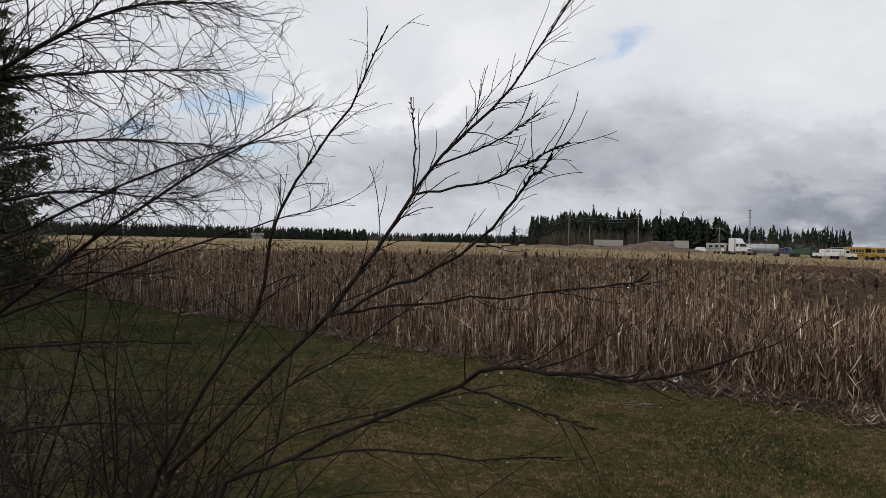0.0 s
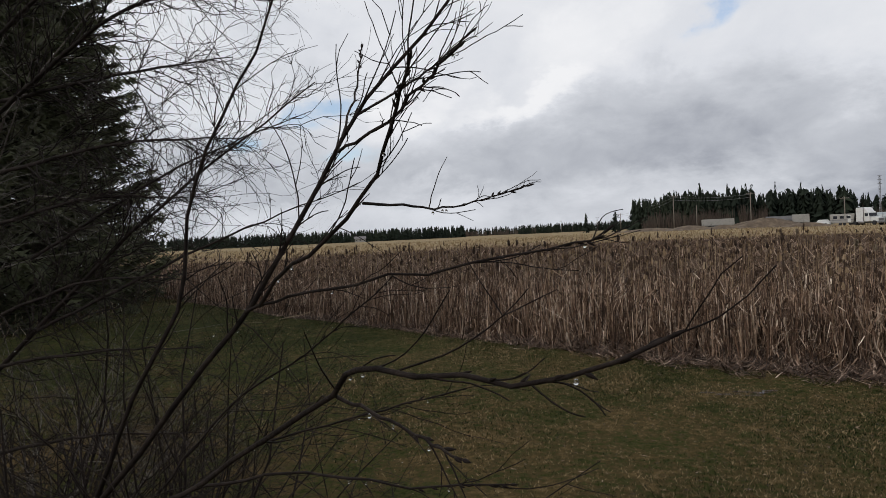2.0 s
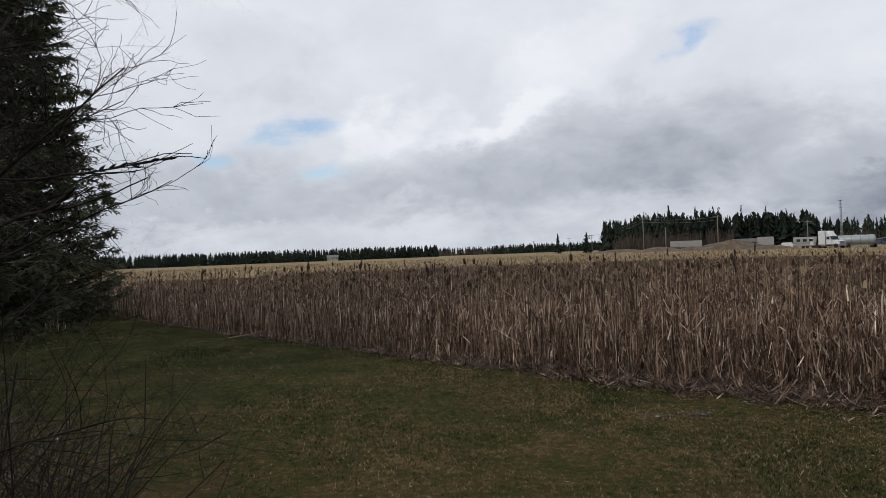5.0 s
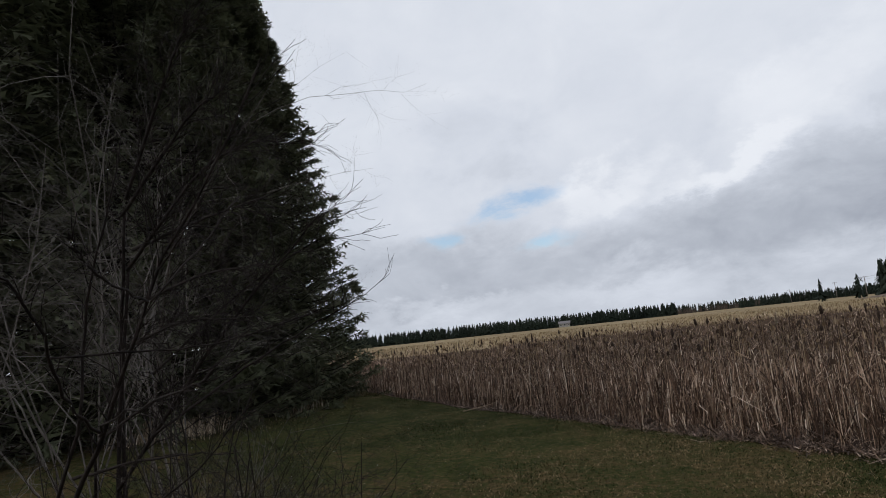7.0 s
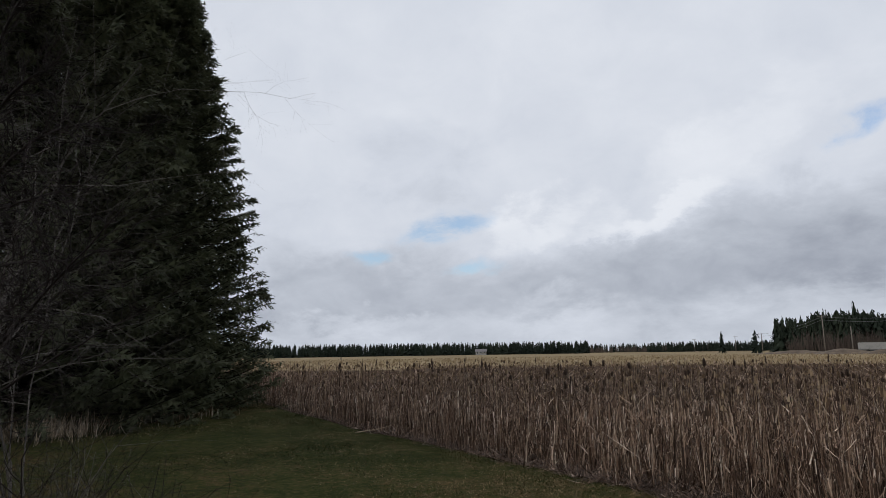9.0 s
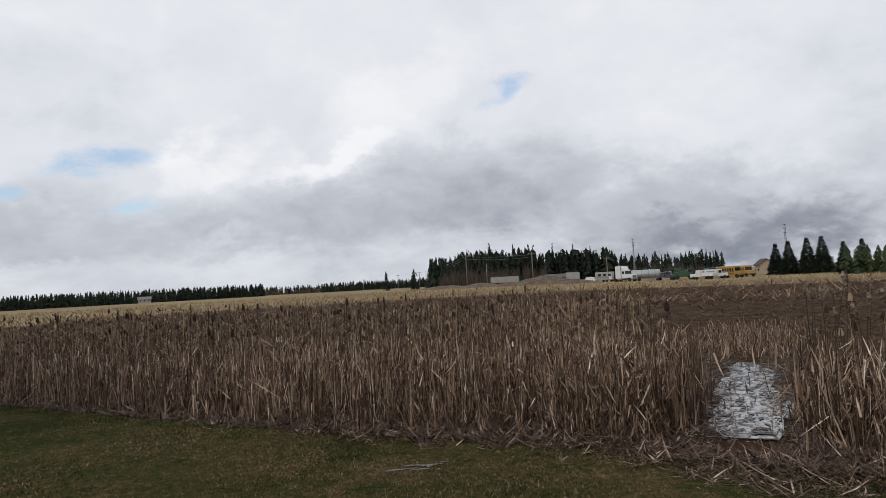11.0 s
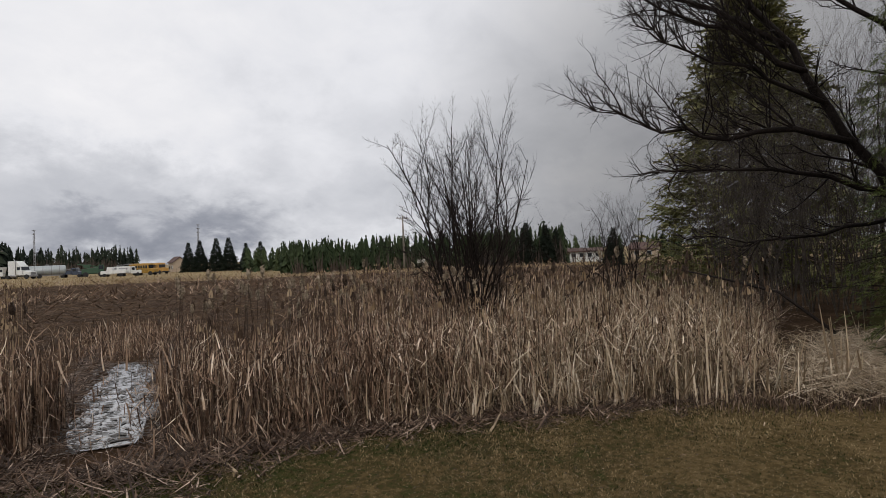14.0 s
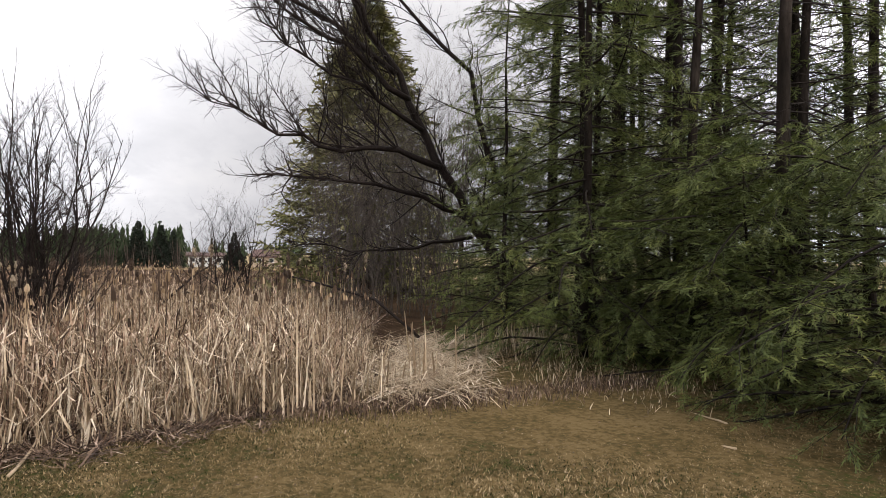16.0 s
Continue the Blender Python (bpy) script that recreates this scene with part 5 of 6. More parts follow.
def bare_tree():
    """The leaning bare tree whose limbs sweep out over the reeds."""
    t = thing("bare_tree", "leaning bare broadleaf tree with long sweeping limbs over the reeds", "tree", "", (15.4, -2.2, 0))
    o = Vector((15.4, -2.2, 0))
    rnd = random.Random(77)

    def limb(name, pts, r0, r1, kids, kid_len, depth, upward, parent):
        st, tw = Geo(), Geo()
        v = [Vector(p) - o for p in pts]
        fine = []
        for i in range(len(v) - 1):
            for j in range(3):
                fine.append(v[i].lerp(v[i + 1], j / 3) + Vector((rnd.gauss(0, 0.06), rnd.gauss(0, 0.06), rnd.gauss(0, 0.06))))
        fine.append(v[-1])
        n = len(fine) - 1
        st.tube(fine, [r0 + (r1 - r0) * i / n for i in range(n + 1)], 8)
        for k in range(kids):
            s = 0.18 + 0.8 * (k + rnd.random()) / kids
            i = min(int(s * n), n - 1)
            along = (fine[i + 1] - fine[i]).normalized()
            d = (along * 0.75 + Vector((rnd.gauss(0, 0.5), rnd.gauss(0.25, 0.5), rnd.gauss(upward, 0.45)))).normalized()
            grow(st, tw, fine[i], d, kid_len * rnd.uniform(0.6, 1.2) * (1.2 - 0.5 * s), max(0.019, (r0 + (r1 - r0) * s) * 0.42), depth, rnd, 0.19, 0.06, 6, 0.5, 0.8, thick=0.68, top=9)
        b = part(name, st.mesh(name, BARK, True), parent)
        part("twig_spray", tw.mesh("twig_spray", BARK), b)
        return b

    trunk = limb("trunk", [(15.4, -2.2, -0.1), (15.3, -1.4, 1.6), (15.05, -0.2, 3.55), (15.0, 0.75, 5.5), (14.9, 1.75, 7.2), (14.9, 2.3, 9.2)], 0.14, 0.03, 16, 2.2, 2, 0.5, t)
    limb("limb", [(15.05, -0.2, 3.5), (14.6, 1.0, 3.95), (14.2, 2.2, 3.75), (13.8, 3.3, 4.1), (13.2, 4.7, 4.75)], 0.075, 0.006, 44, 1.7, 2, 0.8, t)
    limb("limb", [(15.2, -0.9, 2.4), (14.7, 0.6, 3.0), (14.2, 2.2, 3.15), (13.6, 3.7, 3.1)], 0.065, 0.006, 28, 1.3, 2, 0.3, t)
    limb("limb", [(15.05, 0.1, 4.2), (14.6, 1.4, 5.1), (14.3, 2.5, 5.6), (13.9, 3.6, 6.3)], 0.055, 0.006, 40, 1.5, 2, 0.7, t)
    limb("limb", [(15.0, 0.4, 4.9), (14.5, 1.7, 5.9), (14.2, 3.0, 6.6), (13.8, 4.0, 7.6)], 0.07, 0.006, 36, 1.8, 2, 0.5, t)
    limb("limb", [(15.3, -1.6, 3.0), (15.1, -0.9, 5.6), (15.0, 0.6, 7.2), (15.0, 1.6, 9.0)], 0.075, 0.012, 15, 1.9, 2, 0.4, t)
    limb("limb", [(15.0, 0.8, 5.6), (14.8, 2.2, 6.6), (14.5, 3.6, 7.3), (14.2, 5.2, 8.6)], 0.07, 0.006, 28, 1.5, 2, 0.5, t)
    limb("limb", [(14.9, 1.3, 6.4), (14.7, 2.0, 7.8), (14.6, 2.9, 9.0)], 0.06, 0.008, 22, 1.5, 2, 0.5, t)
    limb("limb", [(15.2, -1.0, 2.0), (14.6, 0.4, 1.7), (14.1, 1.6, 1.55), (13.6, 2.8, 1.8)], 0.045, 0.006, 14, 1.0, 2, 0.0, t)


bare_tree()
# thicket of thin grey saplings before the rusty conifer
for i, (x, y, h) in enumerate(((18.5, 2.2, 4.6), (17.5, 0.6, 5.2), (18.8, 1.2, 5.4), (18.0, -1.2, 6.5), (22.0, 1.5, 7.0), (19.6, 0.0, 6.8), (21.0, -0.6, 7.6), (16.4, -0.4, 3.4), (16.9, 1.4, 3.2), (20.4, 2.6, 5.6), (23.6, 2.8, 7.0), (23.0, 0.2, 8.0), (17.0, -2.0, 5.2))):
    shrub("sapling_thicket", "thicket of thin bare grey-brown saplings behind the reeds", (x, y, 0), 10, h, 0.22, 60 + i, 2, 8, 0.017, BROWNBARK, 0.04, 0.13, group="saplings behind the reeds", base=0.9, splay=0.55)

LARCH_M = conifer_parts(13.4, 5.2, 12, 60, 12, 20, 0.46, 0.15, 4, LARCH, 0.008, 0.22, 0.30, 0.85, bough_mat=BROWNBARK, fill=5)
conifer("conifer_tree", "broad pointed olive-brown conifer with drooping twigs", (29.0, 2.8, 0), LARCH_M, 0)

# firs of the east wood: full boughs near the lawn, tall trunks behind
def fir_parts(height, radius, seed, count, sides, sprays, length, width, mat, low=0.02, trunk_r=0.12, droop=0.06, power=0.55, dense=1.0, upto=1.0, dead=0, fingers=8, finger_w=0.05):
    """Meshes of an open fir: crooked boughs at uneven heights, side branches on them, and soft needle sprays on those."""
    rnd = random.Random(seed)
    trunk, boughs = Geo(), Geo()
    trunk.tube([Vector((0.05 * math.sin(i * 0.9), 0.05 * math.cos(i * 1.3), height * i / 10 - 0.1)) for i in range(11)], [trunk_r * (1 - 0.92 * i / 10) for i in range(11)], 9)
    pos, axis, side, ln, wd = [], [], [], [], []
    for k in range(count):
        s = low + (upto - low) * ((k + rnd.random()) / count) ** dense
        a = 2.4 * k + rnd.gauss(0, 0.5)
        reach = radius * (1 - s * (0.55 / upto if upto < 1 else 1)) ** power * rnd.uniform(0.5, 1.12) + 0.2
        out = Vector((math.cos(a), math.sin(a), rnd.gauss(0.02, 0.16)))
        pts = wander(Vector((0, 0, height * s)), out.normalized(), reach, 6, rnd, 0.09, -droop * rnd.uniform(0.2, 1.8))
        boughs.tube(pts, [0.006 + 0.007 * reach * (1 - i / 6) for i in range(7)], 4, False)
        for j in range(sides):
            q = 0.16 + 0.84 * (j + rnd.random()) / sides
            i = min(int(q * 6), 5)
            c = pts[i].lerp(pts[i + 1], q * 6 - i)
            along = (pts[i + 1] - pts[i]).normalized()
            tang = along.cross(Vector((0, 0, 1))).normalized() * (1 if j % 2 else -1)
            d = (along * rnd.uniform(0.5, 1.0) + tang * rnd.uniform(0.3, 1.0) + Vector((0, 0, rnd.gauss(-0.1, 0.22)))).normalized()
            span = (0.16 + 0.30 * reach * (1.1 - 0.6 * q)) * rnd.uniform(0.6, 1.2)
            tw = wander(c, d, span, 3, rnd, 0.12, -0.06)
            boughs.tube([tw[0], tw[1], tw[3]], [0.005, 0.004, 0.002], 3, False)
            for m in range(sprays):
                f = 0.08 + 0.92 * (m + rnd.random()) / sprays
                i2 = min(int(f * 3), 2)
                ax = (d + Vector((rnd.gauss(0, 0.5), rnd.gauss(0, 0.5), rnd.gauss(-0.12, 0.35)))).normalized()
                pos.append(tw[i2].lerp(tw[i2 + 1], f * 3 - i2))
                axis.append(ax)
                side.append(ax.cross(Vector((rnd.gauss(0, 0.55), rnd.gauss(0, 0.55), 1))).normalized())
                z = rnd.uniform(0.55, 1.3)
                ln.append(length * z)
                wd.append(width * z)
    needles = spray_mesh("needles", np.array(pos), np.array(axis), np.array(side), np.array(ln), np.array(wd), fingers, mat, finger_w)
    # bare dead boughs left on the shaded part of the trunk
    for k in range(dead):
        a = rnd.uniform(0, 6.28)
        z = height * rnd.uniform(0.06, 0.55)
        pts = wander(Vector((0, 0, z)), Vector((math.cos(a), math.sin(a), rnd.gauss(0.0, 0.25))).normalized(), radius * rnd.uniform(0.3, 0.9), 5, rnd, 0.16, -0.03)
        boughs.tube(pts, [0.012, 0.010, 0.008, 0.006, 0.004, 0.002], 4, False)
        for j in range(4):
            i = rnd.randrange(1, 5)
            tw = wander(pts[i], (pts[i] - pts[i - 1]).normalized() + Vector((rnd.gauss(0, 0.7), rnd.gauss(0, 0.7), rnd.gauss(-0.1, 0.5))), rnd.uniform(0.2, 0.6), 3, rnd, 0.2, -0.03)
            boughs.tube(tw, [0.005, 0.004, 0.003, 0.002], 3, False)
    return trunk.mesh("trunk", TRUNK, True), boughs.mesh("branchwork", BARK), needles


FIR_A = fir_parts(12, 2.7, 31, 120, 10, 12, 0.15, 0.060, FIR, 0.012, 0.09, 0.075, dense=1.5)
FIR_B = fir_parts(15, 2.7, 32, 74, 11, 13, 0.15, 0.060, FIR, 0.008, 0.11, 0.09, dense=1.2, upto=0.24, dead=46)
for x, y, m, turn, size in ((10.9, -2.5, FIR_A, 30, 0.95), (8.9, -4.5, FIR_B, 160, 0.95), (12.4, -1.4, FIR_A, 200, 0.6), (8.2, -8.6, FIR_B, 15, 1.1), (6.9, -4.9, FIR_B, 260, 0.90), (10.2, -3.9, FIR_B, 140, 0.85), (5.7, -5.4, FIR_B, 60, 0.72)):
    conifer("fir_tree", "green fir with low drooping boughs at the lawn's edge", (x, y, 0), m, turn, "firs at the wood's edge", size)
TALL = fir_parts(19, 2.1, 41, 74, 6, 9, 0.22, 0.09, FIR, 0.10, 0.115, 0.05, dead=110, fingers=6, finger_w=0.07)
for x, y, turn, size in ((13.6, -3.7, 0, 1.0), (14.2, -5.0, 70, 0.95), (15.0, -4.3, 120, 0.9), (13.4, -5.7, 160, 0.9), (16.5, -7.0, 210, 1.1), (14.0, -7.5, 260, 1.1), (14.6, -9.0, 300, 1.05),
                         (19.0, -8.5, 90, 1.05), (18.0, -3.4, 130, 1.0), (12.5, -10.5, 55, 1.0), (11.9, -4.3, 200, 0.95), (12.6, -8.2, 20, 1.0), (12.2, -2.7, 310, 0.8), (13.0, -3.2, 45, 0.75), (15.8, -2.9, 100, 0.9), (17.2, -5.4, 240, 0.95), (16.0, -8.4, 340, 1.0), (11.0, -6.0, 130, 0.85), (20.5, -6.2, 15, 1.0), (10.4, -7.4, 190, 0.9)):
    conifer("fir_tree", "tall thin-crowned fir with a dark straight trunk", (x, y, 0), TALL, turn, "tall firs in the wood", size)
UNDER = fir_parts(6.0, 2.2, 43, 46, 8, 7, 0.24, 0.10, FIR, 0.02, 0.08, 0.05, 0.75, fingers=5, finger_w=0.08)
for x, y, turn, size in ((15.5, -1.9, 0, 0.75), (17.5, -4.2, 50, 0.95), (15.8, -6.0, 100, 0.9), (18.5, -7.5, 150, 1.05), (14.8, -8.6, 200, 0.95), (21, -2.0, 250, 1.0), (22, -5.5, 300, 1.1),
                         (22.5, -10, 20, 1.1), (17.5, -11.5, 70, 1.0), (26, -3.5, 120, 1.0), (27, -8, 170, 0.8), (13.2, -12.5, 220, 1.0), (26, -14, 270, 0.8), (12.9, -3.0, 330, 0.6), (11.2, -4.6, 10, 0.6), (8.3, -3.7, 75, 0.5), (5.6, -4.3, 195, 0.5), (29, -6, 40, 0.8), (31, -11, 90, 0.8), (30, -1.5, 140, 1.3), (25, -11.5, 190, 0.8), (33, -4, 240, 0.9)):
    conifer("young_fir", "dense young fir in the shade of the wood", (x, y, 0), UNDER, turn, "young firs in the wood", size)
# dead grey boughs of the nearest fir, hanging crooked before the green
for k, (p, d, ln) in enumerate((((6.1, -4.3, 2.0), (-0.55, 0.8, -0.20), 1.5), ((6.0, -4.4, 1.75), (-0.35, 0.75, -0.75), 1.4), ((6.2, -4.2, 2.25), (-0.75, 0.75, 0.10), 1.6), ((5.7, -4.4, 1.3), (-0.3, 0.8, -0.45), 1.0))):
    t = thing("dead_branch", "pale dead twigs hanging crooked from a fir bough", "branch", "dead twigs on the firs", p)
    st, tw = Geo(), Geo()
    grow(st, tw, Vector((0, 0, 0)), Vector(d).normalized(), ln, 0.010, 2, random.Random(170 + k), 0.24, -0.02, 5, shrink=0.45, splay=0.8, thick=0.6)
    part("stem", st.mesh("stem", GREYBARK), t)
    part("twig_spray", tw.mesh("twig_spray", GREYBARK), t)


# ---- cattail heads that stand above the reeds ----
def cattail(name, label, head_mat, head_r, head_l, tall, seed):
    rnd = random.Random(seed)
    t = thing(name, label, "cattail", "cattails along the marsh", (0, 0, -50))
    st = Geo()
    pts = wander(Vector((0, 0, -0.03)), Vector((0, 0, 1)), tall, 6, rnd, 0.02, 0.0)
    st.tube(pts, [0.0055 - 0.0005 * i for i in range(7)], 5)
    top = pts[-1]
    st.tube([top, top + Vector((0.004, 0, head_l + 0.09))], [0.0025, 0.001], 4)
    part("stalk", st.mesh("stalk", HEAD if head_r < 0.03 else LAID), t)
    hd = Geo()
    n = 7
    slump = Vector((rnd.gauss(0, 0.5), rnd.gauss(0, 0.5), 0)) * head_r
    prof = [top + slump * math.sin(2.6 * i / n) + Vector((rnd.gauss(0, 0.15) * head_r, rnd.gauss(0, 0.15) * head_r, head_l * i / n)) for i in range(n + 1)]
    hd.tube(prof, [head_r * (0.2 + 0.8 * math.sin(math.pi * min(0.94, 0.08 + i / n * 0.9)) ** 0.7) * rnd.uniform(0.55, 1.15) for i in range(n + 1)], 8)
    for _ in range(60):
        a, q = rnd.uniform(0, 6.28), rnd.random()
        r = head_r * rnd.uniform(0.9, 2.3)
        c = top + Vector((0, 0, head_l * q))
        e = Vector((math.cos(a), math.sin(a), 0))
        f = Vector((-e.y, e.x, 0)) * head_r * 0.35
        k = len(hd.v)
        hd.v += [c + e * head_r * 0.5 - f, c + e * head_r * 0.5 + f, c + e * r + Vector((0, 0, rnd.gauss(0, 0.4) * head_l * 0.3))]
        hd.f.append((k, k + 1, k + 2))
    part("seed_head", hd.mesh("seed_head", head_mat), t)
    return t


PROTOS = [cattail("cattail", "dead cattail with a dark brown seed head", HEAD, 0.016, 0.12, 1.18, 1), cattail("cattail", "dead cattail with a ragged brown seed head", HEAD, 0.026, 0.09, 1.16, 2),
          cattail("cattail", "cattail with a burst pale fluffy seed head", FLUFF, 0.022, 0.10, 1.26, 3), cattail("cattail", "cattail with a small tattered tan seed head", FLUFF, 0.017, 0.07, 1.12, 4)]
placed = [False] * 4
for i in range(300):
    wide = rng.uniform(34, 63) if i % 5 < 2 else rng.uniform(-37, 84)
    off = 1.2 + rng.uniform(0, 1) ** 1.3 * (8 if wide > 0 else 9)
    r = float(edge_r(wide)) + off
    x, y = r * math.sin(radians(wide)), r * math.cos(radians(wide))
    if off_channel(np.array(x), np.array(y)) < 0.1 or (22 < wide < 46 and off > 4.0):
        continue
    pale = rng.uniform() < (0.12 if wide < 15 else (0.9 if 30 < wide < 62 else 0.4))
    k = int(rng.integers(2, 4)) if pale else int(rng.integers(0, 2))
    m = pose(x, y, float(ground_z(np.array(x), np.array(y))), rng.normal(0, 4), rng.normal(0, 4), rng.uniform(0, 360)) @ Matrix.Diagonal((1, 1, rng.uniform(1.0, 1.3), 1))
    if not placed[k]:
        PROTOS[k].matrix_basis = m
        placed[k] = True
    else:
        copy_thing(PROTOS[k], m).matrix_basis = m


# ---- far woods ----
def far_trees(name, label, spots, mat):
    """Joined far trees: layers of pointed boughs round a narrow core. spots: x, y, z, height, radius."""
    s = np.array(spots)
    n = len(s)
    tris = []
    layers, spikes = 9, 6
    full = rng.uniform(0.55, 1.25, n)
    for l in range(layers):
        f0 = 0.06 + 0.94 * l / layers
        lush = rng.uniform(0.6, 1.15, n)
        for k in range(spikes):
            a = rng.uniform(0, 1.0, n) + 2 * math.pi * (k + 0.5 * (l % 2)) / spikes
            r = s[:, 4] * (1 - f0) ** full * rng.uniform(0.35, 1.35, n) * lush + 0.12
            zt = s[:, 2] + s[:, 3] * np.minimum(1.0, f0 + 1.5 / layers)
            zb = s[:, 2] + s[:, 3] * (f0 - 0.03 + rng.normal(0, 0.045, n))
            h = 0.5
            top = np.stack([s[:, 0], s[:, 1], zt], 1)
            p1 = np.stack([s[:, 0] + np.cos(a - h) * r * 0.8, s[:, 1] + np.sin(a - h) * r * 0.8, zb + 0.05 * s[:, 3]], 1)
            p2 = np.stack([s[:, 0] + np.cos(a) * r * 1.15, s[:, 1] + np.sin(a) * r * 1.15, zb], 1)
            p3 = np.stack([s[:, 0] + np.cos(a + h) * r * 0.8, s[:, 1] + np.sin(a + h) * r * 0.8, zb + 0.05 * s[:, 3]], 1)
            tris.append(np.stack([top, p1, p2], 1))
            tris.append(np.stack([top, p2, p3], 1))
    v = np.stack(tris, 1).reshape(-1, 3)
    return tagged(new(name, array_mesh(name, v, np.arange(len(v)).reshape(-1, 3), mat)), label, "woods", kind="stuff")


def belt(n, az0, az1, d0, d1, h0, h1, ratio=0.2, z=0.0):
    out = []
    for _ in range(n):
        a = rng.uniform(az0, az1)
        d = rng.uniform(d0, d1)
        h = rng.uniform(h0, h1)
        x, y = d * math.sin(radians(a)), d * math.cos(radians(a))
        out.append((x, y, float(ground_z(np.array(x), np.array(y))) - 0.3, h, h * ratio * rng.uniform(0.8, 1.2)))
    return out


far = belt(1300, -50, -7, 430, 480, 6.0, 9.4, 0.26) + belt(330, -7, 9, 560, 610, 5.0, 8.6, 0.26) + belt(130, -2, 8.5, 480, 500, 5.0, 8.0, 0.24)
far_trees("far_woods", "long dark line of spruce wood across the far field", far, FARWOOD)
clump = belt(110, 7.6, 11, 245, 265, 7.0, 13.2, 0.22) + belt(190, 10, 17, 245, 275, 9.0, 15.2, 0.22) + belt(70, 10, 24, 243, 260, 10.0, 13.6, 0.30) + belt(150, 17, 24, 245, 275, 8.0, 12.8, 0.22) + belt(120, 24, 32.5, 245, 275, 6.0, 10.4, 0.22)
clump += [(250 * math.sin(radians(a)), 250 * math.cos(radians(a)), -0.3, h, r) for a, h, r in ((7.6, 12.5, 1.8), (6.1, 8.5, 2.3), (11.0, 15.0, 2.8), (13.0, 17.0, 3.0), (15.1, 16.0, 2.2), (16.5, 15.6, 3.0), (18.6, 15.4, 2.4), (20.4, 14.6, 2.2), (3.6, 8.2, 2.1))]
far_trees("far_woods", "spruce wood with mixed tree tops behind the truck yard", clump, FARWOOD)
young = belt(420, 44, 63, 112, 140, 3.6, 7.0, 0.17) + belt(170, 60, 69, 100, 120, 4.2, 7.2, 0.17) + belt(70, 41, 47, 150, 170, 4.6, 6.4, 0.24) + belt(60, 69, 88, 125, 150, 3.6, 6.0, 0.24)
far_trees("far_woods", "belt of young green pines along the field", young, YOUNG)


def bare_belt(spots):
    """Bare far trees: slender upright whips."""
    g = []
    for x, y, z, h, r in spots:
        for _ in range(9):
            a, q = rng.uniform(0, 6.28), rng.uniform(0, 1)
            bx, by = x + math.cos(a) * r * 0.3 * q, y + math.sin(a) * r * 0.3 * q
            tx, ty = x + math.cos(a) * r * q, y + math.sin(a) * r * q
            w = 0.10 + 0.0004 * h * 10
            g.append([(bx - w, by, z), (bx + w, by, z), (tx, ty, z + h * rng.uniform(0.6, 1.0))])
    v = np.array(g).reshape(-1, 3)
    tagged(new("far_woods", array_mesh("far_woods", v, np.arange(len(v)).reshape(-1, 3), FARBARE)), "bare grey-brown trees among the far spruces", "woods", kind="stuff")


bare_belt(belt(130, 8.5, 18, 236, 246, 5, 9, 0.3) + belt(60, 24, 31, 236, 246, 4, 7, 0.3) + belt(90, -7, 3, 540, 560, 4, 7.5, 0.3) + belt(60, 44, 68, 106, 112, 2, 4.5, 0.3) + belt(40, 60, 72, 95, 105, 3, 5.5, 0.3))

# single spruces that stand out beside the yard and the houses
NEAR_SPRUCE = conifer_parts(9.0, 2.4, 81, 44, 7, 9, 0.62, 0.28, 4, FARWOOD, 0.02, 0.12, 0.20, 1.05, open_up=0.2, fill=7)
for az, d, h in ((36.4, 195, 8.6), (37.3, 190, 9.0), (38.6, 188, 9.4), (39.6, 190, 9.6), (41.0, 180, 7.6), (42.2, 182, 8.0), (65.7, 98, 6.7), (67.4, 98, 6.3), (68.3, 99, 5.6), (73.2, 62, 3.7), (63.0, 105, 5.2)):
    x, y = d * math.sin(radians(az)), d * math.cos(radians(az))
    conifer("spruce_tree", "dark pointed spruce beyond the marsh", (x, y, float(ground_z(np.array(x), np.array(y))) - 0.1), NEAR_SPRUCE, az * 37, "spruces beyond the marsh", h / 9.0)


# ---- truck yard ----
def spot(az, d):
    x, y = d * math.sin(radians(az)), d * math.cos(radians(az))
    return (x, y, float(ground_z(np.array(x), np.array(y))))


TYRE = lathe_mesh("tyre", [(0.30, -0.13), (0.47, -0.14), (0.50, -0.09), (0.50, 0.09), (0.47, 0.14), (0.30, 0.13)], RUBBER, 16, "y")
RIMM = lathe_mesh("rim", [(0.10, -0.12), (0.31, -0.10), (0.31, 0.10), (0.10, 0.12)], RIM, 12, "y")


def wheel(parent, x, y, size=1.0):
    w = part("wheel", TYRE, parent)
    w.location, w.scale = (x, y, 0.5 * size), (size, size, size)
    part("rim", RIMM, w)


def wheels(parent, xs, half, size=1.0):
    for x in xs:
        for s in (-1, 1):
            wheel(parent, x, s * half, size)


def window_row(parent, x0, x1, n, y, z0, z1, gap=0.15, name="window"):
    step = (x1 - x0) / n
    for i in range(n):
        part(name, box_mesh(name, x0 + i * step + gap / 2, x0 + (i + 1) * step - gap / 2, y - 0.02, y + 0.02, z0, z1, GLASS, 0.008), parent)


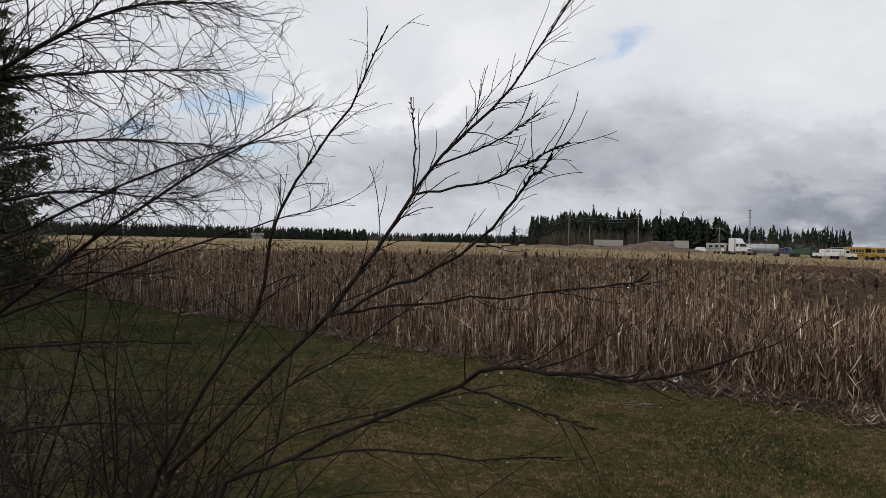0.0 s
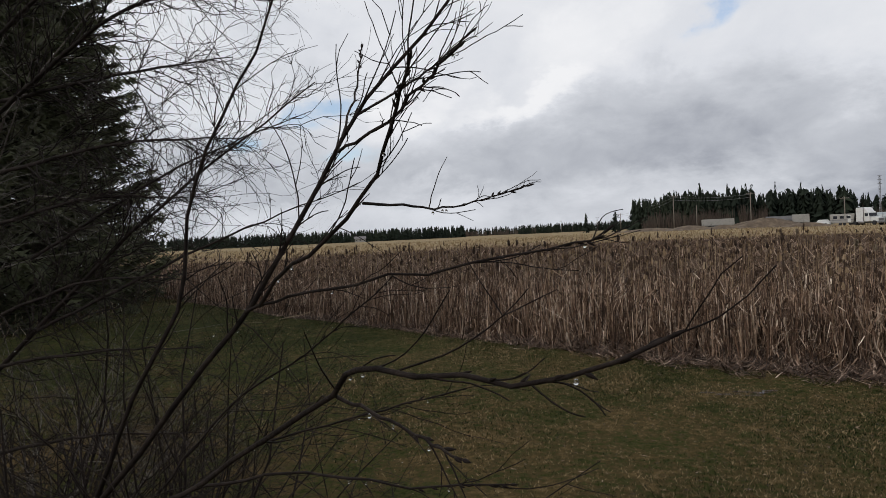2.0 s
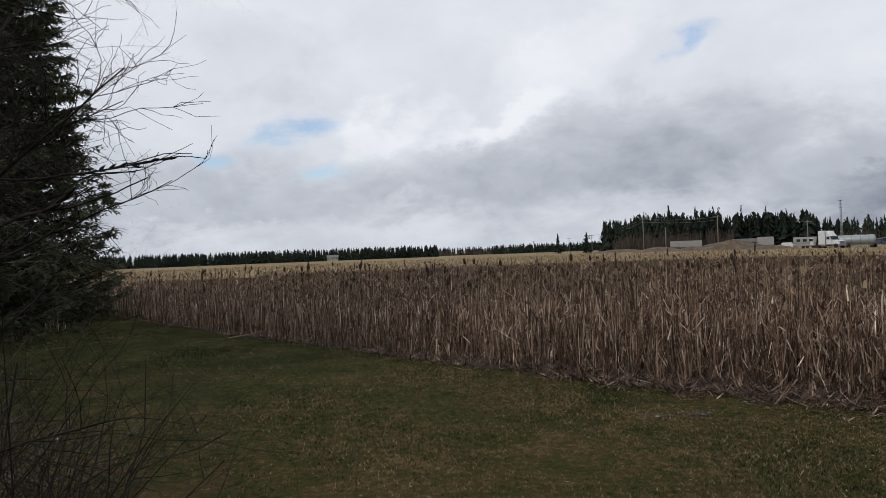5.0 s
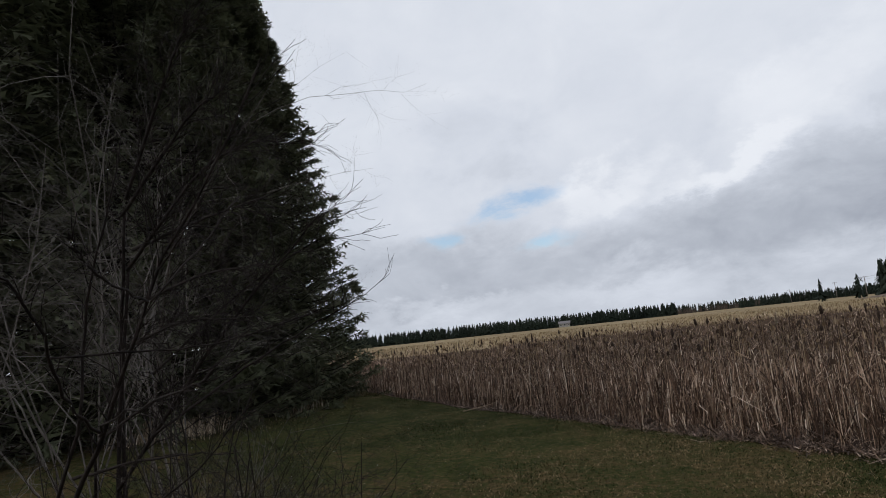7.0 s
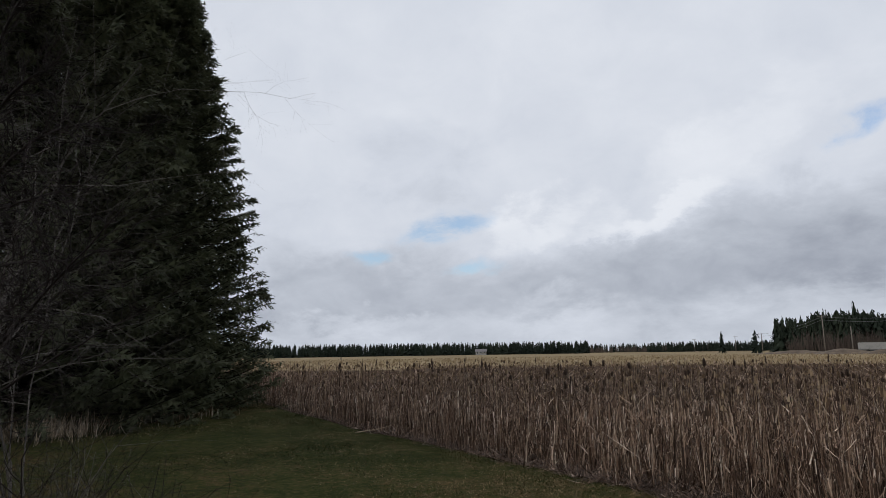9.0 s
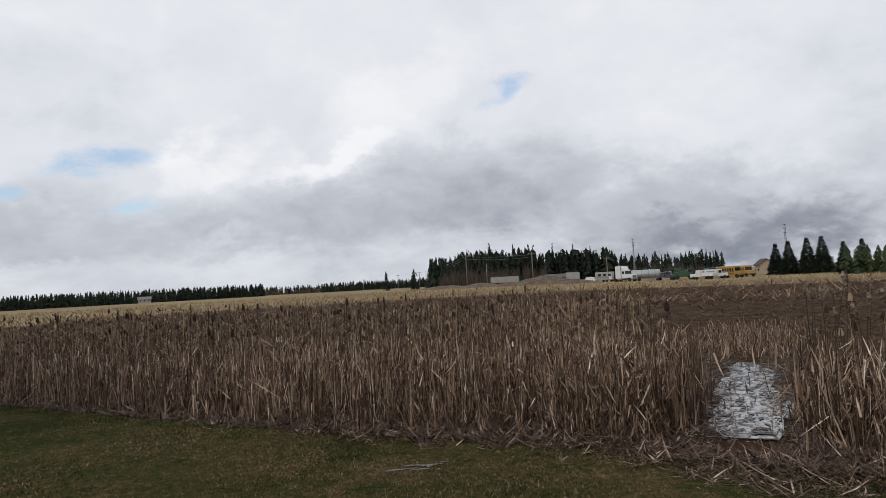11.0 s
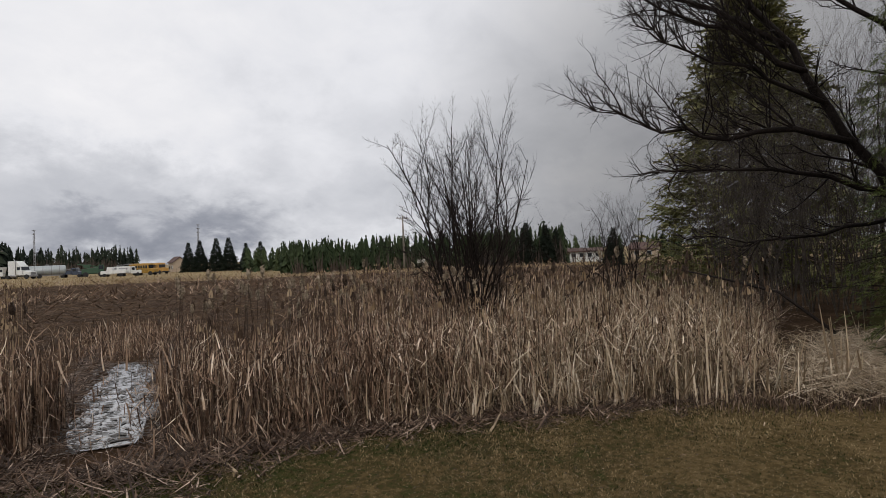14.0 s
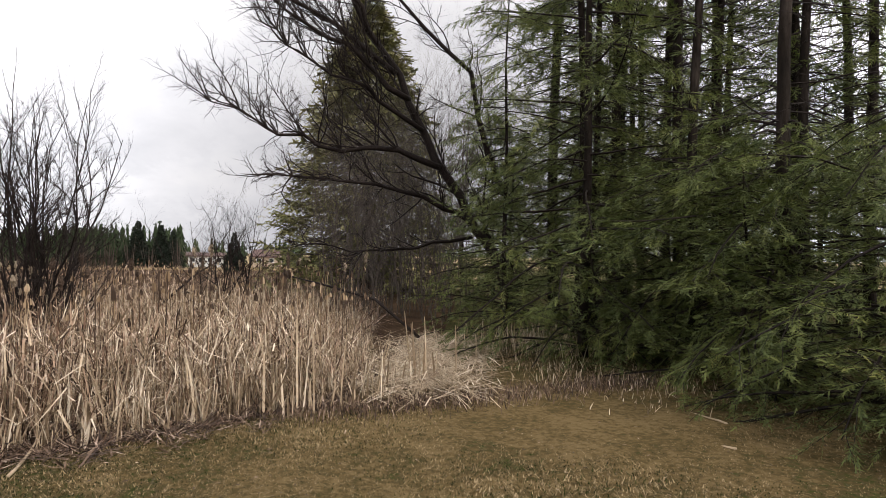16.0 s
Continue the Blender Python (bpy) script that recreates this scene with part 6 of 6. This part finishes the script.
def semi_truck(at, turn):
    t = thing("semi_truck", "white semi truck cab with a tall sleeper", "truck", "", at, turn)
    part("chassis", box_mesh("chassis", -3.4, 3.2, -0.5, 0.5, 0.55, 0.9, STEEL), t)
    part("sleeper", box_mesh("sleeper", -1.6, 0.5, -1.2, 1.2, 0.8, 3.9, WHITE, 0.12, lambda a, b, c: (-0.5 * a * c, 0, -0.35 * (1 - a) * c * 0)), t)
    cab = part("cab", box_mesh("cab", 0.3, 1.8, -1.15, 1.15, 0.8, 2.9, WHITE, 0.10, lambda a, b, c: (-0.45 * a * c, 0, 0)), t)
    part("roof_fairing", box_mesh("roof_fairing", -0.4, 1.3, -1.05, 1.05, 2.8, 3.85, WHITE, 0.12, lambda a, b, c: (-0.9 * a * c, 0, 0)), t)
    part("hood", box_mesh("hood", 1.7, 3.5, -0.95, 0.95, 0.8, 1.85, WHITE, 0.12, lambda a, b, c: (0, 0, -0.25 * a * c)), t)
    part("windshield", box_mesh("windshield", 1.55, 1.72, -1.0, 1.0, 1.95, 2.65, GLASS, 0.02, lambda a, b, c: (-0.17 * c, 0, 0)), cab)
    for s in (-1, 1):
        part("side_window", box_mesh("side_window", 0.6, 1.35, s * 1.17 - 0.02, s * 1.17 + 0.02, 1.95, 2.6, GLASS, 0.01), cab)
        part("fuel_tank", lathe_mesh("fuel_tank", [(0.28, -0.7), (0.33, -0.62), (0.33, 0.62), (0.28, 0.7)], RIM, 12, "x"), t).location = (-0.4, s * 0.95, 0.7)
        part("exhaust_stack", lathe_mesh("exhaust_stack", [(0.07, 0.9), (0.07, 3.9), (0.05, 4.0)], RIM, 10), t).location = (0.35, s * 1.25, 0)
    part("grille", box_mesh("grille", 3.48, 3.56, -0.6, 0.6, 0.9, 1.5, STEEL, 0.02), t)
    part("bumper", box_mesh("bumper", 3.4, 3.7, -1.15, 1.15, 0.45, 0.8, RIM, 0.05), t)
    wheels(t, (-3.0, -1.9, 2.7), 1.0)


def tanker(at, turn):
    t = thing("tank_trailer", "silver tank trailer parked in the yard", "trailer", "", at, turn)
    part("tank", lathe_mesh("tank", [(0.3, -3.7), (0.95, -3.55), (1.08, -3.2), (1.08, 3.2), (0.95, 3.55), (0.3, 3.7)], SILVER, 20, "x"), t).location = (0, 0, 1.75)
    for x in (-2.4, -0.8, 0.8, 2.4):
        part("tank_band", lathe_mesh("tank_band", [(1.09, -0.06), (1.12, -0.05), (1.12, 0.05), (1.09, 0.06)], STEEL, 20, "x"), t).location = (x, 0, 1.75)
    part("manhole", lathe_mesh("manhole", [(0.3, 2.75), (0.3, 3.0), (0.2, 3.05)], STEEL, 12), t)
    part("frame", box_mesh("frame", -3.3, 3.3, -0.45, 0.45, 0.5, 0.8, STEEL), t)
    wheels(t, (-2.6, -1.5), 0.95)
    part("landing_leg", box_mesh("landing_leg", 2.2, 2.35, -0.5, 0.5, 0.0, 0.6, STEEL, 0.01), t)


def container_trailer(name, label, at, turn, length, height, mat, ribs):
    t = thing(name, label, "trailer", "", at, turn)
    part("box", box_mesh("box", -length / 2, length / 2, -1.2, 1.2, 0.95, 0.95 + height, mat, 0.04), t)
    step = length / ribs
    for i in range(ribs + 1):
        x = -length / 2 + i * step
        part("rib", box_mesh("rib", x - 0.05, x + 0.05, -1.25, -1.18, 1.0, 0.9 + height, mat, 0.01), t)
    part("frame", box_mesh("frame", -length / 2, length / 2, -0.5, 0.5, 0.65, 0.95, STEEL), t)
    wheels(t, (-length / 2 + 0.8, -length / 2 + 1.9), 1.0)
    part("landing_leg", box_mesh("landing_leg", length / 2 - 1.7, length / 2 - 1.55, -0.6, 0.6, 0.0, 0.7, STEEL, 0.01), t)


def camper(at, turn):
    t = thing("camper_trailer", "pale grey camper trailer with small windows", "trailer", "", at, turn)
    part("body", box_mesh("body", -2.4, 2.4, -1.15, 1.15, 0.55, 2.6, OFFWHITE, 0.15, lambda a, b, c: (-0.35 * a * (1 - c), 0, 0)), t)
    part("stripe", box_mesh("stripe", -2.3, 2.1, -1.17, -1.15, 1.15, 1.35, STEEL, 0.004), t)
    window_row(t, -2.0, 1.8, 3, -1.17, 1.55, 2.15, 0.5)
    part("door", box_mesh("door", 1.0, 1.6, -1.18, -1.15, 0.7, 2.3, WHITE, 0.01), t)
    part("hitch", box_mesh("hitch", 2.2, 3.2, -0.1, 0.1, 0.5, 0.62, STEEL, 0.01), t)
    wheels(t, (-0.4, 0.4), 1.0, 0.7)


def car(at, turn, mat=WHITE):
    t = thing("car", "white car parked beside the trailers", "car", "", at, turn)
    part("body", box_mesh("body", -2.1, 2.1, -0.85, 0.85, 0.35, 0.95, mat, 0.12), t)
    cabin = part("cabin", box_mesh("cabin", -1.5, 0.9, -0.78, 0.78, 0.9, 1.45, mat, 0.10, lambda a, b, c: ((0.45 - 0.9 * a) * c, 0, 0)), t)
    window_row(cabin, -1.15, 0.55, 2, -0.8, 1.0, 1.35, 0.1)
    part("windshield", box_mesh("windshield", 0.62, 0.80, -0.65, 0.65, 1.0, 1.36, GLASS, 0.01, lambda a, b, c: (-0.22 * c, 0, 0)), cabin)
    for s in (-1, 1):
        part("headlight", box_mesh("headlight", 2.05, 2.13, s * 0.6 - 0.15, s * 0.6 + 0.15, 0.6, 0.75, GLASS, 0.01), t)
    wheels(t, (-1.3, 1.3), 0.78, 0.65)


def work_truck(label, at, turn, mat, bed):
    t = thing("work_truck", label, "truck", "", at, turn)
    cab = part("cab", box_mesh("cab", 0.3, 1.7, -0.95, 0.95, 0.6, 2.2, mat, 0.1, lambda a, b, c: (-0.35 * a * c, 0, 0)), t)
    part("hood", box_mesh("hood", 1.5, 2.8, -0.92, 0.92, 0.6, 1.35, mat, 0.1), t)
    part("windshield", box_mesh("windshield", 1.45, 1.6, -0.85, 0.85, 1.45, 2.05, GLASS, 0.01, lambda a, b, c: (-0.18 * c, 0, 0)), cab)
    part("side_window", box_mesh("side_window", 0.55, 1.25, -0.98, -0.94, 1.4, 2.0, GLASS, 0.008), cab)
    part("bed", box_mesh("bed", -2.6, 0.2, -1.0, 1.0, 0.75, bed, mat, 0.05), t)
    part("rack", box_mesh("rack", -2.5, 0.9, -0.7, -0.55, bed + 0.25, bed + 0.4, STEEL, 0.02), t)
    part("rack_post", box_mesh("rack_post", -2.4, -2.25, -0.7, -0.55, bed - 0.02, bed + 0.27, STEEL, 0.01), t)
    wheels(t, (-1.6, 1.9), 0.9, 0.8)


def green_machine(at, turn):
    t = thing("farm_machine", "dark green farm machine with a long raised boom", "machine", "", at, turn)
    part("body", box_mesh("body", -2.4, 1.0, -1.1, 1.1, 0.8, 2.3, GREEN, 0.1, lambda a, b, c: (0, 0, -0.4 * (1 - a) * c)), t)
    cab = part("cab", box_mesh("cab", 0.9, 2.1, -0.8, 0.8, 1.0, 2.8, GREEN, 0.08), t)
    part("side_window", box_mesh("side_window", 1.05, 1.95, -0.83, -0.79, 1.8, 2.6, GLASS, 0.01), cab)
    part("boom", box_mesh("boom", -3.2, 2.4, -0.25, 0.25, 2.9, 3.15, GREEN, 0.03, lambda a, b, c: (0, 0, -0.9 * a)), t)
    part("hopper", box_mesh("hopper", -2.2, -0.4, -1.0, 1.0, 2.1, 2.9, GREEN, 0.06, lambda a, b, c: ((0.3 - 0.6 * a) * (1 - c), 0, 0)), t)
    wheels(t, (-1.6, 1.5), 1.05, 1.2)


def school_bus(at, turn, mat=YELLOW, label="yellow school bus parked at the end of the row", length=7.6):
    t = thing("school_bus", label, "bus", "", at, turn)
    h = length / 2
    body = part("body", box_mesh("body", -h, h - 1.3, -1.15, 1.15, 0.6, 2.9, mat, 0.14), t)
    part("hood", box_mesh("hood", h - 1.4, h, -1.0, 1.0, 0.6, 1.6, mat, 0.12), t)
    window_row(body, -h + 0.4, h - 1.5, 7, -1.17, 1.75, 2.4, 0.18)
    part("windshield", box_mesh("windshield", h - 1.32, h - 1.27, -1.0, 1.0, 1.7, 2.5, GLASS, 0.01), body)
    for z in (1.05, 1.5):
        part("rub_rail", box_mesh("rub_rail", -h + 0.1, h - 1.5, -1.19, -1.15, z, z + 0.1, RUBBER, 0.01), body)
    part("bumper", box_mesh("bumper", h - 0.05, h + 0.12, -1.1, 1.1, 0.5, 0.8, RUBBER, 0.03), t)
    wheels(t, (-h + 1.6, h - 0.9), 1.0)


container_trailer("container_trailer", "weathered pale box trailer behind a soil heap", spot(14.2, 186), -14, 8.0, 1.7, OFFWHITE, 16)
container_trailer("box_trailer", "white box trailer parked in the yard", spot(20.2, 178), -20, 3.6, 2.0, OFFWHITE, 4)
container_trailer("conveyor_trailer", "pale high-sided trailer tilted on a heap", (*spot(18.7, 180)[:2], 0.6), -18, 6.0, 1.0, STEEL, 8)
car(spot(21.6, 168), -21 + 150)
camper(spot(22.95, 168), -23)
semi_truck(spot(24.5, 166), -24.5 - 42)
tanker(spot(26.3, 168), -26)
work_truck("dark blue truck beside the tank trailer", spot(27.9, 168), -28 - 20, NAVY, 1.6)
green_machine(spot(29.4, 166), -29)
work_truck("white service truck with a ladder rack", spot(30.9, 162), -31 + 160, WHITE, 1.5)
work_truck("white utility truck with a tall body", spot(31.8, 164), -32 + 20, WHITE, 2.3)
school_bus(spot(33.0, 168), -33 - 32, length=6.2)
school_bus(spot(34.1, 180), -35 - 50, ORANGE, "faded orange bus at the yard's edge", 5.0)


def soil_heap(at, rx, ry, h, seed):
    rnd = random.Random(seed)
    g = Geo()
    n, rings = 26, 8
    for i in range(rings + 1):
        s = i / rings
        for k in range(n):
            a = 2 * math.pi * k / n
            w = 1 + 0.12 * math.sin(3 * a + seed) + 0.08 * math.sin(5 * a)
            g.v.append(Vector((rx * s * w * math.cos(a), ry * s * w * math.sin(a), h * (math.cos(s * math.pi) * 0.5 + 0.5) + rnd.gauss(0, 0.05 * h) * (1 - s) - 0.05)))
    for i in range(rings):
        for k in range(n):
            k2 = (k + 1) % n
            g.f.append((i * n + k, (i + 1) * n + k, (i + 1) * n + k2, i * n + k2))
    ob = new("soil_mound", g.mesh("soil_mound", SOIL, True))
    ob.matrix_world = pose(at[0], at[1], at[2], 0, 0, 0)
    tagged(ob, "low heap of brown soil overgrown with dead grass", "heap", "soil heaps at the yard")


soil_heap(spot(17.6, 174), 13, 6, 2.3, 1)
soil_heap(spot(12.0, 182), 9, 6, 1.3, 2)
soil_heap(spot(14.6, 172), 6, 4, 1.1, 3)
soil_heap(spot(20.6, 165), 8, 4, 1.0, 4)
soil_heap(spot(9.0, 200), 14, 6, 1.0, 5)


def utility_pole(at, h, arms, label="weathered wooden utility pole with a crossarm"):
    t = thing("utility_pole", label, "pole", "utility poles along the road", at, -20)
    part("pole", lathe_mesh("pole", [(0.17, -0.3), (0.15, h * 0.5), (0.11, h)], POLEWOOD, 10), t)
    for i in range(arms):
        z = h - 0.5 - 0.9 * i
        arm = part("crossarm", box_mesh("crossarm", -1.2, 1.2, -0.07, 0.07, z, z + 0.14, POLEWOOD, 0.01), t)
        for x in (-1.05, -0.4, 0.4, 1.05):
            ins = part("insulator", lathe_mesh("insulator", [(0.05, 0), (0.06, 0.08), (0.03, 0.18)], STEEL, 8), arm)
            ins.location = (x, 0, z + 0.14)


for az, d, h, arms in ((10.85, 215, 11.0, 1), (12.65, 214, 7.4, 0), (16.75, 212, 10.4, 1), (54.7, 106, 9.0, 1), (4.7, 420, 9, 1), (1.6, 430, 8, 1), (6.6, 300, 8.0, 1), (23.2, 205, 7.5, 1)):
    utility_pole(spot(az, d), h, arms)


def wire(a, b, sag, label):
    g = Geo()
    a, b = Vector(a), Vector(b)
    g.tube([a.lerp(b, i / 14) - Vector((0, 0, sag * 4 * (i / 14) * (1 - i / 14))) for i in range(15)], [0.035] * 15, 4)
    tagged(new("power_line", g.mesh("power_line", STEEL)), label, "cable", "power lines")


for dz in (0.2, -0.7):
    wire(Vector(spot(10.85, 215)) + Vector((0, 0, 10.2 + dz)), Vector(spot(16.75, 212)) + Vector((0, 0, 9.6 + dz)), 0.6, "thin power line strung between the poles")
    wire(Vector(spot(6.6, 300)) + Vector((0, 0, 7.3 + dz)), Vector(spot(10.85, 215)) + Vector((0, 0, 10.2 + dz)), 0.9, "thin power line strung along the road")


def mast(at, h, label):
    t = thing("radio_mast", label, "mast", "radio masts", at, 15)
    for k in range(3):
        a = 2 * math.pi * k / 3
        g = Geo()
        g.tube([Vector((0.35 * math.cos(a), 0.35 * math.sin(a), -0.2)), Vector((0.2 * math.cos(a), 0.2 * math.sin(a), h))], [0.06, 0.045], 6)
        part("leg", g.mesh("leg", STEEL), t)
    n = int(h / 0.9)
    for i in range(n):
        g = Geo()
        z0, z1 = h * i / n, h * (i + 1) / n
        for k in range(3):
            a, b = 2 * math.pi * k / 3, 2 * math.pi * (k + 1) / 3
            r0, r1 = 0.35 - 0.15 * z0 / h, 0.35 - 0.15 * z1 / h
            g.tube([Vector((r0 * math.cos(a), r0 * math.sin(a), z0)), Vector((r1 * math.cos(b), r1 * math.sin(b), z1))], [0.03, 0.03], 4)
        part("brace", g.mesh("brace", STEEL), t)
    for z in (h - 0.3, h - 1.4, h - 2.6):
        part("aerial", box_mesh("aerial", -0.7, 0.7, -0.05, 0.05, z, z + 0.12, STEEL, 0.01), t)


mast(spot(25.5, 232), 14.2, "slender steel radio mast behind the trucks")
mast(spot(37.2, 200), 14.0, "slender steel radio mast among the spruces")


# ---- houses beyond the marsh ----
def house(label, at, turn, w, d, h, rise, wall_mat, roof_mat, windows, base=0.0):
    t = thing("house", label, "house", "", at, turn)
    wall = part("wall", box_mesh("wall", -w / 2, w / 2, -d / 2, d / 2, -0.2, h, wall_mat, 0.01), t)
    for s in (-1, 1):
        g = Geo()
        e = 0.4
        ridge, eave = Vector((0, 0, h + rise)), h - 0.15
        pts = [Vector((-w / 2 - e, s * (d / 2 + e), eave)), Vector((w / 2 + e, s * (d / 2 + e), eave)), Vector((w / 2 + e, 0, h + rise)), Vector((-w / 2 - e, 0, h + rise))]
        g.v = pts + [p + Vector((0, 0, 0.16)) for p in pts]
        g.f = [(3, 2, 1, 0), (4, 5, 6, 7), (0, 1, 5, 4), (1, 2, 6, 5), (2, 3, 7, 6), (3, 0, 4, 7)]
        part("roof_slope", g.mesh("roof_slope", roof_mat), t)
        g = Geo()
        x = s * (w / 2 - 0.02)
        g.v = [Vector((x, -d / 2, h - 0.02)), Vector((x, d / 2, h - 0.02)), Vector((x, 0, h + rise - 0.05)), Vector((x - s * 0.2, -d / 2, h - 0.02)), Vector((x - s * 0.2, d / 2, h - 0.02)), Vector((x - s * 0.2, 0, h + rise - 0.05))]
        g.f = [(0, 1, 2), (5, 4, 3), (0, 2, 5, 3), (1, 4, 5, 2), (0, 3, 4, 1)]
        part("gable", g.mesh("gable", wall_mat), t)
    step = w / windows
    for i in range(windows):
        x = -w / 2 + (i + 0.5) * step
        win = part("window", box_mesh("window", x - 0.45, x + 0.45, -d / 2 - 0.05, -d / 2 + 0.02, 0.9, min(h - 0.3, 2.0), WHITE, 0.01), wall)
        part("pane", box_mesh("pane", x - 0.37, x + 0.37, -d / 2 - 0.07, -d / 2 - 0.04, 0.98, min(h - 0.38, 1.92), GLASS, 0.005), win)


house("tan house with a brown gable roof among spruces", spot(35.5, 215), -35 - 70, 4.0, 4.0, 2.9, 1.7, BEIGE, ROOFRED, 2)
house("long white siding building with a red-brown roof", spot(70.8, 118), -71, 5.6, 5, 2.0, 0.4, WHITE, ROOFRED, 4)
house("low house with a brown roof and beige walls", spot(75.8, 122), -76 - 8, 4.4, 6, 2.0, 1.1, BEIGE, ROOFRED, 2)
house("small white farmhouse far across the field", spot(-16.4, 425), 16, 7, 6, 2.2, 1.5, OFFWHITE, ROOFGREY, 3)


def sign_board(at, turn):
    t = thing("sign_board", "small white board on two posts in the field", "sign", "", at, turn)
    part("board", box_mesh("board", -0.65, 0.65, -0.03, 0.03, 1.05, 1.6, OFFWHITE, 0.01), t)
    for x in (-0.45, 0.45):
        part("post", box_mesh("post", x - 0.05, x + 0.05, 0.03, 0.12, -0.2, 1.7, POLEWOOD, 0.01), t)


sign_board(spot(56.2, 100), -56)
# fallen sticks on the lawn
for i, (x, y, a, l) in enumerate(((8.35, -1.05, 40, 0.9), (7.0, -2.9, 75, 0.6), (6.2, -2.6, 60, 0.5), (3.6, 4.0, 20, 0.7), (5.4, 2.75, 75, 0.8), (-7.2, 12.4, 70, 0.8))):
    rnd = random.Random(90 + i)
    g = Geo()
    d = Vector((math.sin(radians(a)), math.cos(radians(a)), 0.04))
    g.tube(wander(Vector((0, 0, 0.012)), d, l, 5, rnd, 0.08, 0.0), [0.013, 0.012, 0.011, 0.009, 0.007, 0.004], 6)
    ob = new("fallen_stalk", g.mesh("fallen_stalk", STRAW, True))
    ob.location = (x, y, float(ground_z(np.array(x), np.array(y))))
    tagged(ob, "pale broken reed stalk lying on the grass", "stalk", "loose stalks on the lawn")
